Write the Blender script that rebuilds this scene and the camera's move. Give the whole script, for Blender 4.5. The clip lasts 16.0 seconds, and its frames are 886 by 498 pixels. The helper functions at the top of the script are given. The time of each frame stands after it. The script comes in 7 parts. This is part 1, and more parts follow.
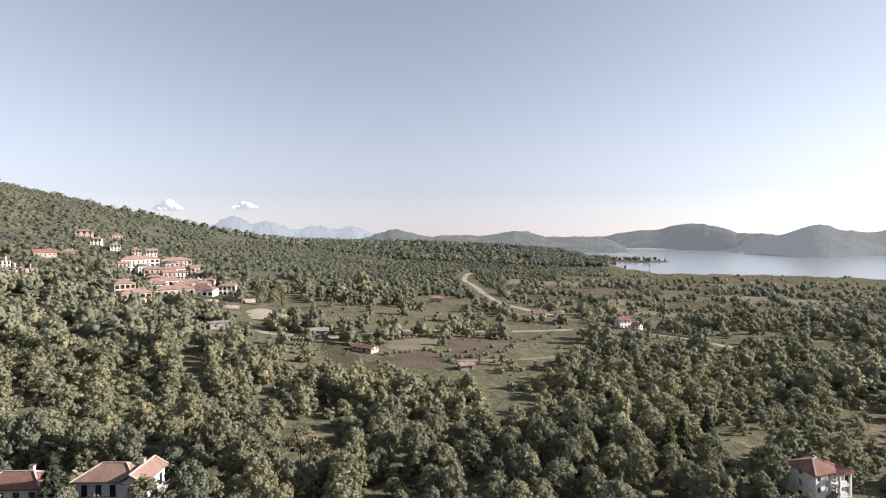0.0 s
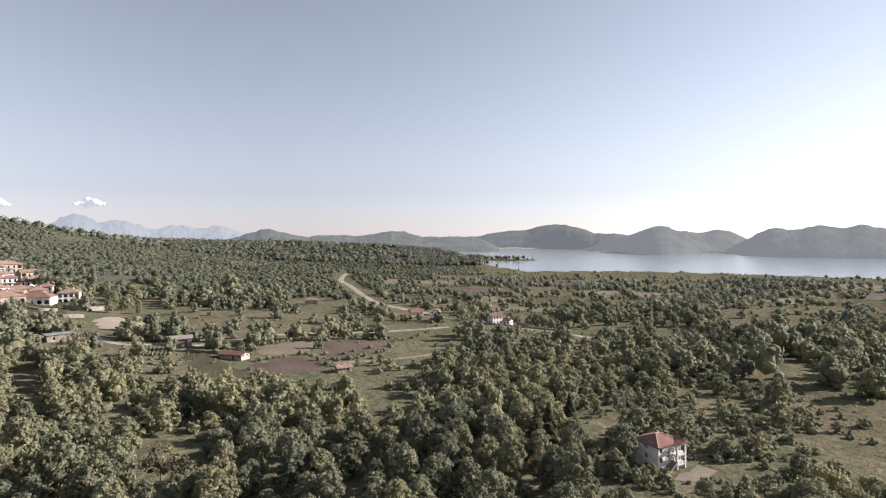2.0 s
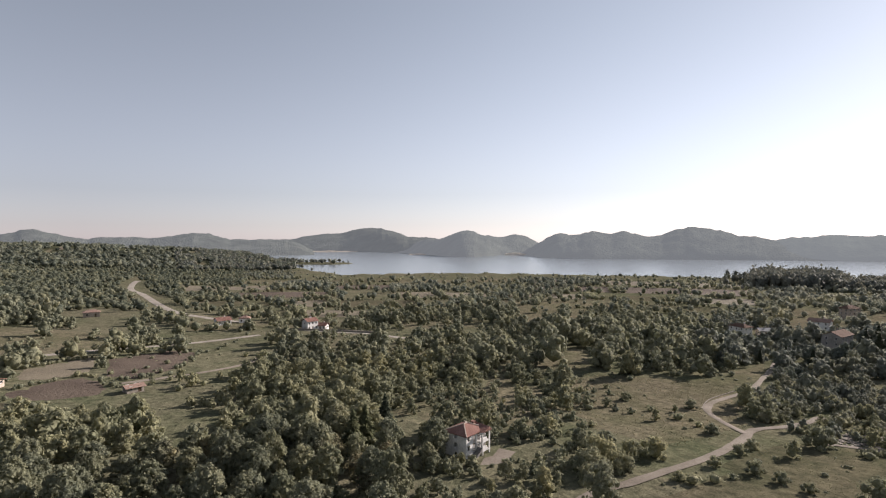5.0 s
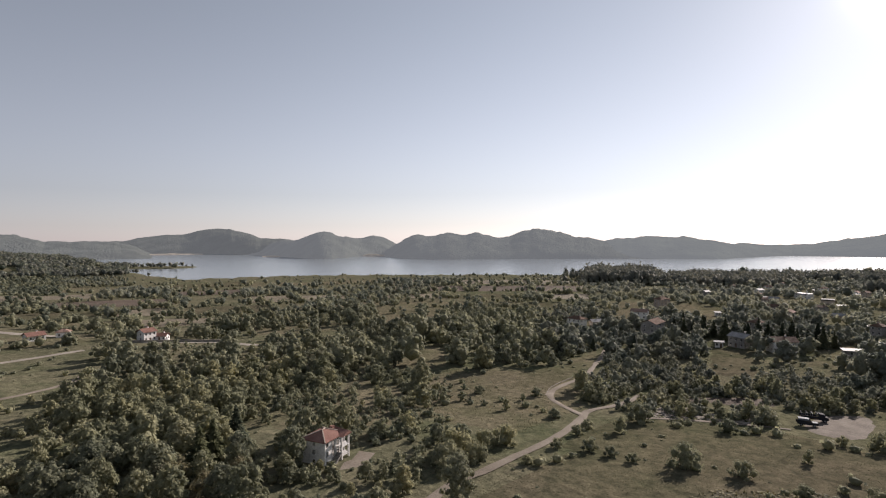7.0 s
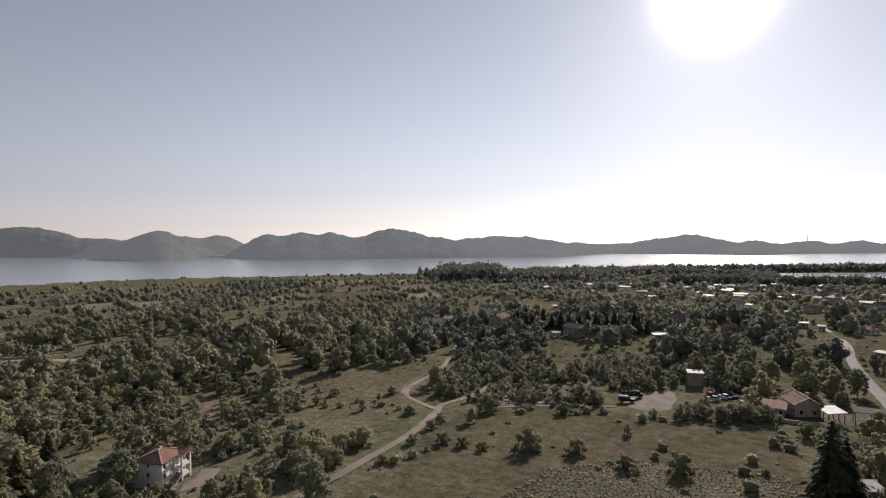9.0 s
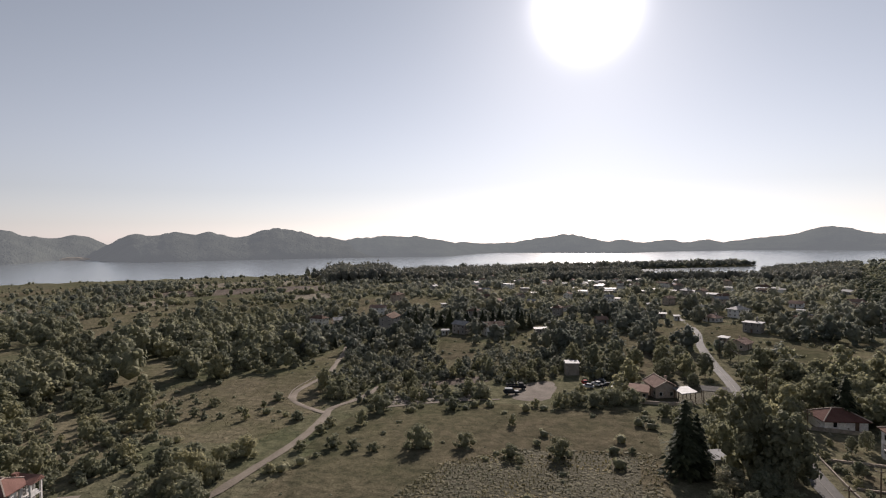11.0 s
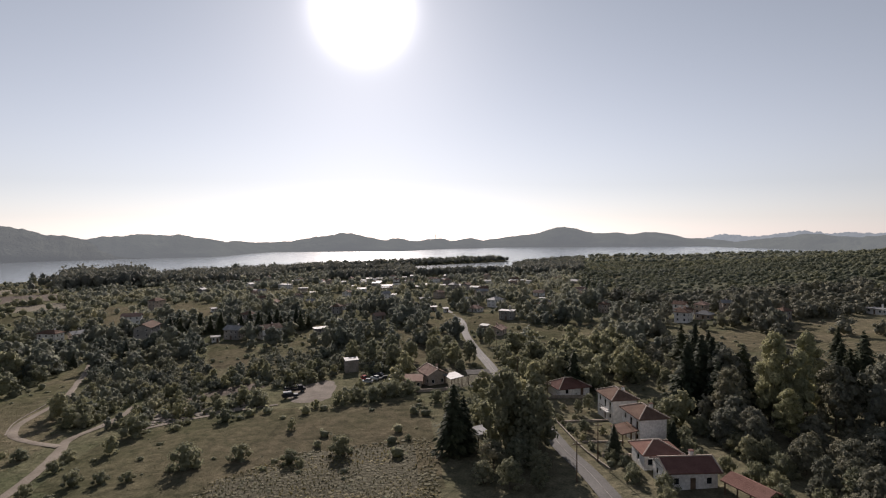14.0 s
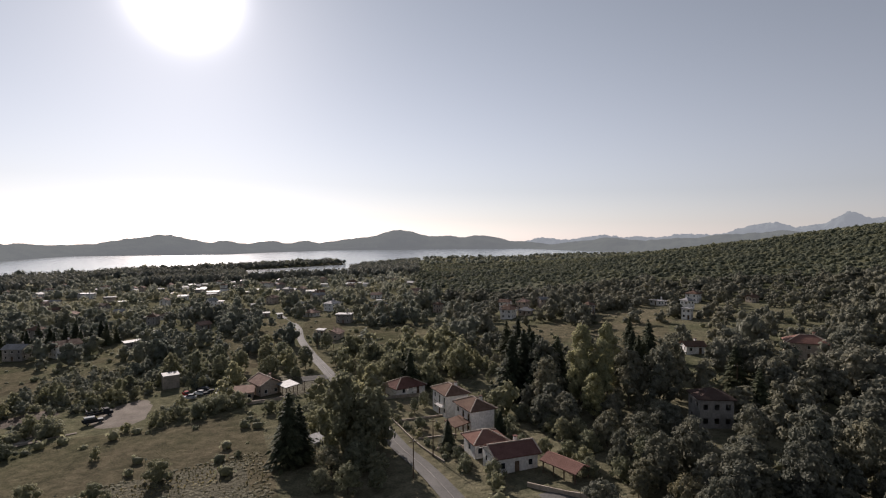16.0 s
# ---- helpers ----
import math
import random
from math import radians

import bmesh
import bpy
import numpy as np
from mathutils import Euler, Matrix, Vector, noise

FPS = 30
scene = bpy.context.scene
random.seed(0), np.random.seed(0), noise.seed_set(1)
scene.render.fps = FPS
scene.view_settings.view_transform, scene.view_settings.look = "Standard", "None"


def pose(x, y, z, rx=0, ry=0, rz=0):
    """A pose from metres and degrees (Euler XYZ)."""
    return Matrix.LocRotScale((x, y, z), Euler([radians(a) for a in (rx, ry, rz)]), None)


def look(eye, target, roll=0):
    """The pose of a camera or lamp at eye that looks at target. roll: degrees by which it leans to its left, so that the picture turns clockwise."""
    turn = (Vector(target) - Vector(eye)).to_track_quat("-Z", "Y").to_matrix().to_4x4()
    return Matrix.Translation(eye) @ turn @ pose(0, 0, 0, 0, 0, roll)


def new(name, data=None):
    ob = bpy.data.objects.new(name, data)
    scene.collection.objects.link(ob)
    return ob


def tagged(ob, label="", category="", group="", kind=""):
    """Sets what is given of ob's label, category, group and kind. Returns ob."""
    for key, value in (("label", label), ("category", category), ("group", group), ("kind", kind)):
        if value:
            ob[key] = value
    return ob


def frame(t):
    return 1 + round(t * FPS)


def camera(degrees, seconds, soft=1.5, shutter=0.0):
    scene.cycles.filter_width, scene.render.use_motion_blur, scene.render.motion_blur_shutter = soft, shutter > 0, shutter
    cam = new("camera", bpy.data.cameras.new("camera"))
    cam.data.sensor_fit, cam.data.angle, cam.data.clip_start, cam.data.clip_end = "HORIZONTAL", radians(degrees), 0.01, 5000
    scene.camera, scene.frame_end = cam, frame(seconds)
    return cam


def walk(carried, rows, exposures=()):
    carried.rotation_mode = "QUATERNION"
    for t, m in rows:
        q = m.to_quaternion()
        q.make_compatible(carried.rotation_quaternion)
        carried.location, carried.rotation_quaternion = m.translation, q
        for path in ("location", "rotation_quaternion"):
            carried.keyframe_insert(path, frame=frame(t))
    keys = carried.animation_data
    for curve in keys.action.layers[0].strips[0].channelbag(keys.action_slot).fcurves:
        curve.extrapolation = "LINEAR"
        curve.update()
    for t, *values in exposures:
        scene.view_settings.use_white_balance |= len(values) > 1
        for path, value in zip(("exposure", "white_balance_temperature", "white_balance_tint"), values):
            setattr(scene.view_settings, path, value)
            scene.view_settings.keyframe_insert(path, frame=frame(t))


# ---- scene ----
# ---- camera ----
cam = camera(78.86, 16.0, soft=1.15)
PATH = [
    (0.0, 0.00, -1.29, 0.36),
    (0.5, -3.61, -1.32, 0.26),
    (1.0, -7.34, -1.32, 0.34),
    (1.5, -10.73, -1.32, 0.38),
    (2.0, -12.99, -1.37, 0.39),
    (2.5, -14.41, -1.36, 0.26),
    (3.0, -17.29, -1.35, 0.30),
    (3.5, -20.92, -1.35, 0.26),
    (4.0, -24.70, -1.26, 0.19),
    (6.3, -42.14, -1.06, 0.16),
    (6.5, -43.59, -1.06, 0.20),
    (7.0, -47.36, -1.02, 0.21),
    (7.5, -51.52, -1.05, 0.21),
    (8.0, -55.39, -1.05, 0.14),
    (8.5, -59.03, -1.06, 0.19),
    (9.0, -62.67, -1.09, 0.23),
    (9.2, -64.12, -1.09, 0.23),
    (11.3, -76.38, -1.22, 0.33),
    (11.5, -77.88, -1.26, 0.33),
    (12.0, -81.59, -1.32, 0.34),
    (12.5, -85.25, -1.36, 0.39),
    (13.0, -89.27, -1.39, 0.38),
    (13.5, -93.59, -1.41, 0.33),
    (14.0, -97.56, -1.42, 0.28),
    (14.5, -101.13, -1.39, 0.22),
    (15.0, -105.19, -1.29, 0.16),
    (15.5, -109.90, -1.24, 0.13),
    (16.0, -114.74, -1.19, 0.08),
]
EXPOSURES = [(0.0, 1.34, 6300, 16.5), (4.0, 1.07, 6370, 17), (7.0, 0.71, 6500, 17.5), (9.0, 0.52, 6520, 18), (12.5, 0.47, 6520, 18), (16.0, 0.43, 6530, 18)]
walk(cam, [(t, pose(0, 0, 70.0, 90 + pitch, roll, yaw)) for t, yaw, pitch, roll in PATH], EXPOSURES)

# ---- sky and sun ----
SUN_AZ, SUN_EL = radians(89.3), radians(22.5)
SUN_WAY = Vector((math.sin(SUN_AZ) * math.cos(SUN_EL), math.cos(SUN_AZ) * math.cos(SUN_EL), math.sin(SUN_EL)))
world = bpy.data.worlds.new("sky")
scene.world = world
world.use_nodes = True
wn, wl = world.node_tree.nodes, world.node_tree.links
wn.clear()
sky = wn.new("ShaderNodeTexSky")
sky.sky_type, sky.sun_disc = "NISHITA", False
sky.sun_elevation, sky.sun_rotation = SUN_EL, SUN_AZ
sky.altitude, sky.air_density, sky.dust_density, sky.ozone_density = 600, 1.0, 0.2, 1.0
tone = wn.new("ShaderNodeHueSaturation")
tone.inputs["Saturation"].default_value = 0.42
wl.new(sky.outputs[0], tone.inputs["Color"])
back = wn.new("ShaderNodeBackground")
back.inputs["Strength"].default_value = 0.064
# the glare of the sun in the hazy air round it
way = wn.new("ShaderNodeTexCoord")
dot = wn.new("ShaderNodeVectorMath")
dot.operation = "DOT_PRODUCT"
dot.inputs[1].default_value = SUN_WAY
wl.new(way.outputs["Generated"], dot.inputs[0])


def wmath(op, a, b):
    node = wn.new("ShaderNodeMath")
    node.operation = op
    for socket, value in zip(node.inputs, (a, b)):
        if hasattr(value, "links"):
            wl.new(value, socket)
        else:
            socket.default_value = value
    return node.outputs[0]


near_sun = wmath("MAXIMUM", dot.outputs["Value"], 0.0)
glare = wmath("ADD", wmath("MULTIPLY", wmath("POWER", near_sun, 700.0), 3.2), wmath("ADD", wmath("MULTIPLY", wmath("POWER", near_sun, 60.0), 0.096), wmath("MULTIPLY", wmath("POWER", near_sun, 6.0), 0.024)))
# hazy air low over the horizon
height = wn.new("ShaderNodeSeparateXYZ")
wl.new(way.outputs["Generated"], height.inputs[0])
low_air = wmath("POWER", wmath("SUBTRACT", 1.0, wmath("ABSOLUTE", height.outputs["Z"], 0.0)), 5.0)
low_air = wmath("MULTIPLY", low_air, wmath("ADD", wmath("MULTIPLY", near_sun, 0.045), 0.012))
glare = wmath("ADD", glare, low_air)
# away from the sun the air over the horizon is duller and a little pink
dull = wn.new("ShaderNodeMix")
dull.data_type, dull.blend_type = "RGBA", "MULTIPLY"
wl.new(wmath("MULTIPLY", wmath("POWER", wmath("SUBTRACT", 1.0, wmath("ABSOLUTE", height.outputs["Z"], 0.0)), 6.0), wmath("SUBTRACT", 1.0, wmath("MULTIPLY", near_sun, 0.6))), dull.inputs[0])
wl.new(tone.outputs[0], dull.inputs[6])
dull.inputs[7].default_value = (0.66, 0.64, 0.72, 1)
# the clear air higher up is less violet
clear = wn.new("ShaderNodeMix")
clear.data_type, clear.blend_type = "RGBA", "MULTIPLY"
wl.new(wmath("MINIMUM", wmath("MULTIPLY", wmath("MAXIMUM", height.outputs["Z"], 0.0), 2.6), 1.0), clear.inputs[0])
wl.new(dull.outputs[2], clear.inputs[6])
clear.inputs[7].default_value = (0.945, 0.985, 0.985, 1)
wl.new(clear.outputs[2], back.inputs["Color"])
corona = wn.new("ShaderNodeBackground")
corona.inputs["Color"].default_value = (1.0, 0.965, 0.95, 1)
wl.new(glare, corona.inputs["Strength"])
both = wn.new("ShaderNodeAddShader")
wl.new(back.outputs[0], both.inputs[0])
wl.new(corona.outputs[0], both.inputs[1])
out = wn.new("ShaderNodeOutputWorld")
wl.new(both.outputs[0], out.inputs["Surface"])
lamp = bpy.data.lights.new("sun", "SUN")
lamp.energy, lamp.angle, lamp.color = 4.75, radians(0.6), (1.0, 0.925, 0.83)
new("sun", lamp).matrix_world = look((0, 0, 900), Vector((0, 0, 900)) - SUN_WAY)


# ---- materials ----
def material(name):
    m = bpy.data.materials.new(name)
    m.use_nodes = True
    m.node_tree.nodes.clear()
    return m, m.node_tree.nodes, m.node_tree.links


def noise_node(n, l, scale, detail=3.0, where=None, rough=0.55):
    tex = n.new("ShaderNodeTexNoise")
    tex.inputs["Scale"].default_value, tex.inputs["Detail"].default_value, tex.inputs["Roughness"].default_value = scale, detail, rough
    if where is not None:
        l.new(where, tex.inputs["Vector"])
    return tex.outputs["Fac"]


def ramp_node(n, l, value, stops):
    node = n.new("ShaderNodeValToRGB")
    e = node.color_ramp.elements
    while len(e) < len(stops):
        e.new(0.5)
    for k, (at, c) in enumerate(stops):
        e[k].position, e[k].color = at, (*c, 1)
    l.new(value, node.inputs[0])
    return node.outputs[0]


def mix_node(n, l, fac, a, b, kind="MIX"):
    node = n.new("ShaderNodeMix")
    node.data_type, node.blend_type = "RGBA", kind
    for socket, value in ((node.inputs[0], fac), (node.inputs[6], a), (node.inputs[7], b)):
        if hasattr(value, "links"):
            l.new(value, socket)
        else:
            socket.default_value = value if isinstance(value, float) else (*value, 1)
    return node.outputs[2]


def close_surface(n, l, colour, rough=0.8, bump_from=None, bump_depth=0.05, metallic=0.0, specular=0.3):
    b = n.new("ShaderNodeBsdfPrincipled")
    if hasattr(colour, "links"):
        l.new(colour, b.inputs["Base Color"])
    else:
        b.inputs["Base Color"].default_value = (*colour, 1)
    b.inputs["Roughness"].default_value, b.inputs["Metallic"].default_value = rough, metallic
    b.inputs["Specular IOR Level"].default_value = specular
    if bump_from is not None:
        node = n.new("ShaderNodeBump")
        node.inputs["Distance"].default_value = bump_depth
        l.new(bump_from, node.inputs["Height"])
        l.new(node.outputs[0], b.inputs["Normal"])
    o = n.new("ShaderNodeOutputMaterial")
    l.new(b.outputs[0], o.inputs["Surface"])
    return b


def blotchy(name, dark, light, coarse, fine, rough=0.85, depth=0.03, metallic=0.0, specular=0.06):
    """A surface that varies at a coarse and a fine scale (per metre), with a little tone of its own for each object."""
    m, n, l = material(name)
    place = n.new("ShaderNodeNewGeometry").outputs["Position"]
    a, b = noise_node(n, l, coarse, 3, place), noise_node(n, l, fine, 4, place)
    c = mix_node(n, l, ramp_node(n, l, a, [(0.3, (0, 0, 0)), (0.7, (1, 1, 1))]), dark, light)
    c = mix_node(n, l, 0.55, c, ramp_node(n, l, b, [(0.25, (0.45, 0.45, 0.45)), (0.75, (1.25, 1.25, 1.25))]), "MULTIPLY")
    info = n.new("ShaderNodeObjectInfo").outputs["Random"]
    c = mix_node(n, l, 0.25, c, ramp_node(n, l, info, [(0, (0.6, 0.6, 0.6)), (1, (1.2, 1.2, 1.2))]), "MULTIPLY")
    close_surface(n, l, c, rough, b, depth, metallic, specular)
    return m


def meadow(name, grass, dry, earth, share, depth=0.6):
    """Rough pasture: green, dry and bare patches that cross at several sizes."""
    m, n, l = material(name)
    place = n.new("ShaderNodeNewGeometry").outputs["Position"]
    big, mid, small, fine = [noise_node(n, l, s, 4, place, 0.62) for s in (0.014, 0.075, 0.42, 2.6)]
    c = mix_node(n, l, ramp_node(n, l, mid, [(0.40, (0, 0, 0)), (0.60, (1, 1, 1))]), grass, dry)
    c = mix_node(n, l, ramp_node(n, l, big, [(0.42, (0, 0, 0)), (0.62, (share, share, share))]), c, earth)
    c = mix_node(n, l, 0.75, c, ramp_node(n, l, small, [(0.32, (0.5, 0.53, 0.5)), (0.68, (1.35, 1.3, 1.25))]), "MULTIPLY")
    c = mix_node(n, l, 0.6, c, ramp_node(n, l, fine, [(0.3, (0.5, 0.5, 0.5)), (0.7, (1.4, 1.4, 1.4))]), "MULTIPLY")
    close_surface(n, l, c, 1.0, small, depth, specular=0.0)
    return m


def foliage(name, dark, mid, light, patch=0.07, through_light=0.35, speckle=0.6, grain=1.3, relief=0.3, cell=0.14, gloss=0.06, own=0.8, glow=(1.0, 1.0, 0.92)):
    """Leaves: stretches of wood, single trees and clumps of twigs each have their own tone; the leaf skin shines a little."""
    m, n, l = material(name)
    geo = n.new("ShaderNodeNewGeometry")
    place = geo.outputs["Position"]
    c = ramp_node(n, l, noise_node(n, l, patch, 2, place), [(0.3, dark), (0.5, mid), (0.72, light)])
    trees = n.new("ShaderNodeTexVoronoi")
    trees.voronoi_dimensions = "2D"
    trees.inputs["Scale"].default_value = cell
    l.new(place, trees.inputs["Vector"])
    c = mix_node(n, l, own, c, ramp_node(n, l, trees.outputs["Color"], [(0.2, (0.72, 0.77, 0.78)), (0.5, (1, 1, 1)), (0.8, (1.24, 1.17, 1.0))]), "MULTIPLY")
    c = mix_node(n, l, speckle, c, ramp_node(n, l, geo.outputs["Random Per Island"], [(0, (0.6, 0.6, 0.55)), (1, (1.4, 1.36, 1.25))]), "MULTIPLY")
    twigs = noise_node(n, l, grain, 3, place, 0.65)
    c = mix_node(n, l, 0.8, c, ramp_node(n, l, twigs, [(0.32, (0.6, 0.62, 0.62)), (0.64, (1.25, 1.24, 1.18))]), "MULTIPLY")
    info = n.new("ShaderNodeObjectInfo").outputs["Random"]
    c = mix_node(n, l, 0.5, c, ramp_node(n, l, info, [(0, (0.7, 0.76, 0.76)), (0.5, (1, 1, 1)), (1, (1.2, 1.15, 0.96))]), "MULTIPLY")
    skin, t = n.new("ShaderNodeBsdfPrincipled"), n.new("ShaderNodeBsdfTranslucent")
    skin.inputs["Roughness"].default_value, skin.inputs["Specular IOR Level"].default_value = 0.75, gloss
    relief_node = n.new("ShaderNodeBump")
    relief_node.inputs["Distance"].default_value = relief
    l.new(twigs, relief_node.inputs["Height"])
    l.new(relief_node.outputs[0], skin.inputs["Normal"])
    l.new(c, skin.inputs["Base Color"])
    l.new(mix_node(n, l, 0.5, c, glow, "MULTIPLY"), t.inputs["Color"])
    mixed, o = n.new("ShaderNodeMixShader"), n.new("ShaderNodeOutputMaterial")
    mixed.inputs[0].default_value = through_light
    l.new(skin.outputs[0], mixed.inputs[1]), l.new(t.outputs[0], mixed.inputs[2]), l.new(mixed.outputs[0], o.inputs["Surface"])
    return m


LEAF = foliage("oak_leaves", (0.184, 0.19, 0.143), (0.236, 0.24, 0.175), (0.299, 0.293, 0.211), 0.05, 0.46, 0.3, own=0.45)
# far and town leaves: aerial haze is put into their paler, greyer colour
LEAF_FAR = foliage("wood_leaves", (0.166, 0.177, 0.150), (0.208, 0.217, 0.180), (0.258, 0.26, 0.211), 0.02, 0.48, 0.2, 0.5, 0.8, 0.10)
LEAF_TOWN = foliage("hazed_lakeside_leaves", (0.183, 0.192, 0.167), (0.227, 0.236, 0.201), (0.276, 0.279, 0.237), 0.02, 0.48, 0.25, 0.5, 0.8, 0.10, glow=(1.0, 1.0, 1.0))
# a darker wood, darkened further to stand in for shade on backlit trees
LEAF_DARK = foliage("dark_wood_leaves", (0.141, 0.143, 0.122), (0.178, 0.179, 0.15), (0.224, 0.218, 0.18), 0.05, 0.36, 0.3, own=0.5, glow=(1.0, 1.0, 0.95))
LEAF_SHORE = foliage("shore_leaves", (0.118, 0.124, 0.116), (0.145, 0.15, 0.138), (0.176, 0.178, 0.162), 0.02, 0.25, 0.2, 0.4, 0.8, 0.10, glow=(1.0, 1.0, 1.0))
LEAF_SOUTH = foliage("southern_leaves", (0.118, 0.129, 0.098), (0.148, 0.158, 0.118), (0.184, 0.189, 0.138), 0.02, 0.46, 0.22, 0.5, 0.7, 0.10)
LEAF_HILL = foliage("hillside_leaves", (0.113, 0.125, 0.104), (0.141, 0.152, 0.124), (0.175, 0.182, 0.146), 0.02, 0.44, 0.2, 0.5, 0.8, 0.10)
NEEDLE = foliage("fir_needles", (0.05, 0.06, 0.042), (0.066, 0.076, 0.053), (0.085, 0.095, 0.066), 0.2, 0.25)
# dark, so that gaps between far trees read as shaded undergrowth
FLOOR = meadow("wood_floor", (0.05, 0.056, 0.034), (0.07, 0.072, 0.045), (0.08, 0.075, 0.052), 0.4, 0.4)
POPLAR = foliage("poplar_leaves", (0.27, 0.268, 0.17), (0.325, 0.318, 0.2), (0.385, 0.37, 0.235), 0.3, 0.38, 0.3)
DRY_LEAF = foliage("dry_leaves", (0.15, 0.14, 0.10), (0.19, 0.175, 0.125), (0.23, 0.21, 0.15), 0.2, 0.25)
GRASS_BLADE = foliage("grass_blades", (0.104, 0.108, 0.064), (0.133, 0.134, 0.08), (0.16, 0.155, 0.096), 0.12, 0.4, 0.3)
STRAW = foliage("dry_blades", (0.15, 0.14, 0.09), (0.19, 0.174, 0.112), (0.23, 0.208, 0.136), 0.15, 0.35, 0.3)
BARK = blotchy("bark", (0.07, 0.055, 0.045), (0.14, 0.115, 0.09), 1.0, 9.0)
GRASS = meadow("meadow_grass", (0.092, 0.098, 0.06), (0.134, 0.129, 0.086), (0.15, 0.134, 0.096), 0.6)
HAY = meadow("dry_meadow", (0.105, 0.102, 0.064), (0.148, 0.133, 0.092), (0.16, 0.136, 0.1), 0.5)
LAWN = meadow("lawn", (0.077, 0.078, 0.049), (0.112, 0.103, 0.069), (0.131, 0.109, 0.082), 0.5, 0.4)
SOIL = blotchy("ploughed_soil", (0.088, 0.068, 0.054), (0.134, 0.106, 0.084), 0.05, 1.1, 0.95, 0.3)
PALE = blotchy("pale_stubble", (0.148, 0.127, 0.095), (0.205, 0.176, 0.129), 0.06, 1.5, 0.95, 0.2)
TAN = blotchy("bare_sand", (0.25, 0.212, 0.168), (0.34, 0.292, 0.235), 0.08, 1.5, 0.95, 0.05)
STUBBLE = blotchy("stubble", (0.078, 0.072, 0.047), (0.112, 0.1, 0.066), 0.06, 1.2, 0.95, 0.6)
ASPHALT = blotchy("worn_asphalt", (0.11, 0.105, 0.1), (0.165, 0.157, 0.147), 0.12, 3.0, 0.8, 0.01)
GRAVEL = blotchy("pale_gravel", (0.18, 0.152, 0.122), (0.27, 0.232, 0.19), 0.15, 3.0, 0.9, 0.03)
DUST = blotchy("dusty_gravel", (0.135, 0.114, 0.094), (0.2, 0.172, 0.144), 0.2, 2.2, 0.95, 0.05)
ROAD = blotchy("pale_road", (0.24, 0.212, 0.178), (0.34, 0.305, 0.26), 0.15, 3.0, 0.9, 0.03)
PLASTER = blotchy("white_plaster", (0.66, 0.64, 0.61), (0.79, 0.77, 0.74), 0.25, 2.0, 0.85, 0.01)
CREAM = blotchy("cream_plaster", (0.37, 0.305, 0.25), (0.48, 0.405, 0.335), 0.25, 2.0, 0.85, 0.01)
GREY = blotchy("bare_concrete", (0.22, 0.205, 0.19), (0.33, 0.31, 0.285), 0.3, 2.0, 0.9, 0.02)
STONE = blotchy("rubble_stone", (0.22, 0.19, 0.16), (0.36, 0.32, 0.27), 0.8, 3.0, 0.9, 0.05)
TIMBER = blotchy("old_timber", (0.10, 0.07, 0.05), (0.17, 0.12, 0.085), 0.8, 6.0, 0.85, 0.02)
FELT = blotchy("roofing_felt", (0.09, 0.084, 0.078), (0.14, 0.13, 0.12), 0.4, 3.0, 0.95, 0.02)
METAL = blotchy("sheet_metal", (0.2, 0.2, 0.2), (0.3, 0.3, 0.3), 0.4, 3.0, 0.72, 0.02, 0.2, 0.3)


def glass_material():
    m, n, l = material("window_glass")
    close_surface(n, l, (0.02, 0.022, 0.025), 0.08, specular=0.6)
    return m


def tile_material(name, dark, light):
    """Clay roof tiles: courses and columns of small humps."""
    m, n, l = material(name)
    place = n.new("ShaderNodeTexCoord").outputs["Object"]
    a, b = noise_node(n, l, 0.5, 3, place), noise_node(n, l, 5.0, 3, place)
    wave = n.new("ShaderNodeTexWave")
    wave.bands_direction = "Z"
    wave.inputs["Scale"].default_value, wave.inputs["Distortion"].default_value = 4.5, 0.8
    l.new(place, wave.inputs["Vector"])
    c = mix_node(n, l, ramp_node(n, l, a, [(0.3, (0, 0, 0)), (0.7, (1, 1, 1))]), dark, light)
    c = mix_node(n, l, 0.5, c, ramp_node(n, l, b, [(0.3, (0.55, 0.55, 0.55)), (0.7, (1.25, 1.25, 1.25))]), "MULTIPLY")
    info = n.new("ShaderNodeObjectInfo").outputs["Random"]
    c = mix_node(n, l, 0.4, c, ramp_node(n, l, info, [(0, (0.7, 0.68, 0.66)), (1, (1.15, 1.15, 1.2))]), "MULTIPLY")
    close_surface(n, l, c, 0.92, wave.outputs["Fac"], 0.025, specular=0.05)
    return m


GLASS = glass_material()
TILE = tile_material("clay_tiles", (0.235, 0.155, 0.122), (0.31, 0.215, 0.172))
TILE_RED = tile_material("red_tiles", (0.19, 0.104, 0.084), (0.255, 0.146, 0.118))
TILE_MAROON = tile_material("maroon_tiles", (0.125, 0.066, 0.056), (0.17, 0.092, 0.077))
TILE_DARK = tile_material("dark_tiles", (0.06, 0.042, 0.036), (0.095, 0.066, 0.056))
TILE_OLD = tile_material("old_tiles", (0.120, 0.076, 0.057), (0.176, 0.116, 0.087))


def water_material():
    m, n, l = material("lake_water")
    place = n.new("ShaderNodeNewGeometry").outputs["Position"]
    b = close_surface(n, l, (0.2, 0.225, 0.245), 0.17, noise_node(n, l, 0.16, 3, place), 0.10, specular=0.5)
    b.inputs["IOR"].default_value = 1.33
    return m


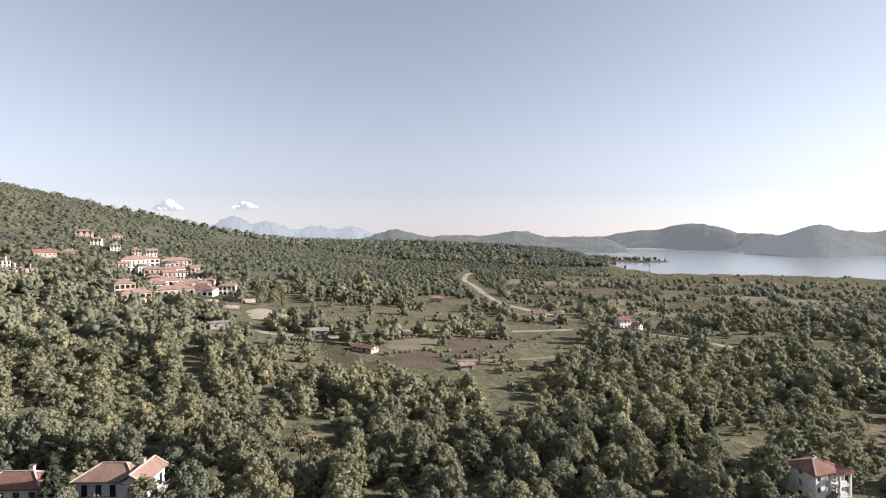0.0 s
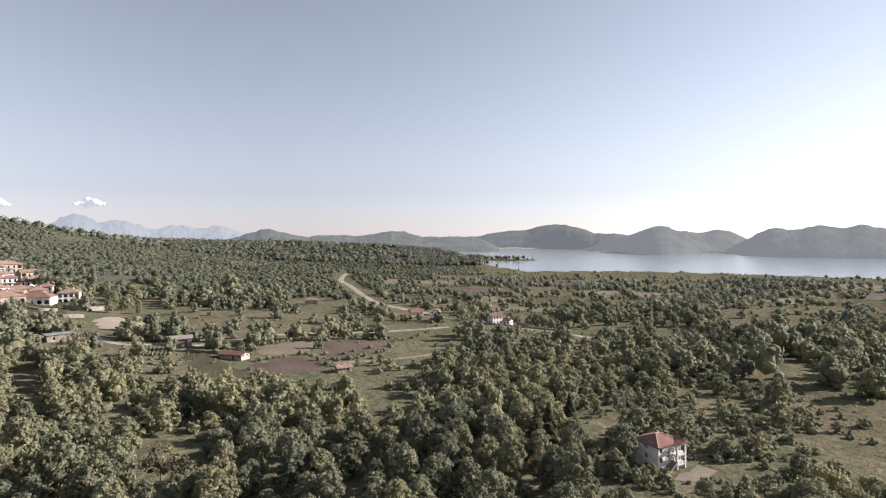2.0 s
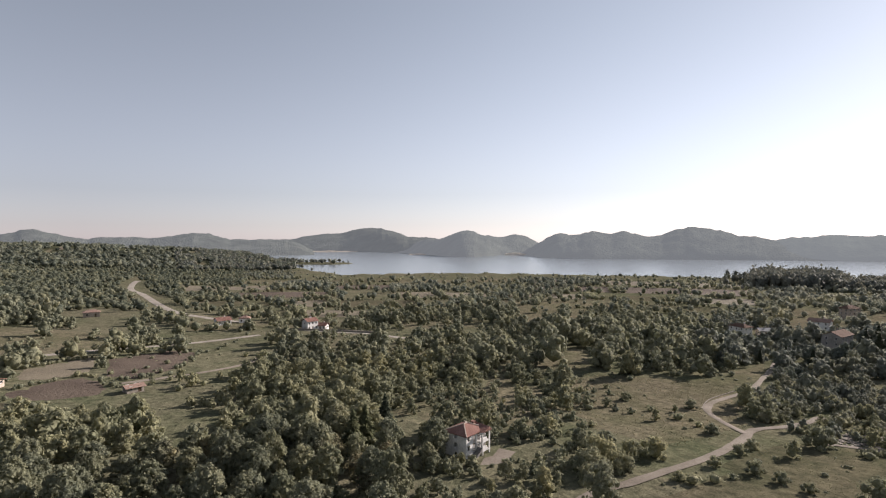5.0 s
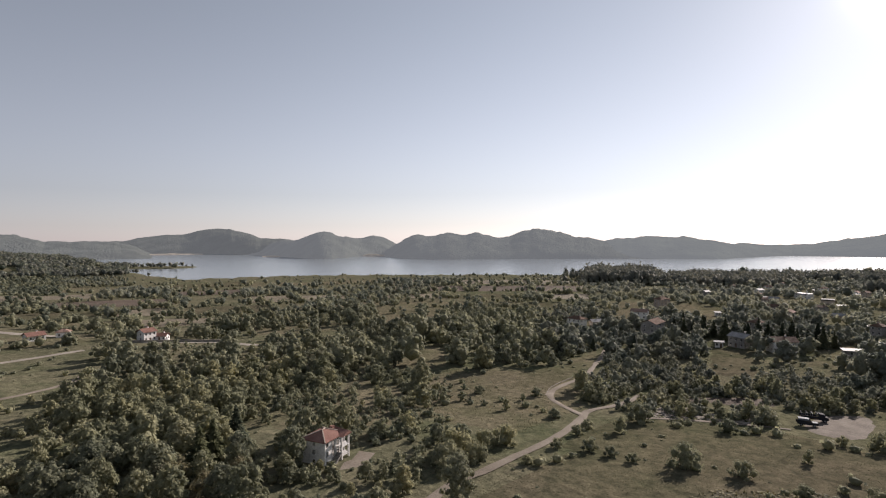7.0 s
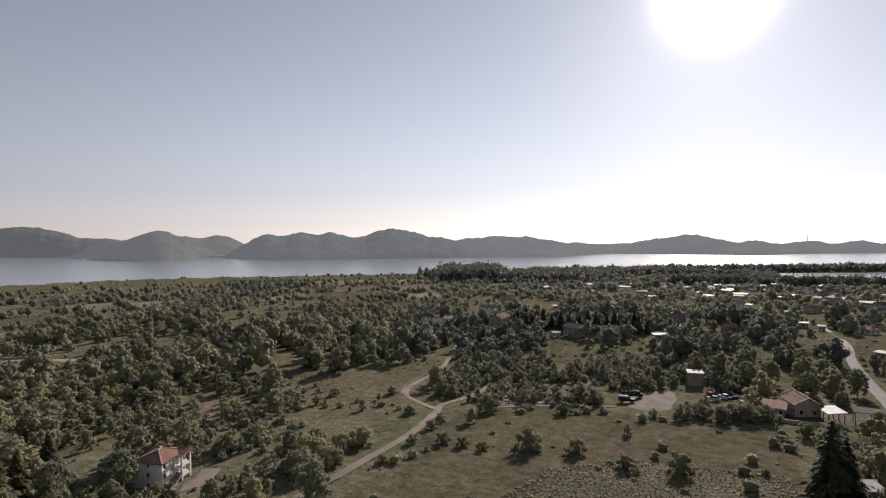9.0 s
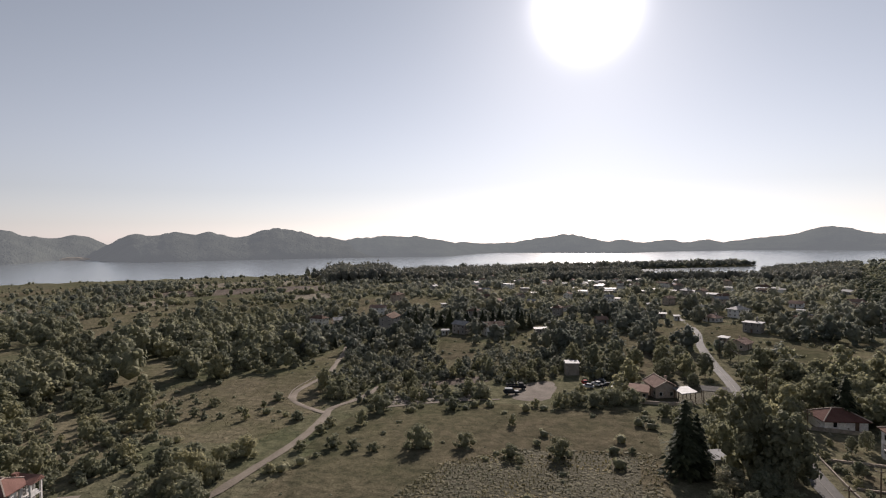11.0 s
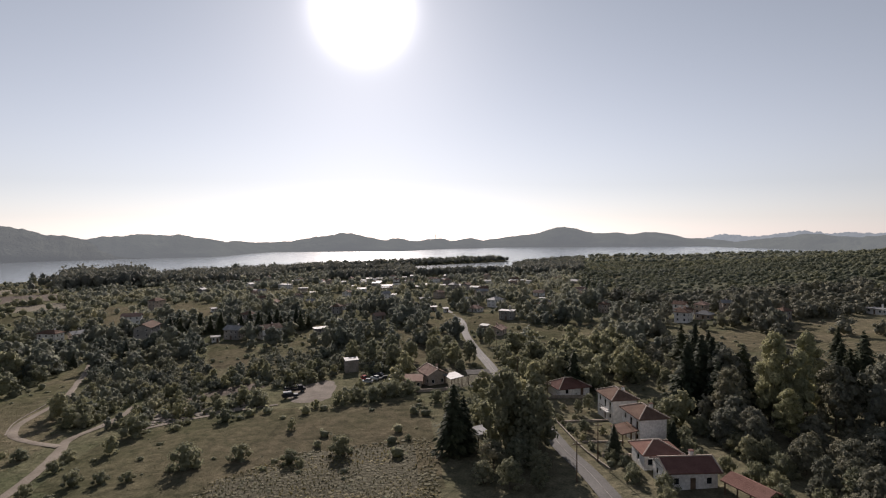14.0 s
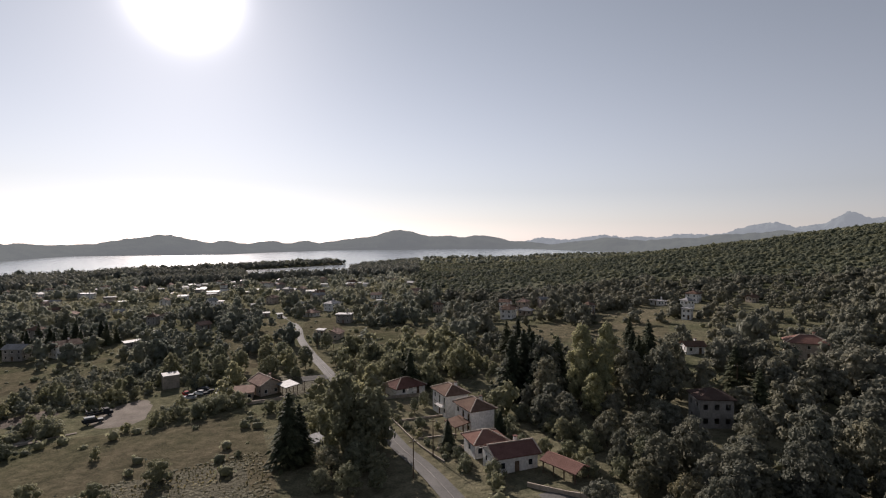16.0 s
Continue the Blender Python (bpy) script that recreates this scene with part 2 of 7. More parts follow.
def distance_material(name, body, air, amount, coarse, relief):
    """Far woods and mountains: a backdrop that glows a little, standing in for kilometres of lit air."""
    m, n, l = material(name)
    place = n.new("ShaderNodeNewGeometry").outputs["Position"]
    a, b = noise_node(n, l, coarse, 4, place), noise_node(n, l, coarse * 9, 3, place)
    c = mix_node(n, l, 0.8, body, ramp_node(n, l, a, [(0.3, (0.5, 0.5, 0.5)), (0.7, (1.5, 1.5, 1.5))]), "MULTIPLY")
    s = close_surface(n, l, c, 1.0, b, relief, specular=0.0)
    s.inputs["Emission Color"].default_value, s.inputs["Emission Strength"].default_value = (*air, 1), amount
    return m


WATER = water_material()
# the haze before the hills is put in as glow, stronger towards the sun
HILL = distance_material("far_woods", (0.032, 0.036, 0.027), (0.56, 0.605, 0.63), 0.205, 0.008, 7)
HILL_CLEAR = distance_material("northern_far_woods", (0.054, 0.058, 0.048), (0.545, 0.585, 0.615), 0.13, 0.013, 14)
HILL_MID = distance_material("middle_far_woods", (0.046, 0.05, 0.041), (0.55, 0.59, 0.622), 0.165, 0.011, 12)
# nearly black slopes; the pale blue haze over them is all glow
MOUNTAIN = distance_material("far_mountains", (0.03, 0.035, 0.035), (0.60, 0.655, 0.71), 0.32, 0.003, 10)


# ---- the lie of the land ----
EYE = 70.0
SHORE_AZ = (-180, -40, 8, 13, 17, 19, 21.5, 33, 48, 60, 70, 74, 80, 86, 92, 97, 103, 106, 111, 115, 121, 127, 133, 180)
SHORE_R = (3600, 3600, 3000, 1700, 1330, 1200, 1060, 1094, 1060, 1075, 1080, 1180, 1240, 1290, 1150, 965, 985, 1290, 1546, 1940, 1960, 2317, 2535, 3600)


def tongue(x, y, ax, ay, bx, by, half, top):
    """Height of a low spit of land that runs from a to b."""
    u, v = bx - ax, by - ay
    s = np.clip(((x - ax) * u + (y - ay) * v) / (u * u + v * v), 0, 1)
    d = np.hypot(x - ax - s * u, y - ay - s * v)
    return top * (1 - (d / half) ** 2)


def bump(x, y, cx, cy, sx, sy, top, turn):
    u, v = (x - cx) * np.cos(turn) + (y - cy) * np.sin(turn), (y - cy) * np.cos(turn) - (x - cx) * np.sin(turn)
    return top * np.exp(-0.5 * ((u / sx) ** 2 + (v / sy) ** 2))


def ground_z(x, y):
    """Height of the bare ground above the lake."""
    x, y = np.asarray(x, float), np.asarray(y, float)
    r = np.hypot(x, y)
    az = np.degrees(np.arctan2(x, y))
    shore = np.interp(az, SHORE_AZ, SHORE_R) + 14 * np.sin(az * 1.9) + 9 * np.sin(az * 4.3)
    inland = np.clip((shore - r) / 120, -1, 1)
    z = 2 + 15 * np.clip(1 - r / 1100, 0, 1) ** 1.3
    z = z + bump(x, y, -964, 359, 376, 832, 214, -0.15) + bump(x, y, 129, -1035, 457, 427, 111, -0.2)
    z = z + bump(x, y, -20, 1720, 330, 270, 40, 0.0)
    z = z + 1.1 * np.sin(x * 0.021 + 0.6) * np.sin(y * 0.017 + 1.1) + 0.5 * np.sin(x * 0.053 + y * 0.031)
    z = np.where(inland > 0, 0.15 + (z - 0.15) * np.minimum(1, inland * (2 - inland)), -5 * -inland)
    z = np.maximum(z, tongue(x, y, 340, 1640, 540, 1455, 70, 3.5))
    z = np.maximum(z, tongue(x, y, 1180, 120, 1440, -322, 55, 4.0))
    return z


# ---- building blocks ----
def link_mesh(name, verts, faces, mat, parent=None, label="", smooth=False):
    """One mesh object from vertices and faces (an array of quads or triangles, or a list)."""
    me = bpy.data.meshes.new(name)
    if isinstance(faces, np.ndarray):
        k = faces.shape[1]
        me.vertices.add(len(verts)), me.loops.add(faces.size), me.polygons.add(len(faces))
        me.vertices.foreach_set("co", np.asarray(verts, np.float32).ravel())
        me.loops.foreach_set("vertex_index", faces.astype(np.int32).ravel())
        me.polygons.foreach_set("loop_start", np.arange(0, faces.size, k, dtype=np.int32))
        me.polygons.foreach_set("use_smooth", np.full(len(faces), smooth))
        me.update(calc_edges=True)
    else:
        me.from_pydata([tuple(v) for v in verts], [], faces)
        if smooth:
            me.polygons.foreach_set("use_smooth", [True] * len(me.polygons))
    me.materials.append(mat)
    ob = new(name, me)
    ob.parent = parent
    if label:
        ob["label"] = label
    return ob


def part(name, bm, mat, parent, label=""):
    me = bpy.data.meshes.new(name)
    bm.to_mesh(me)
    bm.free()
    me.materials.append(mat)
    ob = new(name, me)
    ob.parent = parent
    if label:
        ob["label"] = label
    return ob


def add_box(bm, x0, x1, y0, y1, z0, z1, bevel=0.0):
    made = bmesh.ops.create_cube(bm, size=1.0, matrix=Matrix.Translation(((x0 + x1) / 2, (y0 + y1) / 2, (z0 + z1) / 2)) @ Matrix.Diagonal((abs(x1 - x0), abs(y1 - y0), abs(z1 - z0), 1)))
    if bevel:
        edges = list({e for v in made["verts"] for e in v.link_edges})
        bmesh.ops.bevel(bm, geom=edges, offset=bevel, segments=2, affect="EDGES")
    return bm


def box(x0, x1, y0, y1, z0, z1, bevel=0.0):
    return add_box(bmesh.new(), x0, x1, y0, y1, z0, z1, bevel)


def thing(name, x, y, turn, label, category, group="", z=None):
    ob = new(name)
    ob.empty_display_size = 0.3
    ob.matrix_world = pose(x, y, float(ground_z(x, y)) if z is None else z, 0, 0, turn)
    return tagged(ob, label, category, group)


def cell_noise(x, y, size, seed=0):
    """Smooth random values from 0 to 1 over the plan."""
    u, v = np.asarray(x, float) / size, np.asarray(y, float) / size
    i, j = np.floor(u), np.floor(v)
    f, g = u - i, v - j
    f, g = f * f * (3 - 2 * f), g * g * (3 - 2 * g)
    h = lambda a, b: np.modf(np.abs(np.sin(a * 12.9898 + b * 78.233 + seed * 37.719) * 43758.5453))[0]
    return (h(i, j) * (1 - f) + h(i + 1, j) * f) * (1 - g) + (h(i, j + 1) * (1 - f) + h(i + 1, j + 1) * f) * g


def inside(poly, x, y):
    hit = np.zeros(np.shape(x), bool)
    for (ax, ay), (bx, by) in zip(poly, poly[1:] + poly[:1]):
        if ay != by:
            hit ^= ((ay > y) != (by > y)) & (x < (bx - ax) * (y - ay) / (by - ay) + ax)
    return hit


def to_line(line, x, y):
    d = np.full(np.shape(x), 1e9)
    for (ax, ay), (bx, by) in zip(line, line[1:]):
        u, v = bx - ax, by - ay
        s = np.clip(((x - ax) * u + (y - ay) * v) / (u * u + v * v + 1e-9), 0, 1)
        d = np.minimum(d, np.hypot(x - ax - s * u, y - ay - s * v))
    return d


# ---- ground, lake, hills ----
def spread(n, reach, bend):
    s = np.linspace(-1, 1, n)
    return reach * np.sinh(bend * s) / math.sinh(bend)


def sheet(name, xs, ys, height, mat):
    gx, gy = np.meshgrid(xs, ys)
    verts = np.stack([gx.ravel(), gy.ravel(), height(gx, gy).ravel()], 1)
    k = np.arange(len(xs) * len(ys)).reshape(len(ys), len(xs))
    faces = np.stack([k[:-1, :-1], k[:-1, 1:], k[1:, 1:], k[1:, :-1]], -1).reshape(-1, 4)
    return link_mesh(name, verts, faces, mat, smooth=True)


ground = tagged(sheet("ground", spread(350, 4900, 4.2), spread(350, 4900, 4.2), ground_z, GRASS), "rolling meadow ground with dry and green grass", "ground", kind="structure")
water = tagged(sheet("water", np.linspace(-500, 4850, 12), np.linspace(-3800, 4600, 12), lambda x, y: 0 * x, WATER), "calm pale grey lake with a bright glint of the sun", "lake", kind="structure")


def ridge(name, peaks, start, end, front, depth, mat, label, rough=1.0, step=0.12, foot=0.8):
    """A stretch of hills: domes at (azimuth, elevation of the top, half width in degrees), on a shore that follows front(azimuth)."""
    az = np.arange(start, end, step)
    k = np.linspace(0, 1, 36)
    A, K = np.meshgrid(az, k)
    line = np.pad(front(az), 20, mode="edge")
    r0 = np.tile(np.convolve(line, np.hanning(33) / np.hanning(33).sum(), "same")[20:-20], (len(k), 1))
    R = r0 + depth * K
    top = np.full(A.shape, -2.0)
    for a, e, w in peaks:
        mid = r0 + depth * 0.55
        h = EYE + mid * np.tan(np.radians(e)) + 0 * A
        bell = h * np.exp(-0.5 * (np.abs(A - a) / (1.15 * w)) ** 1.7)
        top = np.where(np.abs(top - bell) < 24, np.maximum(top, bell) + (24 - np.abs(top - bell)) ** 2 / 96, np.maximum(top, bell))
    top = top + 9 * (cell_noise(A * 100, 0 * A, 130, 8) - 0.5) + 5 * (cell_noise(A * 100, 0 * A, 47, 9) - 0.5)
    ends = np.clip((A - start) / 3.0, 0, 1) * np.clip((end - A) / 3.0, 0, 1)
    top = top * (ends * (2 - ends))
    shape = np.sin(np.clip(K / 0.55, 0, 1) * np.pi / 2) ** foot
    x, y = R * np.sin(np.radians(A)), R * np.cos(np.radians(A))
    fold = cell_noise(x, y, 420, 3) - 0.5
    bumps = (cell_noise(x, y, 40, 5) - 0.5) * 6 + (cell_noise(x, y, 15, 6) - 0.5) * 4
    z = top * shape * (1 + 0.22 * fold * (1 - shape)) + bumps * rough * np.clip(K * 12, 0, 1) - np.where(K == 0, 3.0, 0)
    verts = np.stack([x.ravel(), y.ravel(), z.ravel()], 1)
    n = np.arange(A.size).reshape(A.shape)
    faces = np.stack([n[:-1, :-1], n[1:, :-1], n[1:, 1:], n[:-1, 1:]], -1).reshape(-1, 4)
    return tagged(link_mesh(name, verts, faces, mat, smooth=True), label, "hills", kind="structure")


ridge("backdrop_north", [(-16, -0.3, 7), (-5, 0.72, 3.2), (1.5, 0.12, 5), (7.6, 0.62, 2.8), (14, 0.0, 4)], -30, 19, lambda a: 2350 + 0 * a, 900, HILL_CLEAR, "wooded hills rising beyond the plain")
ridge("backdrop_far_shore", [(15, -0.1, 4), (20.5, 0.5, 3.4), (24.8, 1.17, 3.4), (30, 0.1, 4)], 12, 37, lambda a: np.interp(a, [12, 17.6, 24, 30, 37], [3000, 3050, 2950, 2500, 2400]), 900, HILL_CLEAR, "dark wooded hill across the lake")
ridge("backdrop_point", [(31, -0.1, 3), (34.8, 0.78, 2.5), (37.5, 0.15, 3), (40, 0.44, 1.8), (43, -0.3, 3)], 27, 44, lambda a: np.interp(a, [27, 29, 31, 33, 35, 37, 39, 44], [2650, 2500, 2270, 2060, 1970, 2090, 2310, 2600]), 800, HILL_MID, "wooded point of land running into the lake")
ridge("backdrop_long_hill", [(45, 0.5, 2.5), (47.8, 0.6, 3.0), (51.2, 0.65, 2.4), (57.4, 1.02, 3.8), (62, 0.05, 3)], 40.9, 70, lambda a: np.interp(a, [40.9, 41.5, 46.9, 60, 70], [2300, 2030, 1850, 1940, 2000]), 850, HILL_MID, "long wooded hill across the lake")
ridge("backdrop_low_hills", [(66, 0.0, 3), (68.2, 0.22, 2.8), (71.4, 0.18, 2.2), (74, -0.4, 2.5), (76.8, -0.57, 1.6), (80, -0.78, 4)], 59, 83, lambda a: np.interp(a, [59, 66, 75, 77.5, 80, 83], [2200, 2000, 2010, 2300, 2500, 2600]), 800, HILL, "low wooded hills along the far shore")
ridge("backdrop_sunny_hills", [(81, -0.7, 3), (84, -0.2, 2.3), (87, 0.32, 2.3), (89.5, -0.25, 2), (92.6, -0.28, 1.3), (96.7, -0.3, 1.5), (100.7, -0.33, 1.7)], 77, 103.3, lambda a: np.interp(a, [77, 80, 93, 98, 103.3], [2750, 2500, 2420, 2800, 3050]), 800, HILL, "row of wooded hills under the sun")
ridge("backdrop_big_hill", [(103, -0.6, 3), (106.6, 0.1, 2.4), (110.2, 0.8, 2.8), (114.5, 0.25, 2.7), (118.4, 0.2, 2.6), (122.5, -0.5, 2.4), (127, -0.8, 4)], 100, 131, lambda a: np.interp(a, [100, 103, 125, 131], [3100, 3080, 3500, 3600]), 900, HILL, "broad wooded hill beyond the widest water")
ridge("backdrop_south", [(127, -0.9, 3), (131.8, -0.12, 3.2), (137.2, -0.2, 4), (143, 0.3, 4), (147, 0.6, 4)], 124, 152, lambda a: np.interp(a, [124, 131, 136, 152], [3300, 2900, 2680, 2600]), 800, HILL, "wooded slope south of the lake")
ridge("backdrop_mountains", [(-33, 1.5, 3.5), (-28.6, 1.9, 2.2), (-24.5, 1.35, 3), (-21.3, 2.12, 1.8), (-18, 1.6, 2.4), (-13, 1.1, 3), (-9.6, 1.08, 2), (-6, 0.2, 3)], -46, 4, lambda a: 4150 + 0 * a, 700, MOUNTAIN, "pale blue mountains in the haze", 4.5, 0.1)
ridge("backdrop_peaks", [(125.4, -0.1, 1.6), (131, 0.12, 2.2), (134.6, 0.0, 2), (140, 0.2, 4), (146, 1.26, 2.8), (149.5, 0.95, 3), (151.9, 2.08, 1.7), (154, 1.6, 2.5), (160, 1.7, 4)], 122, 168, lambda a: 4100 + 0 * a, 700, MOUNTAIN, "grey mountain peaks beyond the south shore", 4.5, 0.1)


def bank(start, end, front):
    """A pale strip of bare shore under far hills."""
    az = np.arange(start, end, 0.15)
    x, y = np.sin(np.radians(az)), np.cos(np.radians(az))
    wide = 3.0 + 7 * cell_noise(az * 100, 0 * az, 90, 14) * np.sin(np.linspace(0, np.pi, len(az)))
    rows = [np.stack([x * (front + k), y * (front + k), -1 + k * 0 + up], 1) for k, up in ((0, 0.0 * wide), (8, wide), (30, wide + 1))]
    n = np.arange(3 * len(az)).reshape(3, -1)
    faces = np.stack([n[:-1, :-1], n[1:, :-1], n[1:, 1:], n[:-1, 1:]], -1).reshape(-1, 4)
    return tagged(link_mesh("backdrop_bank", np.concatenate(rows), faces, BEACH, smooth=True), "pale bare bank along the far shore", "shore", kind="structure")


# sand colour with a faint glow put in for the haze before it
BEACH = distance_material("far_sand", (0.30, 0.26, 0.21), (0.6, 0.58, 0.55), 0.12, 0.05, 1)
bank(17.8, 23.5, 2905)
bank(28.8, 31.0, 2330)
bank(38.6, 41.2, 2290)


# ---- fields, roads ----
CLEAR = []   # open ground: polygon, share of trees that still stand there
LINES = []   # roads: line, half width kept free of trees


def field(name, poly, mat, label, category="field", trees=0.0, lift=0.10, build=True, cell=5):
    CLEAR.append((poly, trees))
    if not build:
        return None
    bm = bmesh.new()
    face = bm.faces.new([bm.verts.new((x, y, 0)) for x, y in poly])
    if face.normal.z < 0:
        face.normal_flip()
    xs, ys = [p[0] for p in poly], [p[1] for p in poly]
    for lo, hi, axis in ((min(xs), max(xs), (1, 0, 0)), (min(ys), max(ys), (0, 1, 0))):
        n = max(2, int((hi - lo) / cell))
        for k in range(1, n):
            at = lo + (hi - lo) * k / n
            bmesh.ops.bisect_plane(bm, geom=bm.verts[:] + bm.edges[:] + bm.faces[:], plane_co=Vector(axis) * at, plane_no=axis)
    for v in bm.verts:
        w = 1.2 * (float(cell_noise(v.co.x, v.co.y, 9, 2)) - 0.5)
        v.co.x, v.co.y = v.co.x + w, v.co.y - w
        v.co.z = float(ground_z(v.co.x, v.co.y)) + (-0.12 if v.is_boundary else lift)
    for f in bm.faces:
        f.smooth = True
    return tagged(part(name, bm, mat, None), label, category, kind="structure")


def smooth_line(line, step=3.0):
    out = []
    pts = [line[0], *line, line[-1]]
    for p0, p1, p2, p3 in zip(pts, pts[1:], pts[2:], pts[3:]):
        n = max(1, int(math.dist(p1, p2) / step))
        for k in range(n):
            t = k / n
            out.append(tuple(0.5 * (2 * b + (c - a) * t + (2 * a - 5 * b + 4 * c - d) * t * t + (3 * b - a - 3 * c + d) * t ** 3) for a, b, c, d in zip(p0, p1, p2, p3)))
    return out + [line[-1]]


def strip(name, line, width, mat, label, category="road", lift=0.16, ragged=0.0, spare=1.5, verge=None):
    line = smooth_line(line)
    LINES.append((line[::2] + [line[-1]], width / 2 + spare))
    P = np.array(line)
    T = np.gradient(P, axis=0)
    N = np.stack([-T[:, 1], T[:, 0]], 1) / np.linalg.norm(T, axis=1)[:, None]
    cols = np.linspace(-0.5, 0.5, 5)
    verts = []
    for c in cols:
        w = width * (1 + ragged * (cell_noise(P[:, 0], P[:, 1], 4, 7 + c) - 0.5))
        q = P + N * (c * w)[:, None]
        verts.append(np.column_stack([q, ground_z(q[:, 0], q[:, 1]) + lift - (0.10 if width > 1 else 0.0) * (abs(c) > 0.4)]))
    k = np.arange(5 * len(P)).reshape(5, len(P))
    faces = np.stack([k[:-1, :-1], k[:-1, 1:], k[1:, 1:], k[1:, :-1]], -1).reshape(-1, 4)[:, ::-1]
    return tagged(link_mesh(name, np.concatenate(verts), np.ascontiguousarray(faces), mat, smooth=True), label, category, kind="structure")


field("field", [(-116, 311), (-108, 326), (-84, 303), (-82, 279), (-100, 275)], TAN, "bare sandy lot beside the hill village")
field("field", [(-91, 338), (-37, 372), (-2, 335), (17, 305), (-6, 280), (-46, 266), (-67, 283)], HAY, "dry green meadow with a few bushes", trees=0.05)
field("field", [(-26, 245), (1, 266), (-3, 231), (-18, 222), (-28, 229)], PALE, "pale mown stubble field")
field("field", [(-29, 207), (-17, 220), (-5, 226), (4, 203), (-1, 194), (-16, 192)], SOIL, "freshly ploughed brown field")
field("field", [(2, 256), (26, 275), (38, 266), (27, 231), (9, 212), (-2, 222)], SOIL, "large ploughed brown field", trees=0.02)
field("field", [(-54, 224), (-43, 236), (-33, 210), (-18, 190), (-29, 183), (-43, 193)], STUBBLE, "greyish fallow field beside the barn", trees=0.02)
field("field", [(-66, 213), (-68, 231), (-60, 238), (-55, 219)], SOIL, "small plot of staked vines")
field("field", [(12, 170), (25, 166), (28, 155), (20, 128), (9, 132)], GRASS, "grassy clearing among the oaks", trees=0.0)
field("field", [(58, 121), (73, 141), (93, 155), (112, 150), (99, 129), (76, 112)], HAY, "sunlit grassy slope with bushes", trees=0.3)
field("field", [(78, 113), (99, 128), (113, 150), (132, 137), (116, 120), (102, 98), (90, 99)], HAY, "grassy slope dotted with bushes and young oaks", trees=0.3)
field("field", [(134, 138), (158, 143), (172, 126), (183, 115), (184, 104), (150, 78), (128, 74), (108, 76), (103, 96), (117, 120)], HAY, "dry grass meadow with small bushes", trees=0.04)
field("field", [(159, 142), (167, 121), (194, 114), (244, 124), (219, 105), (187, 100), (157, 100), (150, 113)], HAY, "grass strip below the oak wood", trees=0.03)
field("field", [(73, 62), (104, 62), (138, 68), (153, 54), (159, 40), (160, 28), (154, 6), (161, -14), (145, -18), (124, -15), (95, -13), (88, 8), (70, 30), (50, 42), (52, 52)], LAWN, "wide green pasture", trees=0.015)
field("field", [(60, 40), (93, 34), (106, 31), (118, 17), (123, -13), (94, -12), (70, -8), (50, 20)], STUBBLE, "rough patch of dry tussocks", trees=0.02, lift=0.16)
field("field", [(161, 16), (163, 24), (170, 29), (182, 27), (191, 22), (198, 13), (182, 10), (168, 11)], DUST, "dusty gravel parking lot", "parking lot", lift=0.2)
field("field", [(228, -77), (247, -64), (276, -70), (287, -125), (233, -104)], LAWN, "green pasture behind the garden houses", trees=0.04)
field("field", [(302, -14), (352, -47), (280, -44), (217, -22), (235, -8)], LAWN, "green field at the edge of the town", trees=0.3)
field("field", [(200, -165), (217, -222), (179, -196), (169, -152)], LAWN, "sunny pasture between the woods", trees=0.03)
field("field", [(214, -147), (195, -149), (205, -160), (233, -178)], LAWN, "narrow green meadow", trees=0.03)
field("field", [(143, -48), (142, -58), (129, -57), (128, -48)], LAWN, "mown garden lawn")
field("field", [(124, -48), (122, -53), (102, -52), (98, -46)], LAWN, "mown garden lawn")
field("field", [(76, -50), (75, -60), (68, -60), (68, -49)], ASPHALT, "grey paved yard behind the garden house", "yard", lift=0.2)
field("field", [(-90, 177), (-93, 199), (-79, 182), (-76, 162)], HAY, "dry grass clearing on the slope", trees=0.03)
field("field", [(-47, 126), (-44, 132), (-26, 125), (-28, 117)], GRASS, "grassy gap among the oaks")
field("field", [(-113, 137), (-112, 143), (-104, 132), (-102, 124)], TAN, "bare dry earth patch")
field("garden", [(150, -46), (94, -46), (64, -44), (66, -66), (84, -70), (140, -68)], LAWN, "", build=False)
field("verge", [(128, -37), (126, -22), (96, -14), (70, -10), (62, -36), (96, -37)], LAWN, "", build=False)
field("field", [(64, 88), (76, 97), (80, 92), (70, 85)], GRAVEL, "bare gravel yard round the white house", "yard", lift=0.2)
field("field", [(161, -16), (172, -8), (196, -14), (200, -30), (186, -42), (168, -40)], STUBBLE, "dusty farm yard", "yard", lift=0.14)

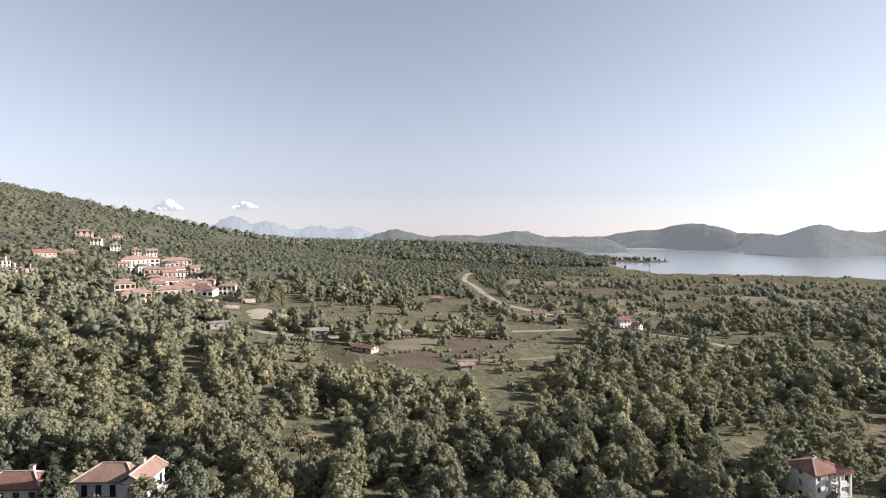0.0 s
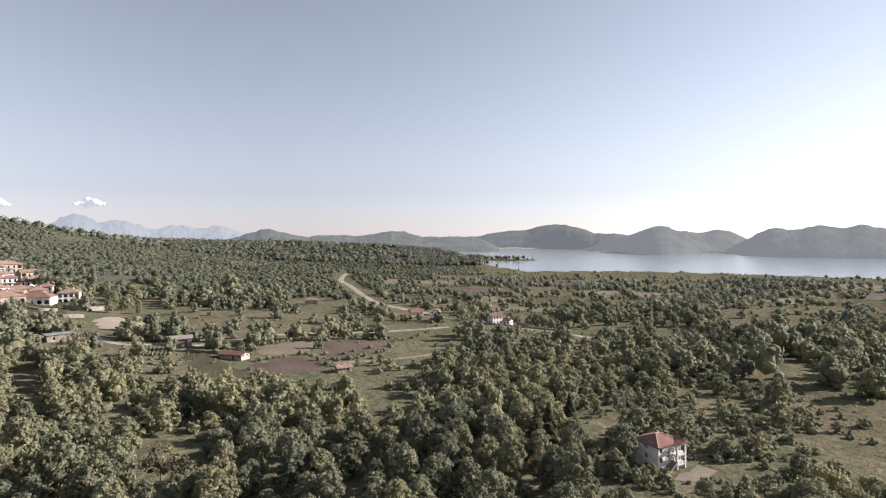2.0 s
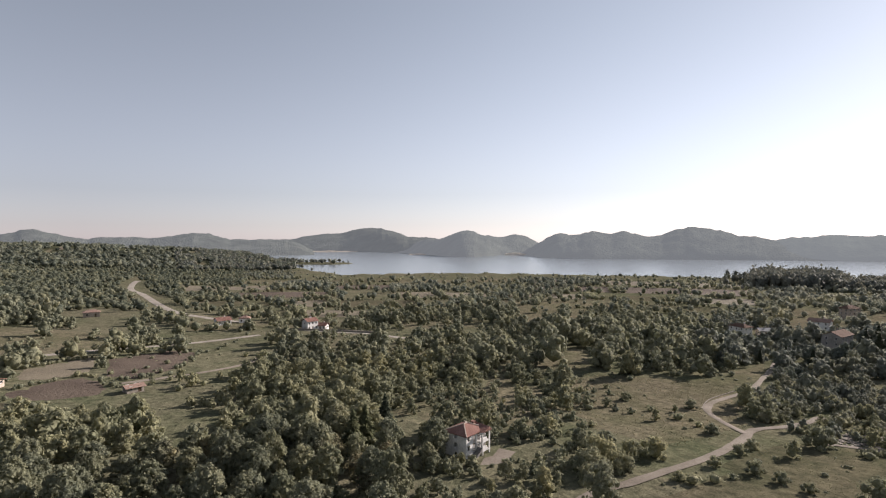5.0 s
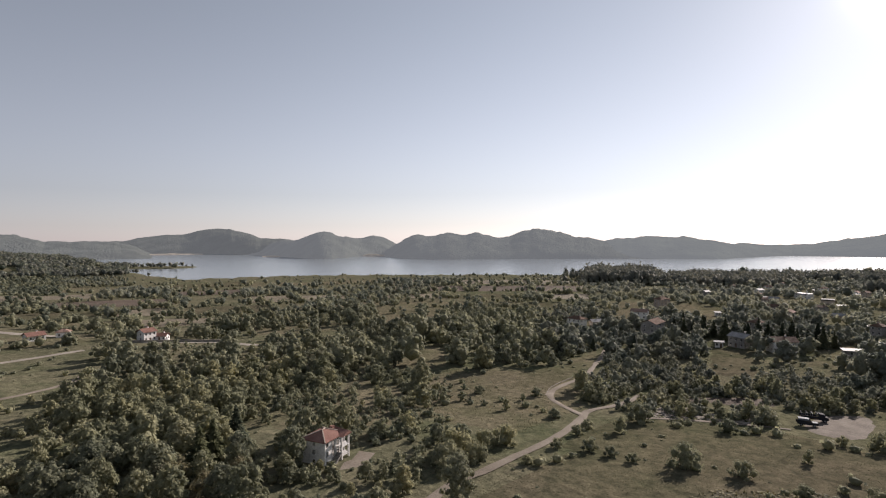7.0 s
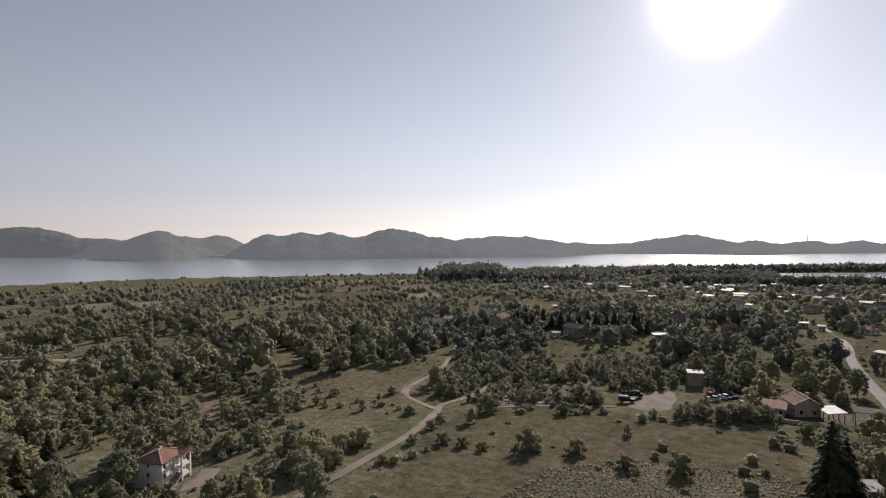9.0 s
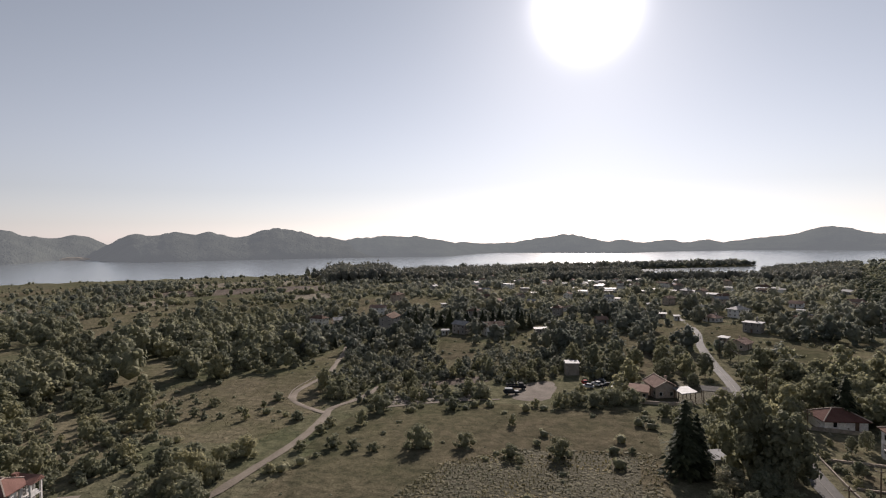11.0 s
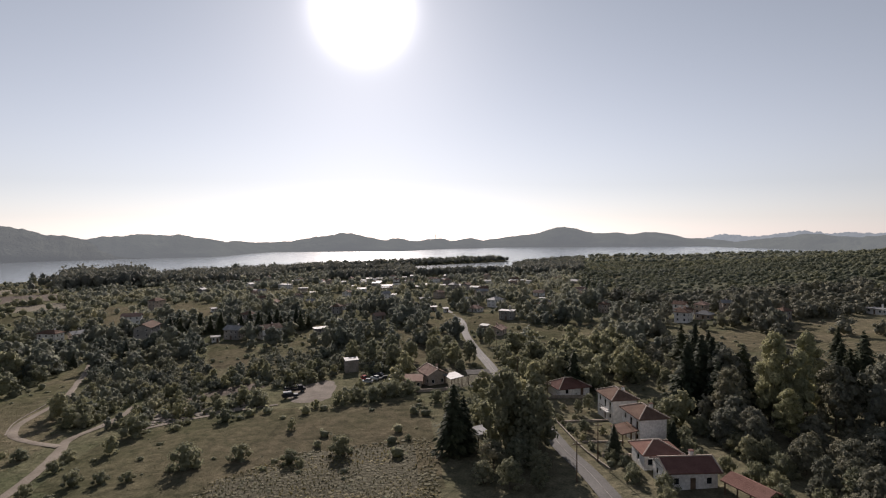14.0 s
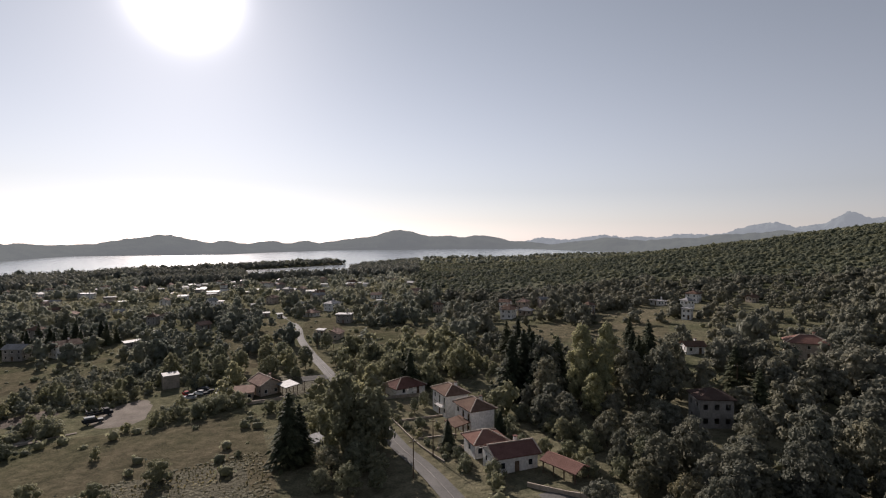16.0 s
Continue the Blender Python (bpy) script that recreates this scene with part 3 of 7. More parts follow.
# meadows and gaps among the trees
MEADOWS = [
    ([(218, 64), (228, 49), (250, 54), (294, 66), (290, 84), (238, 70)], LAWN, "green gap behind the parking lot", 0.03),
    ([(173, 62), (181, 65), (201, 38), (190, 35)], SOIL, "bare brown earth terrace above the path", 0.0),
    ([(198, -10), (208, -20), (227, -22), (310, -28), (305, -18), (217, -11)], HAY, "dry grass lane behind the farm", 0.4),
    ([(260, 39), (270, 21), (298, 23), (332, 28), (325, 44), (286, 43)], HAY, "dry grass before the tin sheds", 0.05),
    ([(360, 128), (371, 103), (507, 139), (497, 171), (396, 141)], HAY, "pale meadow in the town", 0.06),
    ([(367, 169), (373, 155), (491, 204), (489, 223), (403, 186)], HAY, "pale meadow at the edge of the town", 0.06),
    ([(216, -78), (237, -86), (279, -101), (291, -80), (253, -67), (231, -62)], LAWN, "green pasture beside the road", 0.03),
    ([(263, -67), (303, -78), (333, -86), (354, -65), (302, -53), (274, -48)], LAWN, "garden meadow behind the road", 0.05),
    ([(276, -47), (325, -55), (357, -60), (369, -38), (319, -32), (290, -29)], HAY, "dry meadow in the town", 0.05),
    ([(149, -149), (150, -165), (164, -181), (211, -233), (226, -224), (226, -196), (193, -162), (176, -148)], HAY, "wide tan pasture under the wood", 0.02),
    ([(201, -91), (220, -100), (259, -116), (282, -102), (258, -93), (211, -76)], HAY, "tan pasture behind the gardens", 0.04),
    ([(177, -146), (194, -160), (216, -166), (223, -145), (206, -132), (189, -121), (177, -132)], HAY, "narrow dry meadow between woods", 0.03),
    ([(69, -53), (77, -62), (84, -68), (94, -74), (96, -70), (76, -55), (70, -51)], GRASS, "rough grass behind the carport", 0.05),
    ([(111, -108), (135, -132), (138, -129), (124, -115), (113, -105)], HAY, "dry gap between dark trees", 0.0),
    ([(87, -121), (95, -134), (104, -146), (109, -143), (103, -128), (94, -117)], HAY, "sunlit gap behind the bare house", 0.0),
    ([(58, -93), (61, -104), (67, -114), (72, -122), (72, -106), (66, -96), (60, -88)], GRASS, "bare ground beside the concrete house", 0.03),
    ([(97, 131), (101, 123), (126, 149), (138, 163), (138, 175), (128, 169), (106, 143)], HAY, "dry slope with scattered scrub", 0.2),
    ([(56, 114), (59, 105), (66, 108), (70, 118), (76, 131), (65, 133), (58, 121)], GRASS, "small grassy gap behind the white house", 0.08),
    ([(64, 67), (67, 64), (74, 70), (82, 79), (80, 83)], GRASS, "grass before the white house", 0.0),
    ([(234, 280), (256, 268), (307, 278), (338, 306), (385, 349), (365, 366), (321, 381), (258, 308)], HAY, "tan meadow between belts of trees", 0.06),
    ([(137, 155), (159, 145), (175, 159), (192, 174), (195, 189), (167, 186), (150, 169)], HAY, "dry slope above the track", 0.08),
    ([(-72, 190), (-62, 182), (-54, 192), (-56, 210), (-66, 230), (-76, 216)], HAY, "dry meadow below the village", 0.1),
    ([(-39, 123), (-36, 112), (-33, 104), (-29, 104), (-23, 108), (-25, 119), (-28, 131)], GRASS, "grassy gap in the oak wood", 0.05),
    ([(-85, 356), (-78, 321), (-71, 291), (-49, 286), (-51, 329), (-57, 362)], HAY, "meadow behind the farm road", 0.06),
    ([(-409, 965), (-345, 806), (-313, 733), (-347, 949), (-381, 1044)], HAY, "pale pasture high on the hillside", 0.1),
    ([(-442, 809), (-358, 653), (-325, 594), (-330, 644), (-363, 708), (-442, 853)], GRASS, "green pasture on the hillside", 0.1)]
for poly, mat, label, trees in MEADOWS:
    field("field", poly, mat, label, trees=trees, lift=0.22)

HEDGES = []


def patchwork():
    """Small fields and fallow strips of the plain, parted by hedges."""
    rng = np.random.default_rng(77)
    kinds = ((PALE, "pale fallow strip between hedges"), (HAY, "dry meadow strip between hedges"), (SOIL, "brown tilled strip between hedges"), (LAWN, "green meadow strip between hedges"), (HAY, "dry meadow strip between hedges"))
    for ring in range(7):
        r0 = 330 * 1.19 ** ring
        deep = r0 * 0.12
        az = 6 + 5 * (ring % 2)
        while az < 60:
            wide = rng.uniform(5, 10)
            if rng.random() < 0.85 and not (az + wide > 44 and r0 < 420) and r0 + deep < 1010:
                quad = []
                for a, r in ((az + 0.6, r0), (az + 0.6 + rng.uniform(-1, 1), r0 + deep), (az + wide, r0 + deep * rng.uniform(0.9, 1.15)), (az + wide + rng.uniform(-1, 1), r0 + deep * rng.uniform(-0.1, 0.1))):
                    quad.append((r * math.sin(radians(a)), r * math.cos(radians(a))))
                mat, label = kinds[rng.integers(0, len(kinds))]
                field("field", quad, mat, label, trees=0.05)
                HEDGES.append(quad)
            az += wide


patchwork()


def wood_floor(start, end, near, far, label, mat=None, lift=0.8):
    """Undergrowth or the lower canopy of closed woods, as a sheet added to fill the gaps between trees."""
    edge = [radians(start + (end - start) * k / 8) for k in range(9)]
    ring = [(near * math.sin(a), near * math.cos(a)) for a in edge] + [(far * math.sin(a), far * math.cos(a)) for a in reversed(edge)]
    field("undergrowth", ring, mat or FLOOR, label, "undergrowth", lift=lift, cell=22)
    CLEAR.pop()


far_rng = random.Random(8)
for k in range(16):
    a, r = far_rng.uniform(-6, 15), far_rng.uniform(720, 1900)
    wide, deep = far_rng.uniform(1.0, 2.6), r * far_rng.uniform(0.05, 0.1)
    quad = [(q * math.sin(radians(b)), q * math.cos(radians(b))) for b, q in ((a, r), (a + 0.4, r + deep), (a + wide, r + deep * 0.9), (a + wide - 0.3, r + deep * 0.1))]
    field("field", quad, (PALE, HAY, HAY, SOIL)[k % 4], ("pale clearing in the northern woods", "dry meadow in the northern woods", "dry meadow in the northern woods", "tilled clearing in the northern woods")[k % 4], trees=0.04, lift=1.2, cell=20)
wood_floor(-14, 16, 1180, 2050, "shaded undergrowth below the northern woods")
# leaf-coloured sheet added to lighten the dark gaps between the crowns
wood_floor(-46, -6, 520, 1400, "leaf-coloured lower canopy sheet of the hillside wood", LEAF_HILL, 2.0)
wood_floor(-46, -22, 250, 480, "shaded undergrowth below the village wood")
# the same added filler, lightening the gaps of the southern wood
wood_floor(116, 160, 440, 1300, "leaf-coloured lower canopy sheet of the southern wood", LEAF_SOUTH, 0.9)
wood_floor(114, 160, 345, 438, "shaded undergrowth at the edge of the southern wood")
strip("road_marking", [(237, -45), (196, -43), (167, -41), (145, -42), (125, -41), (108, -40), (94, -40), (70, -38)], 0.1, GREY, "thin worn white centre line on the road", "road marking", lift=0.29, spare=0)
strip("road", [(148, 60), (154, 52), (160, 40), (163, 33), (164, 28)], 1.8, GRAVEL, "worn earth path along the bank", ragged=0.6, spare=0.4, lift=0.22)
strip("road", [(-100, 262), (-79, 240), (-68, 242), (-52, 243), (-38, 254), (-26, 268), (-10, 275), (5, 281), (40, 292), (72, 300)], 4.0, ROAD, "pale unpaved farm road between hedges", ragged=0.4)
strip("road", [(43, 853), (27, 697), (34, 613), (39, 519), (44, 425), (57, 382), (74, 352)], 6.5, ROAD, "pale road running to the northern woods", ragged=0.3, spare=9)
strip("road", [(100, 306), (116, 290), (128, 278), (136, 252)], 5, ROAD, "pale country road behind the trees", ragged=0.3)
strip("road", [(5, 209), (29, 216), (50, 230), (58, 243), (72, 256)], 2.6, GRAVEL, "narrow sandy field track", ragged=0.5)
strip("road", [(60, 62), (72, 67), (87, 67), (102, 67), (117, 68), (134, 72), (144, 75), (158, 72), (175, 72)], 2.3, GRAVEL, "dirt track through the pasture", ragged=0.5, spare=0.8, lift=0.24)
strip("road", [(138, 74), (143, 82), (151, 92), (163, 97), (185, 98), (202, 103), (228, 112), (255, 123)], 2.1, GRAVEL, "dirt track bending towards the town", ragged=0.5, spare=0.8, lift=0.26)
strip("road", [(380, -52), (340, -53), (300, -51), (270, -47), (237, -45), (196, -43), (167, -41), (145, -42), (125, -41), (108, -40), (94, -40), (70, -38)], 3.7, ASPHALT, "straight worn asphalt village road", lift=0.22, spare=1.0)


# ---- trees ----
def ball(sub, radius=1.0):
    """Vertices and triangles of a ball."""
    bm = bmesh.new()
    bmesh.ops.create_icosphere(bm, subdivisions=sub, radius=radius)
    v, t = np.array([p.co for p in bm.verts]), np.array([[p.index for p in f.verts] for f in bm.faces])
    bm.free()
    return v, t


def leaf_cards(at, face, size, rng):
    """Small bent leaf sprays at given places, each facing its own way."""
    face = face / np.linalg.norm(face, axis=1)[:, None]
    u = np.cross(face, rng.normal(size=face.shape))
    u /= np.linalg.norm(u, axis=1)[:, None]
    w = np.cross(face, u)
    s = (size * rng.uniform(0.55, 1.25, len(at)))[:, None]
    quad = np.stack([at - u * s * 0.5, at + w * s * 0.34 + u * s * 0.05 + face * s * 0.1, at + u * s * 0.55, at - w * s * 0.36 + face * s * 0.12], 1)
    k = np.arange(len(at))[:, None] * 4
    return quad.reshape(-1, 3), np.concatenate([k + [0, 1, 2], k + [0, 2, 3]])


def leaf_crown(seed, lobes, leaves, size, wide=4.4, base=1.6, top=9.5, core=1, heart=0.74, clump=(0.25, 0.4)):
    """Vertices and triangles of a crown: many rounded clumps of leaves on an uneven dome, over dense hearts."""
    rng = np.random.default_rng(seed)
    mid, high = base + (top - base) * 0.45, top - base
    centre, radius = [(0, 0, mid)], [wide * 0.62]
    for k in range(lobes):
        a, u = k * 2.4 + rng.uniform(-0.45, 0.45), ((k + 0.5) / lobes) ** 0.9
        r = wide * rng.uniform(*clump)
        girth = math.sqrt(max(0.0, 1 - ((u - 0.36) / 0.66) ** 2)) if u > 0.36 else 0.74 + 0.26 * u / 0.36
        reach = max(0.0, wide * girth * rng.uniform(0.86, 1.1) - r * 0.8)
        centre.append((reach * math.cos(a), reach * math.sin(a), base + r * 0.5 + (high - r * 1.4) * u))
        radius.append(r)
    centre, radius = np.array(centre), np.array(radius)
    stretch = np.ones((len(radius), 3))
    stretch[0, 2] = high * 0.42 / (wide * 0.62)

    def buried(p, own):
        """Whether a place lies deep inside another clump."""
        d = np.linalg.norm((p[:, None] - centre[None]) / stretch[None], axis=2) / radius[None]
        d[np.arange(len(p)), own] = 9
        return d.min(1) < 0.84

    share = rng.choice(len(radius), leaves * 3, p=radius ** 2 / (radius ** 2).sum())
    d = rng.normal(size=(leaves * 3, 3))
    d[:, 2] = np.abs(d[:, 2]) * 0.95 - 0.45 * rng.random(leaves * 3)
    d /= np.linalg.norm(d, axis=1)[:, None]
    at = centre[share] + d * stretch[share] * (radius[share] * rng.uniform(0.84, 1.12, leaves * 3))[:, None]
    free = np.where(~buried(at, share))[0][:leaves]
    at, d = at[free], d[free]
    bulk = at - np.array([0, 0, mid])
    face = 0.6 * d + 0.5 * bulk / (np.linalg.norm(bulk, axis=1)[:, None] + 0.01) + rng.normal(scale=0.5, size=d.shape) + np.array([0, 0, 0.25])
    verts, tris = leaf_cards(at, face, size, rng)
    v0, t0 = ball(core)
    for k, (c, r) in enumerate(zip(centre, radius)):
        v = v0 * (r * heart * (1 + 0.16 * rng.uniform(-1, 1, (len(v0), 1)))) * stretch[k] + c
        hid = buried(v, np.full(len(v), k)) | (v[:, 2] < base - 0.6 * wide)
        t = t0[~hid[t0].all(1)]
        used = np.unique(t)
        if not used.size:
            continue
        again = np.full(len(v), -1)
        again[used] = np.arange(used.size)
        tris = np.concatenate([tris, again[t] + len(verts)])
        verts = np.concatenate([verts, v[used]])
    return verts, tris


def dome_crown(seed, wide, high, sub, leaves, size):
    """A far crown: one lumpy dome down to the ground with ragged sprays on it."""
    rng = np.random.default_rng(seed)
    n, t = ball(sub)
    knobs = rng.normal(size=(9, 3))
    knobs[:, 2] = np.abs(knobs[:, 2])
    knobs /= np.linalg.norm(knobs, axis=1)[:, None]
    swell = lambda d: 0.82 + 0.34 * np.max(np.clip(d @ knobs.T, 0, 1) ** 7, axis=1)
    shape = np.array([wide, wide * rng.uniform(0.8, 1.0), high * 0.56])
    rise = np.array([0, 0, high * 0.42])
    v = n * (0.8 * swell(n) * (1 + 0.06 * rng.uniform(-1, 1, len(n))))[:, None] * shape + rise
    t = t[~(v[t][:, :, 2] < high * 0.02).all(1)]
    d = rng.normal(size=(leaves, 3))
    d[:, 2] = np.abs(d[:, 2]) * 0.9 - 0.1
    d /= np.linalg.norm(d, axis=1)[:, None]
    lv, lt = leaf_cards(d * (swell(d) * rng.uniform(0.86, 1.05, leaves))[:, None] * shape + rise, d + rng.normal(scale=0.6, size=d.shape) + np.array([0, 0, 0.2]), size, rng)
    return np.concatenate([v, lv]), np.concatenate([t, lt + len(v)])


def fir_crown(seed, tiers, leaves, high=14.0, wide=3.9):
    rng = np.random.default_rng(seed)
    u = rng.random(leaves) ** 0.75
    z = 0.8 + (high - 0.8) * (1 - u)
    z += 0.35 * np.sin(z * tiers)
    a = rng.uniform(0, 2 * np.pi, leaves)
    r = wide * (0.05 + 0.95 * u) * rng.uniform(0.45, 1.12, leaves) * (1 + 0.16 * np.sin(5 * a + z * 1.3 + seed) + 0.12 * np.sin(3 * a - z * 0.9)) * (1 + 0.22 * np.sin(z * 3.1 + a * 2))
    at = np.stack([r * np.cos(a), r * np.sin(a), z], 1)
    out = np.stack([np.cos(a), np.sin(a), -0.45 + 0 * a], 1)
    side = np.stack([-np.sin(a), np.cos(a), rng.normal(scale=0.25, size=leaves)], 1)
    s = (0.55 + 0.5 * u + rng.uniform(0, 0.25, leaves))[:, None]
    quad = np.stack([at - out * s * 0.6, at + side * s * 0.38, at + out * s * 0.75, at - side * s * 0.38], 1)
    verts, k = quad.reshape(-1, 3), np.arange(leaves)[:, None] * 4
    tris = np.concatenate([k + [0, 1, 2], k + [0, 2, 3]])
    n = 9
    ring = np.array([(wide * 0.45 * math.cos(t), wide * 0.45 * math.sin(t), 0.9) for t in np.linspace(0, 2 * np.pi, n, endpoint=False)] + [(0, 0, high * 0.96)])
    t = np.array([(i, (i + 1) % n, n) for i in range(n)])
    return np.concatenate([verts, ring]), np.concatenate([tris, t + len(verts)])


def trunk_mesh(seed, high, thick, limbs):
    """A tapered trunk with limbs."""
    rng = np.random.default_rng(seed)
    verts, faces = [], []

    def limb(a, b, ra, rb):
        a, b = Vector(a), Vector(b)
        q = (b - a).to_track_quat("Z", "Y")
        n = len(verts)
        for p, r in ((a, ra), (b, rb)):
            for k in range(6):
                verts.append(p + q @ Vector((r * math.cos(k * math.pi / 3), r * math.sin(k * math.pi / 3), 0)))
        faces.extend((n + k, n + (k + 1) % 6, n + 6 + (k + 1) % 6, n + 6 + k) for k in range(6))

    lean = rng.uniform(-0.3, 0.3, 2)
    fork = (lean[0], lean[1], high * 0.45)
    limb((0, 0, -0.6), fork, thick, thick * 0.7)
    limb(fork, (lean[0] * 1.5, lean[1] * 1.5, high * 0.9), thick * 0.7, thick * 0.15)
    for k in range(limbs):
        a = k * 2.4 + rng.uniform(-0.4, 0.4)
        s = 0.35 + 0.5 * k / limbs
        limb((lean[0] * s * 2, lean[1] * s * 2, high * s), (high * 0.3 * math.cos(a), high * 0.3 * math.sin(a), high * (s + 0.22)), thick * 0.4, thick * 0.08)
    return np.array([tuple(v) for v in verts]), np.array(faces)


def raw_mesh(name, verts, faces, mat):
    ob = link_mesh(name, verts, faces, mat, smooth=True)
    me = ob.data
    bpy.data.objects.remove(ob)
    return me


NEAR = [(raw_mesh("crown", *leaf_crown(40 + k, 24 + 3 * (k % 4), 1250, 0.58, wide=4.0 - 0.12 * (k % 5), base=0.6, top=9.4 + 0.35 * (k % 4), core=1, clump=(0.16, 0.33)), LEAF), raw_mesh("trunk", *trunk_mesh(k, 7.5, 0.2, 4), BARK)) for k in range(8)]
NEAR_DARK = [(raw_mesh("crown", *leaf_crown(50 + k, 28, 1250, 0.58, wide=4.0, base=0.4, top=10.5, core=1, clump=(0.16, 0.33)), LEAF_DARK), raw_mesh("trunk", *trunk_mesh(10 + k, 7.5, 0.2, 4), BARK)) for k in range(3)]
DRY = [(raw_mesh("crown", *leaf_crown(80 + k, 9, 800, 0.5, heart=0.6), DRY_LEAF), raw_mesh("trunk", *trunk_mesh(20 + k, 7.5, 0.2, 6), BARK)) for k in range(2)]
FIR = [(raw_mesh("crown", *fir_crown(60 + k, 6 + k, 1300), NEEDLE), raw_mesh("trunk", *trunk_mesh(30 + k, 12, 0.22, 0), BARK)) for k in range(3)]
TALL = [(raw_mesh("crown", *leaf_crown(70 + k, 30, 2600, 0.55, 4.0, 1.0, 17.0, core=2, clump=(0.22, 0.36)), POPLAR), raw_mesh("trunk", *trunk_mesh(50 + k, 14, 0.3, 6), BARK)) for k in range(2)]
BUSH = [(raw_mesh("crown", *leaf_crown(90 + k, 10, 620, 0.55, 4.2, -1.4, 6.0), LEAF), raw_mesh("trunk", *trunk_mesh(70 + k, 4.5, 0.12, 4), BARK)) for k in range(3)]


def plant(name, meshes, x, y, scale, turn, label, category, group="", tall=1.0):
    ob = thing(name, x, y, turn, label, category, group)
    ob.scale = (scale, scale, scale * tall)
    for child, me in zip(("crown", "trunk"), meshes):
        new(child, me).parent = ob
    return ob


BELT = [(200, 318), (263, 369), (335, 413), (491, 529), (649, 617)]   # closed trees across the plain


def tree_density(x, y):
    """How much of the plan the woods cover, from 0 to 1."""
    r, az = np.hypot(x, y), np.degrees(np.arctan2(x, y))
    clump = 0.65 * cell_noise(x, y, 42, 11) + 0.35 * cell_noise(x, y, 15, 12)
    open_land = np.clip((clump - 0.47) * 6, 0.07, 0.92)
    half_open = np.clip((clump - 0.31) * 6, 0.12, 0.96)
    open_land = np.where(r > 330, np.clip((clump - 0.46) * 9, 0.035, 0.95), open_land)
    d = np.full(x.shape, 0.92)
    d = np.where((az > -20) & (az < 62) & (r > 200 + 0.9 * np.clip(az, 0, 70)), open_land, d)
    d = np.where((az > 8) & (az < 62) & (r > 470), open_land * 0.9, d)
    d = np.where((az > 38) & (az < 56) & (r > 330) & (r < 620), half_open, d)
    d = np.where((az > 50) & (az < 62) & (r > 600), half_open * 0.8, d)
    d = np.where((az > -22) & (az < 9) & (r > 420 + 12 * np.abs(az + 6)), 0.95, d)
    d = np.where((az > -3) & (az < 22) & (r > 640), np.where(clump > 0.36, 0.95, 0.3), d)
    d = np.where((az > 36) & (az < 62) & (r > 150) & (r < 330), half_open + 0.3, d)
    d = np.where((az > 14) & (az < 37) & (r > 110) & (r < 285), 0.9, d)
    d = np.where((az > 56) & (az < 76) & (r > 215) & (r < 330), 0.85, d)
    d = np.where((az > 62) & (az <= 116) & (r > 165) & (r < 1500), half_open * 0.95, d)
    d = np.where((az > 66) & (az < 90) & (r > 168) & (r < 235), 0.85, d)
    d = np.where((az > 70) & (r > 820), 0.95, d)
    d = np.where((az > 116) & (r > 330), 0.95, d)
    d = np.where((az > 50) & (az < 101) & (r < 165), 0.04, d)
    d = np.where((az > -18) & (az < 13) & (r > 174) & (r < 205), 0.12, d)
    d = np.where((az > 112) & (r > 150) & (r < 330), half_open + 0.12, d)
    d = np.where((az > 37.5) & (az < 52) & (r > 98) & (r < 152), 0.42, d)
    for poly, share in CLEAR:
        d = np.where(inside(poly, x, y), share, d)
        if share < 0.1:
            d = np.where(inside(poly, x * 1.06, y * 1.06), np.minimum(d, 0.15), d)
    for line, half in LINES:
        far = (x > min(p[0] for p in line) - 20) & (x < max(p[0] for p in line) + 20)
        d = np.where(far & (to_line(line, x, y) < half + 1.5), 0, d)
    for hx, hy, hr in FREE:
        d = np.where(np.hypot(x - hx, y - hy) < hr, 0, d)
    grove = ((az > 62) & (az < 69.5) & (r > 780) & (r < 1020)) | ((az > 47) & (az < 60) & (r > 880) & (r < 960) & (clump > 0.5))
    d = np.where(grove, 1.0, d)
    d = np.where((az > 17) & (az < 62) & (r > 860) & ~grove, np.minimum(d, 0.1), d)
    belt = to_line(BELT, x, y) < 22 + 0.035 * r
    d = np.where(belt, np.maximum(d, 0.9 * (clump > 0.3)), d)
    d = np.where((az > 94.5) & (az < 105) & (r > 865) & (r < 1120), 0, d)
    return np.where(ground_z(x, y) < 1.2, 0, d)


def tree_size(x, y):
    """Taller and lower stretches of wood."""
    r, az = np.hypot(x, y), np.degrees(np.arctan2(x, y))
    s = np.where((az > 36) & (r > 215) & (r < 430), 1.12, 1.0)
    s = np.where((az < 36) & (r > 215) & (r < 430), 0.95, s)
    s = np.where((az < 9) & (r > 420), 1.5, s)
    s = np.where((az < -18) & (r > 215) & (r <= 420), 1.15, s)
    s = np.where((az > -18) & (az < 12) & (r > 152) & (r < 215), 0.72, s)
    s = np.where((az > 37.5) & (az < 52) & (r > 98) & (r < 155), 0.68, s)
    s = np.where((np.abs(az - 36) < 9) & (r > 80) & (r < 113), 0.55, s)
    s = np.where((az > 42) & (az < 66) & (r > 195) & (r < 330), 1.4, s)
    s = np.where((az > 64) & (az < 92) & (r > 155) & (r < 250), 0.56, s)
    s = np.where((az > 17) & (az < 62) & (r > 860), 0.6, s)
    s = np.where((az > 62) & (r > 760), 1.45, s)
    s = np.where((az > 106) & (r > 170) & (r <= 330), 1.25, s)
    s = np.where((az > 117) & (az < 137) & (r > 160) & (r < 232), 0.62, s)
    return np.where((az > 112) & (r > 330), 1.2, s)


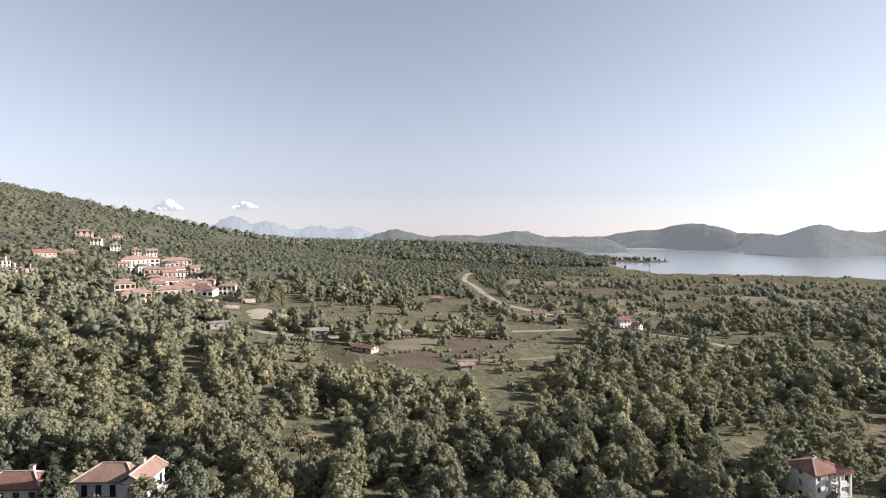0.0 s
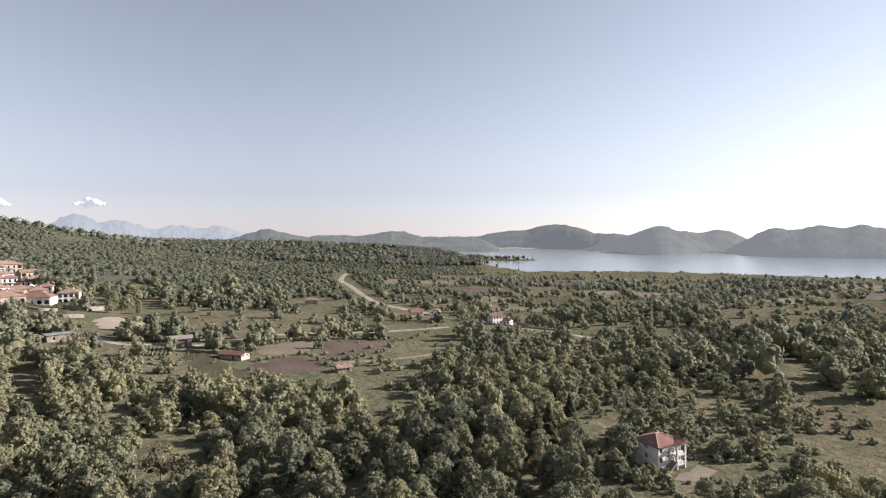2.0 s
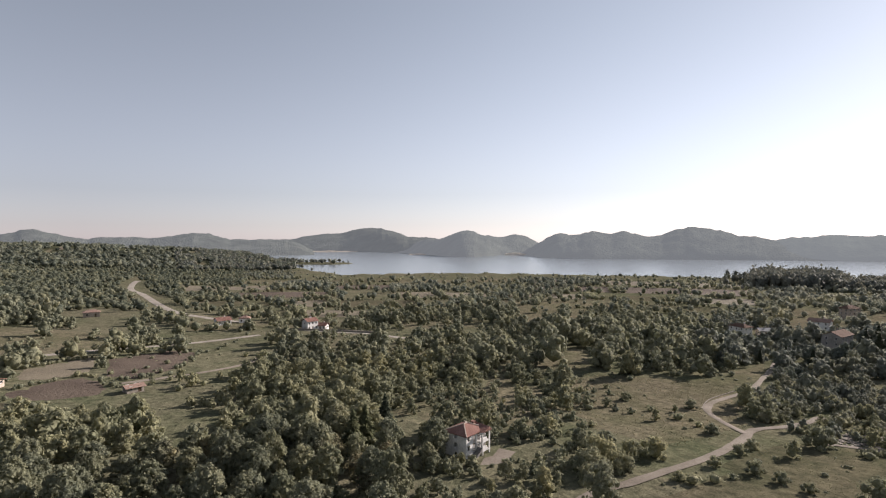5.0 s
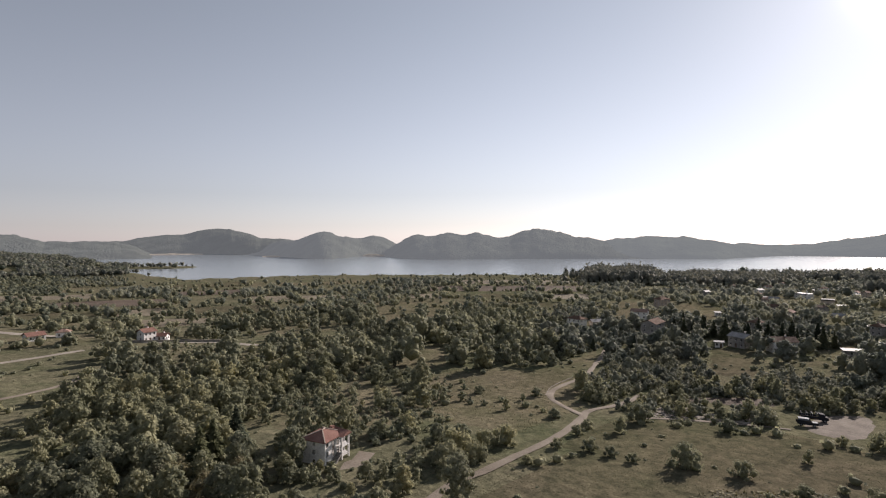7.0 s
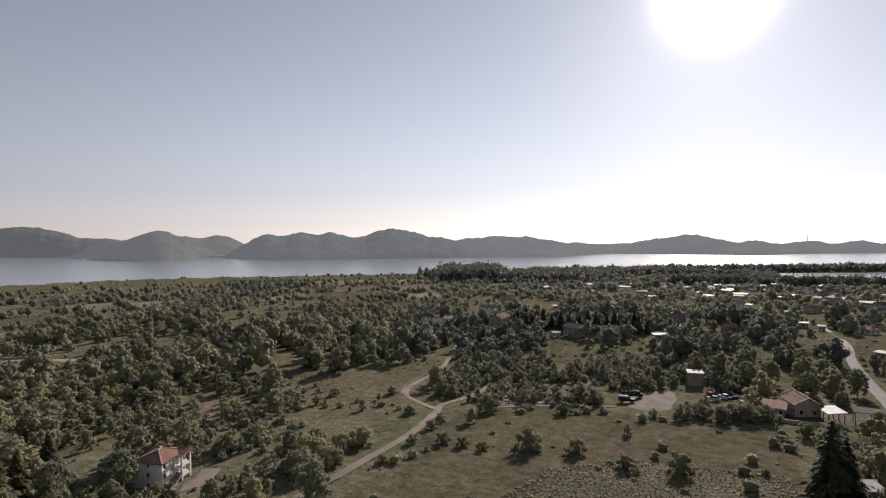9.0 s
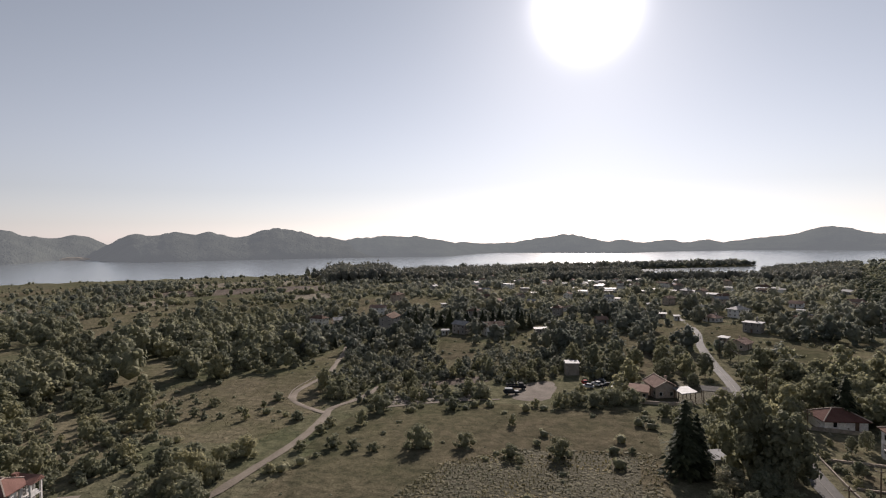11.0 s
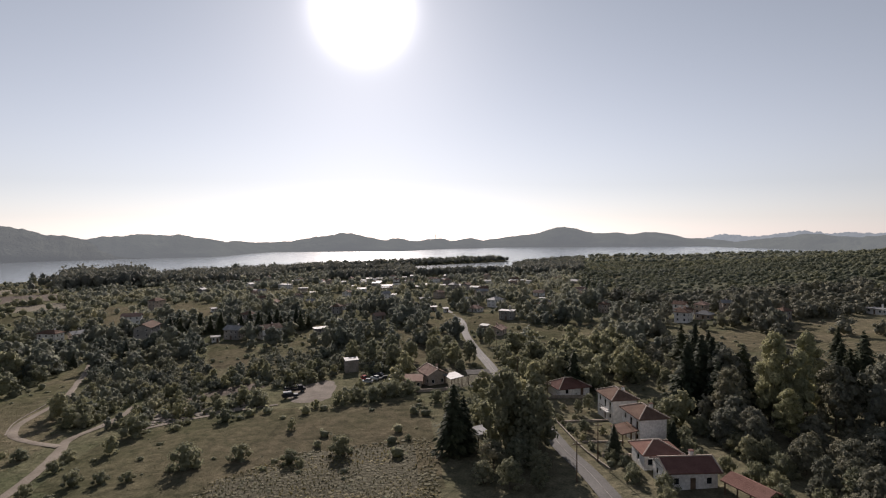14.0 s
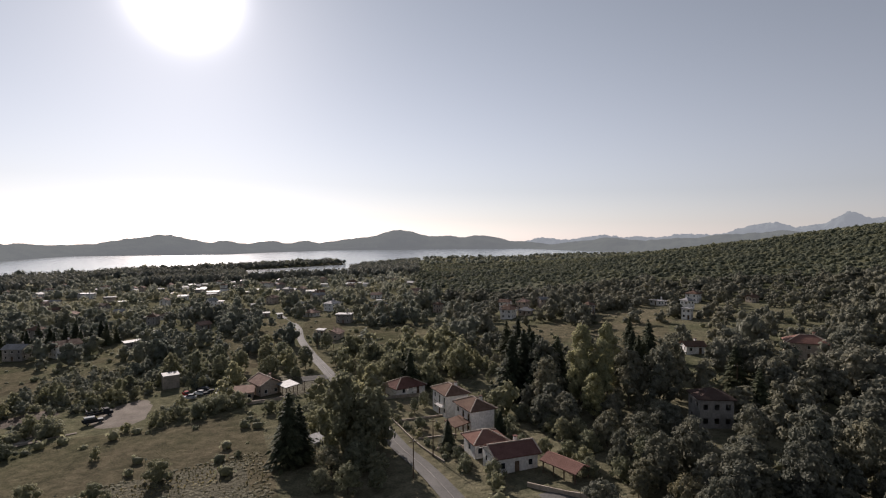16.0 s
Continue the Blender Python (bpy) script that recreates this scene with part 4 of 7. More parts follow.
def seeds(start, end, near, far, step, seed):
    """Places for trees in a ring sector, jittered on a grid."""
    rng = np.random.default_rng(seed)
    g = np.arange(-far, far, step)
    x, y = [a.ravel() + rng.uniform(-0.62, 0.62, a.size) * step for a in np.meshgrid(g, g)]
    r, az = np.hypot(x, y), np.degrees(np.arctan2(x, y))
    k = (r > near) & (r <= far) & (az > start) & (az < end)
    x, y = x[k], y[k]
    k = rng.random(x.size) < tree_density(x, y)
    return x[k], y[k], rng


def joined(name, shapes, x, y, scale, rng, mat, label, category="woods", dark=0, deep=None, deep_label="dark wood of the southern slope"):
    """Woods that nobody could count, as one mesh."""
    pick = rng.integers(0, len(shapes), x.size)
    V, F, n = [], [], 0
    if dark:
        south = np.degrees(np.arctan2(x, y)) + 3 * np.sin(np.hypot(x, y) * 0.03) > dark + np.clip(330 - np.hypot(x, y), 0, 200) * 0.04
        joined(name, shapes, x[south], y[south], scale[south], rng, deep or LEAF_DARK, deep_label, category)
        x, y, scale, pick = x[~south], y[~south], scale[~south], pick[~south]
    for k, (v, f) in enumerate(shapes):
        i = np.where(pick == k)[0]
        if not i.size:
            continue
        a = rng.uniform(0, 2 * np.pi, i.size)
        c, s, q = np.cos(a), np.sin(a), scale[i]
        high = q * rng.uniform(0.85, 1.25, i.size) * np.where((x[i] + y[i] * 0.45 > 0) & (y[i] < -0.45 * x[i]) & (np.hypot(x[i], y[i]) > 330), 0.72, 1.0)
        px = (v[None, :, 0] * c[:, None] - v[None, :, 1] * s[:, None]) * q[:, None] + x[i][:, None]
        py = (v[None, :, 0] * s[:, None] + v[None, :, 1] * c[:, None]) * q[:, None] + y[i][:, None]
        pz = v[None, :, 2] * high[:, None] + (ground_z(x[i], y[i]) - 0.3)[:, None]
        V.append(np.stack([px, py, pz], -1).reshape(-1, 3))
        F.append((f[None] + (np.arange(i.size) * len(v))[:, None, None] + n).reshape(-1, 3))
        n += i.size * len(v)
    return tagged(link_mesh(name, np.concatenate(V), np.concatenate(F), mat, smooth=True), label, category, kind="stuff")


def grow_woods():
    x, y, rng = seeds(-46, 162, 78, 215, 5.15, 1)
    order = np.argsort(np.hypot(x, y))
    x, y = x[order], y[order]
    meadow = np.zeros(x.size, bool)
    for poly, share in CLEAR:
        meadow |= inside(poly, x, y)
    scale = (0.38 + 0.58 * rng.random(x.size) ** 0.9) * np.where(meadow, 0.5, 1.0) * (0.8 + 0.4 * cell_noise(x, y, 30, 21)) * tree_size(x, y)
    for k in range(min(300, x.size)):
        kind = rng.random()
        turn = float(rng.uniform(0, 360))
        if meadow[k]:
            plant("bush", BUSH[k % 3], x[k], y[k], float(scale[k]), turn, "round green bush in the grass", "bush", "bushes in the pasture")
        elif kind < 0.05:
            plant("tree", DRY[k % 2], x[k], y[k], float(scale[k]), turn, "half-bare greyish tree among green oaks", "tree", "oaks of the near wood")
        else:
            # south of this line trees take the leaves with shade in their colour
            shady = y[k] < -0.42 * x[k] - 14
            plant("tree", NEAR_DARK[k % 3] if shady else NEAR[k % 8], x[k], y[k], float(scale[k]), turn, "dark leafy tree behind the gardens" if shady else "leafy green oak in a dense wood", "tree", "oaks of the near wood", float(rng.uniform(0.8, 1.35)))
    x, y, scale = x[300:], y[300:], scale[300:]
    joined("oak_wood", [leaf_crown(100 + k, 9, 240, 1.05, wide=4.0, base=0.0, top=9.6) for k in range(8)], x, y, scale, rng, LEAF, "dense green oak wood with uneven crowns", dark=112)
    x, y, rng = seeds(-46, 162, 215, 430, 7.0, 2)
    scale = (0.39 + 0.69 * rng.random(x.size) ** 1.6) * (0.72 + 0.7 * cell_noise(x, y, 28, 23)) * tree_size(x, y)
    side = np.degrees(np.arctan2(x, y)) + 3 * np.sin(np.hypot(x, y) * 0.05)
    for low, high, leaf, label in ((-60, 60, LEAF, "hedges and clumps of trees between the fields"), (60, 117, LEAF_TOWN, "hazy green trees before the town"), (117, 180, LEAF_DARK, "dark wood of the southern slope")):
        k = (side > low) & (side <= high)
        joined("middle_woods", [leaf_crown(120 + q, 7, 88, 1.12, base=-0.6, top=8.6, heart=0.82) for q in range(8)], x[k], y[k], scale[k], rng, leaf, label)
    x, y, rng = seeds(-46, 12, 430, 1150, 7.9, 3)
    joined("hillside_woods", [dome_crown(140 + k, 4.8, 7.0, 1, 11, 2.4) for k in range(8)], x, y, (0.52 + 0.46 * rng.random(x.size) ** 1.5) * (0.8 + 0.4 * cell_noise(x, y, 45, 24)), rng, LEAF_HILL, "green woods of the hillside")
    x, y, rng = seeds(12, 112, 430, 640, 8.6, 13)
    joined("plain_woods", [dome_crown(130 + k, 4.6, 8.4, 1, 34, 1.7) for k in range(8)], x, y, (0.36 + 0.62 * rng.random(x.size) ** 1.6) * (0.7 + 0.65 * cell_noise(x, y, 45, 24)), rng, LEAF_FAR, "clumps of trees and hedges of the plain", dark=56, deep=LEAF_TOWN, deep_label="hazy trees among the houses of the town")
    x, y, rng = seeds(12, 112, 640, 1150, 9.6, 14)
    joined("far_woods", [dome_crown(240 + k, 5.0, 8.6, 1, 14, 2.6) for k in range(8)], x, y, (0.42 + 0.62 * rng.random(x.size) ** 1.5) * (0.7 + 0.65 * cell_noise(x, y, 55, 24)) * np.where((np.degrees(np.arctan2(x, y)) < 60) & (np.hypot(x, y) > 860), 0.6, 1.0), rng, LEAF_FAR, "green woods towards the lake", dark=58, deep=LEAF_TOWN, deep_label="hazy woods round the lakeside town")
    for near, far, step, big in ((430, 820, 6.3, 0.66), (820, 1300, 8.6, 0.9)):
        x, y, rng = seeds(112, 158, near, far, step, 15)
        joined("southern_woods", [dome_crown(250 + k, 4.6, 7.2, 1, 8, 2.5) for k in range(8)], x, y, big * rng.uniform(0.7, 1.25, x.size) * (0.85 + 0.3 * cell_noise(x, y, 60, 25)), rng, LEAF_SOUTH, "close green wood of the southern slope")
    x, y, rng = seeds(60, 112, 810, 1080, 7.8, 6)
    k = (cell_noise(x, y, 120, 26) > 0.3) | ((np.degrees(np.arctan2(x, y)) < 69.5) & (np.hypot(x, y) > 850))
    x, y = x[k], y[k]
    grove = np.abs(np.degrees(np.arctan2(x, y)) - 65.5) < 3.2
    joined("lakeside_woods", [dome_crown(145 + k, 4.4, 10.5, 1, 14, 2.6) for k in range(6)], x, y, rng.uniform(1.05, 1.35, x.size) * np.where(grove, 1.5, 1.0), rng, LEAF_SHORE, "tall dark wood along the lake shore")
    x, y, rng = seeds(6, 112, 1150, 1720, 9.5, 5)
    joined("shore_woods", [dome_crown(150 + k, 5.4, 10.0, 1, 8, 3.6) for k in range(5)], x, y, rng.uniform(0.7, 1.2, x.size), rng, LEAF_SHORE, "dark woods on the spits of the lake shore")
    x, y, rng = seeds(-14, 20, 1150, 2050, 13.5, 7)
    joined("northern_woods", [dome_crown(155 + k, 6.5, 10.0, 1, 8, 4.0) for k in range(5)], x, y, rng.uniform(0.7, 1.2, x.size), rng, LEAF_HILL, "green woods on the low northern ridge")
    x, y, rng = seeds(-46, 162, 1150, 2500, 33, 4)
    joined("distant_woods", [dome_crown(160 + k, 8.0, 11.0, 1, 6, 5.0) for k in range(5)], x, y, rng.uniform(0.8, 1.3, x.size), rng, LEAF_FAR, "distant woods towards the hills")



def tussocks(name, polys, step, size, mat, label, seed):
    """Rough grass as one mesh: little fans of blades."""
    rng = np.random.default_rng(seed)
    X, Y = [], []
    for poly in polys:
        xs, ys = [p[0] for p in poly], [p[1] for p in poly]
        gx, gy = np.meshgrid(np.arange(min(xs), max(xs), step), np.arange(min(ys), max(ys), step))
        x, y = [g.ravel() + rng.uniform(-0.5, 0.5, g.size) * step for g in (gx, gy)]
        k = inside(poly, x, y) & (rng.random(x.size) < np.clip(cell_noise(x, y, 6, 31) * 1.6, 0.15, 1))
        for line, half in LINES:
            k &= to_line(line, x, y) > half
        X.append(x[k]), Y.append(y[k])
    x, y = np.concatenate(X), np.concatenate(Y)
    z = ground_z(x, y) + 0.08
    V, F = [], []
    for blade in range(4):
        a, s = rng.uniform(0, 2 * np.pi, x.size), size * rng.uniform(0.5, 1.3, x.size)
        dx, dy, lean = np.cos(a) * s * 0.5, np.sin(a) * s * 0.5, rng.uniform(-0.5, 0.5, x.size) * s
        V.append(np.stack([np.stack([x - dx, y - dy, z], 1), np.stack([x + dx, y + dy, z], 1), np.stack([x + dx * 0.4 - dy * lean, y + dy * 0.4 + dx * lean, z + s * 0.9], 1)], 1).reshape(-1, 3))
        F.append(np.arange(x.size * 3).reshape(-1, 3) + blade * x.size * 3)
    return tagged(link_mesh(name, np.concatenate(V), np.concatenate(F), mat), label, "grass", kind="stuff")


def lumps(name, poly, step, size, mat, label, seed):
    """Rounded tufts of rough grass, as one mesh."""
    rng = np.random.default_rng(seed)
    xs, ys = [p[0] for p in poly], [p[1] for p in poly]
    gx, gy = np.meshgrid(np.arange(min(xs), max(xs), step), np.arange(min(ys), max(ys), step))
    x, y = [g.ravel() + rng.uniform(-0.5, 0.5, g.size) * step for g in (gx, gy)]
    k = inside(poly, x, y) & (rng.random(x.size) < np.clip(cell_noise(x, y, 9, 33) * 1.8 - 0.1, 0.1, 1))
    for line, half in LINES:
        k &= to_line(line, x, y) > half
    x, y = x[k], y[k]
    bm = bmesh.new()
    bmesh.ops.create_icosphere(bm, subdivisions=1, radius=1.0)
    v0, f0 = np.array([p.co for p in bm.verts]), np.array([[p.index for p in f.verts] for f in bm.faces])
    bm.free()
    s = size * rng.uniform(0.6, 1.4, x.size)
    v = v0[None] * (s[:, None] * rng.uniform(0.7, 1.3, (x.size, len(v0))))[:, :, None] * np.array([1, 1, 0.3])
    v = v + np.stack([x, y, ground_z(x, y) + 0.15], 1)[:, None]
    f = f0[None] + (np.arange(x.size) * len(v0))[:, None, None]
    return tagged(link_mesh(name, v.reshape(-1, 3), f.reshape(-1, 3), mat), label, "grass", kind="stuff")


def grow_hedges():
    rng = np.random.default_rng(78)
    X, Y = [], []
    for quad in HEDGES:
        for (ax, ay), (bx, by) in zip(quad, quad[1:] + quad[:1]):
            if rng.random() < 0.15:
                continue
            n = int(math.hypot(bx - ax, by - ay) / 3.4)
            s = rng.random(n)
            s = s[rng.random(n) < 0.75]
            X.append(ax + (bx - ax) * s + rng.normal(size=s.size) * 1.3), Y.append(ay + (by - ay) * s + rng.normal(size=s.size) * 1.3)
    for quad in ([(-29, 207), (-17, 220), (-5, 226), (4, 203)], [(-26, 245), (1, 266), (2, 256)], [(9, 212), (-2, 222), (-5, 226)], [(-43, 236), (-33, 210), (-18, 190)], [(38, 266), (27, 231), (9, 212)], [(146, 52), (160, 41), (163, 32)], [(175, 62), (200, 50), (190, 30)]):
        for (ax, ay), (bx, by) in zip(quad, quad[1:]):
            s = rng.random(int(math.hypot(bx - ax, by - ay) / 2.2))
            X.append(ax + (bx - ax) * s + rng.normal(size=s.size) * 0.5), Y.append(ay + (by - ay) * s + rng.normal(size=s.size) * 0.5)
    x, y = np.concatenate(X), np.concatenate(Y)
    k = np.ones(x.size, bool)
    for line, half in LINES:
        k &= to_line(line, x, y) > half
    x, y = x[k], y[k]
    scale = np.where(np.hypot(x, y) < 290, rng.uniform(0.12, 0.3, x.size), 0.25 + 0.6 * rng.random(x.size) ** 1.6)
    joined("hedges", [dome_crown(170 + k, 4.6, 8.5, 1, 34, 1.7) for k in range(6)], x, y, scale, rng, LEAF, "hedges and bushes along the field borders", "hedge")


def grow_scrub():
    x, y, rng = seeds(-46, 162, 84, 300, 3.3, 8)
    k = rng.random(x.size) < np.where(np.hypot(x, y) < 210, 0.36, 0.2)
    x, y = x[k], y[k]
    joined("scrub", [dome_crown(180 + k, 1.5, 2.2, 1, 18, 0.8) for k in range(6)], x, y, rng.uniform(0.5, 1.2, x.size), rng, LEAF, "low scrub between the trees", "scrub")
    rng = np.random.default_rng(12)
    g = np.arange(40, 260, 3.1)
    x, y = [a.ravel() + rng.uniform(-0.5, 0.5, a.size) * 3.1 for a in np.meshgrid(g, g)]
    az, r = np.degrees(np.arctan2(x, y)), np.hypot(x, y)
    k = (az > 24) & (az < 52) & (r > 96) & (r < 215) & (rng.random(x.size) < np.clip(cell_noise(x, y, 13, 37) * 2.4 - 0.7, 0.08, 0.8))
    for line, half in LINES:
        k &= to_line(line, x, y) > half
    for hx, hy, hr in FREE:
        k &= np.hypot(x - hx, y - hy) > hr * 0.75
    x, y = x[k], y[k]
    joined("slope_scrub", [leaf_crown(200 + k, 5, 50, 0.6, 1.7, -0.4, 2.8) for k in range(6)], x, y, 0.4 + 0.9 * rng.random(x.size) ** 1.5, rng, LEAF, "young oaks and scrub on the grassy slope", "scrub")
    x, y, rng = seeds(62, 93, 166, 246, 3.7, 16)
    joined("thicket", [leaf_crown(210 + k, 6, 56, 0.62, 2.6, -0.4, 4.6) for k in range(7)], x, y, 0.45 + 0.6 * rng.random(x.size) ** 1.4, rng, LEAF_TOWN, "close thicket of young trees below the town", "scrub")
    rng = np.random.default_rng(9)
    g = np.arange(-330, 330, 5.2)
    x, y = [a.ravel() + rng.uniform(-0.5, 0.5, a.size) * 5.2 for a in np.meshgrid(g, g)]
    az, r = np.degrees(np.arctan2(x, y)), np.hypot(x, y)
    k = (az > -46) & (az < 162) & (r > 90) & (r < 330) & (rng.random(x.size) < np.clip(cell_noise(x, y, 17, 35) * 1.5 - 0.55, 0.02, 0.8))
    for line, half in LINES:
        k &= to_line(line, x, y) > half
    for hx, hy, hr in FREE:
        k &= np.hypot(x - hx, y - hy) > hr * 0.9
    x, y = x[k], y[k]
    tilled = np.zeros(x.size, bool)
    for poly, share in CLEAR:
        if share == 0.0:
            tilled |= inside(poly, x, y)
    x, y = x[~tilled], y[~tilled]
    joined("weeds", [dome_crown(190 + k, 1.0, 1.2, 1, 9, 0.55) for k in range(6)], x, y, 0.5 + 1.5 * rng.random(x.size) ** 2.5, rng, LEAF, "low weeds and brambles in the grass", "scrub")


def grow_rubble():
    heap = [(149, 59), (161, 36), (172, 38), (166, 62)]
    lumps("rubble", heap, 1.5, 0.75, STONE, "heaps of rubble and earth behind the path", 46)


def grow_grass():
    pasture = [(73, 62), (104, 62), (138, 68), (153, 54), (159, 40), (160, 28), (154, 6), (161, -14), (145, -18), (124, -15), (95, -13), (88, 8), (70, 30), (50, 42), (52, 52)]
    dry = [(60, 40), (93, 34), (106, 31), (118, 17), (123, -13), (94, -12), (70, -8), (50, 20)]
    slope = [(134, 138), (158, 143), (172, 126), (183, 115), (184, 104), (150, 78), (128, 74), (108, 76), (103, 96), (117, 120)]
    tussocks("pasture_grass", [pasture], 0.8, 0.13, GRASS_BLADE, "uneven green pasture grass", 41)
    tussocks("dry_blades", [dry], 1.0, 0.4, STRAW, "dry blades between the tussocks", 42)
    lumps("dry_tussocks", dry, 0.95, 0.40, STRAW, "rough dry tussocks in clumps", 44)
    tussocks("slope_grass", [slope], 1.1, 0.22, STRAW, "dry grass on the slope", 43)


# ---- houses ----
def boxes_mesh(items):
    """Vertices and quads of many boxes (x0, x1, y0, y1, z0, z1)."""
    corner = np.array([(0, 2, 4), (1, 2, 4), (1, 3, 4), (0, 3, 4), (0, 2, 5), (1, 2, 5), (1, 3, 5), (0, 3, 5)])
    quads = np.array([(0, 3, 2, 1), (4, 5, 6, 7), (0, 1, 5, 4), (1, 2, 6, 5), (2, 3, 7, 6), (3, 0, 4, 7)])
    items = np.array(items, float)
    verts = items[:, corner].reshape(-1, 3)
    faces = (quads[None] + 8 * np.arange(len(items))[:, None, None]).reshape(-1, 4)
    return verts, faces


def boxes(name, items, mat, parent, label=""):
    """Boxes as one mesh: touching corners are welded and the faces inside taken out."""
    verts, faces = boxes_mesh(items)
    if len(items) > 1:
        verts, same = np.unique(np.round(verts, 4), axis=0, return_inverse=True)
        faces = same.reshape(-1)[faces]
        _, first, count = np.unique(np.sort(faces, axis=1), axis=0, return_index=True, return_counts=True)
        faces = faces[np.sort(first[count == 1])]
    return link_mesh(name, verts, faces, mat, parent, label)


def pierced(length, high, thick, openings, levels=None):
    """Boxes (u0, u1, z0, z1) of a wall with openings (u, sill, width, height), all cut at the same levels."""
    cuts = sorted({round(q, 4) for q in (0.0, length, thick, length - thick, *[o[0] - o[2] / 2 for o in openings], *[o[0] + o[2] / 2 for o in openings]) if 0 <= q <= length})
    levels = levels or storeys_cut(high, openings)
    return [(a, b, p, q) for a, b in zip(cuts, cuts[1:]) for p, q in zip(levels, levels[1:])
            if not any(abs(o[0] - (a + b) / 2) < o[2] / 2 and o[1] < (p + q) / 2 < o[1] + o[3] for o in openings)]


def storeys_cut(high, openings):
    return sorted({round(q, 4) for q in (-0.8, high, *[o[1] for o in openings], *[o[1] + o[3] for o in openings]) if q <= high})


WINDOW_MESH = {}


def window(parent, x, y, z, wide, high, turn, glazed=True, frame_mat=None, name="window"):
    """A framed pane in an opening, in the house's own axes; turn 0 looks to -y."""
    key = (round(wide, 2), round(high, 2), name)
    if key not in WINDOW_MESH:
        w, h = wide / 2, high
        ring = [(x, yy, z) for yy in (-0.05, 0.06) for k in (0.0, 0.09) for x, z in ((-w + k, k), (w - k, k), (w - k, h - k), (-w + k, h - k))]
        quads = []
        for q in range(4):
            n = (q + 1) % 4
            quads += [(q, n, 4 + n, 4 + q), (8 + n, 8 + q, 12 + q, 12 + n), (n, q, 8 + q, 8 + n), (4 + q, 4 + n, 12 + n, 12 + q)]
        fr, pn = link_mesh("frame", ring, quads, frame_mat or PLASTER), link_mesh("pane", *boxes_mesh([(-w + 0.06, w - 0.06, 0.0, 0.02, 0.06, h - 0.06)]), GLASS)
        WINDOW_MESH[key] = (fr.data, pn.data)
        bpy.data.objects.remove(fr), bpy.data.objects.remove(pn)
    frame_data, pane_data = WINDOW_MESH[key]
    win = new(name, frame_data)
    win.parent = parent
    win.matrix_basis = pose(x, y, z, 0, 0, turn)
    if glazed:
        new("pane", pane_data).parent = win
    return win


def roof_mesh(w, d, z, rise, over, kind):
    """A closed roof over a w by d plan: hip, gable, shed or flat; the ridge runs along x."""
    a, b, t = w / 2 + over, d / 2 + over, 0.2
    low = [(-a, -b, z), (a, -b, z), (a, b, z), (-a, b, z)]
    up = [(x, y, z + t) for x, y, _ in low]
    if kind == "flat":
        return low + up, [(3, 2, 1, 0), (4, 5, 6, 7), (0, 1, 5, 4), (1, 2, 6, 5), (2, 3, 7, 6), (3, 0, 4, 7)]
    if kind == "shed":
        up = [(x, y, z + t + (rise if y > 0 else 0)) for x, y, _ in low]
        low = [(x, y, z + (rise if y > 0 else 0)) for x, y, _ in low]
        return low + up, [(3, 2, 1, 0), (4, 5, 6, 7), (0, 1, 5, 4), (1, 2, 6, 5), (2, 3, 7, 6), (3, 0, 4, 7)]
    k = max(0.15, a - b) if kind == "hip" else a
    ridge_line = [(-k, 0, z + t + rise), (k, 0, z + t + rise)]
    if kind == "hip":
        return low + up + ridge_line, [(3, 2, 1, 0), (0, 1, 5, 4), (1, 2, 6, 5), (2, 3, 7, 6), (3, 0, 4, 7), (4, 5, 9, 8), (6, 7, 8, 9), (5, 6, 9), (7, 4, 8)]
    under = [(-k, 0, z + rise), (k, 0, z + rise)]
    return low + up + ridge_line + under, [(0, 10, 11, 1), (10, 3, 2, 11), (4, 5, 9, 8), (6, 7, 8, 9), (0, 1, 5, 4), (2, 3, 7, 6), (1, 11, 9, 5), (11, 2, 6, 9), (3, 10, 8, 7), (10, 0, 4, 8)]


def bar_mesh(a, b, half):
    """A square bar from a to b."""
    a, b = Vector(a), Vector(b)
    q = (b - a).to_track_quat("Z", "Y")
    c = [Vector(v) for v in ((-half, -half, 0), (half, -half, 0), (half, half, 0), (-half, half, 0))]
    verts = [a + q @ v for v in c] + [b + q @ v for v in c]
    return verts, [(3, 2, 1, 0), (4, 5, 6, 7), (0, 1, 5, 4), (1, 2, 6, 5), (2, 3, 7, 6), (3, 0, 4, 7)]


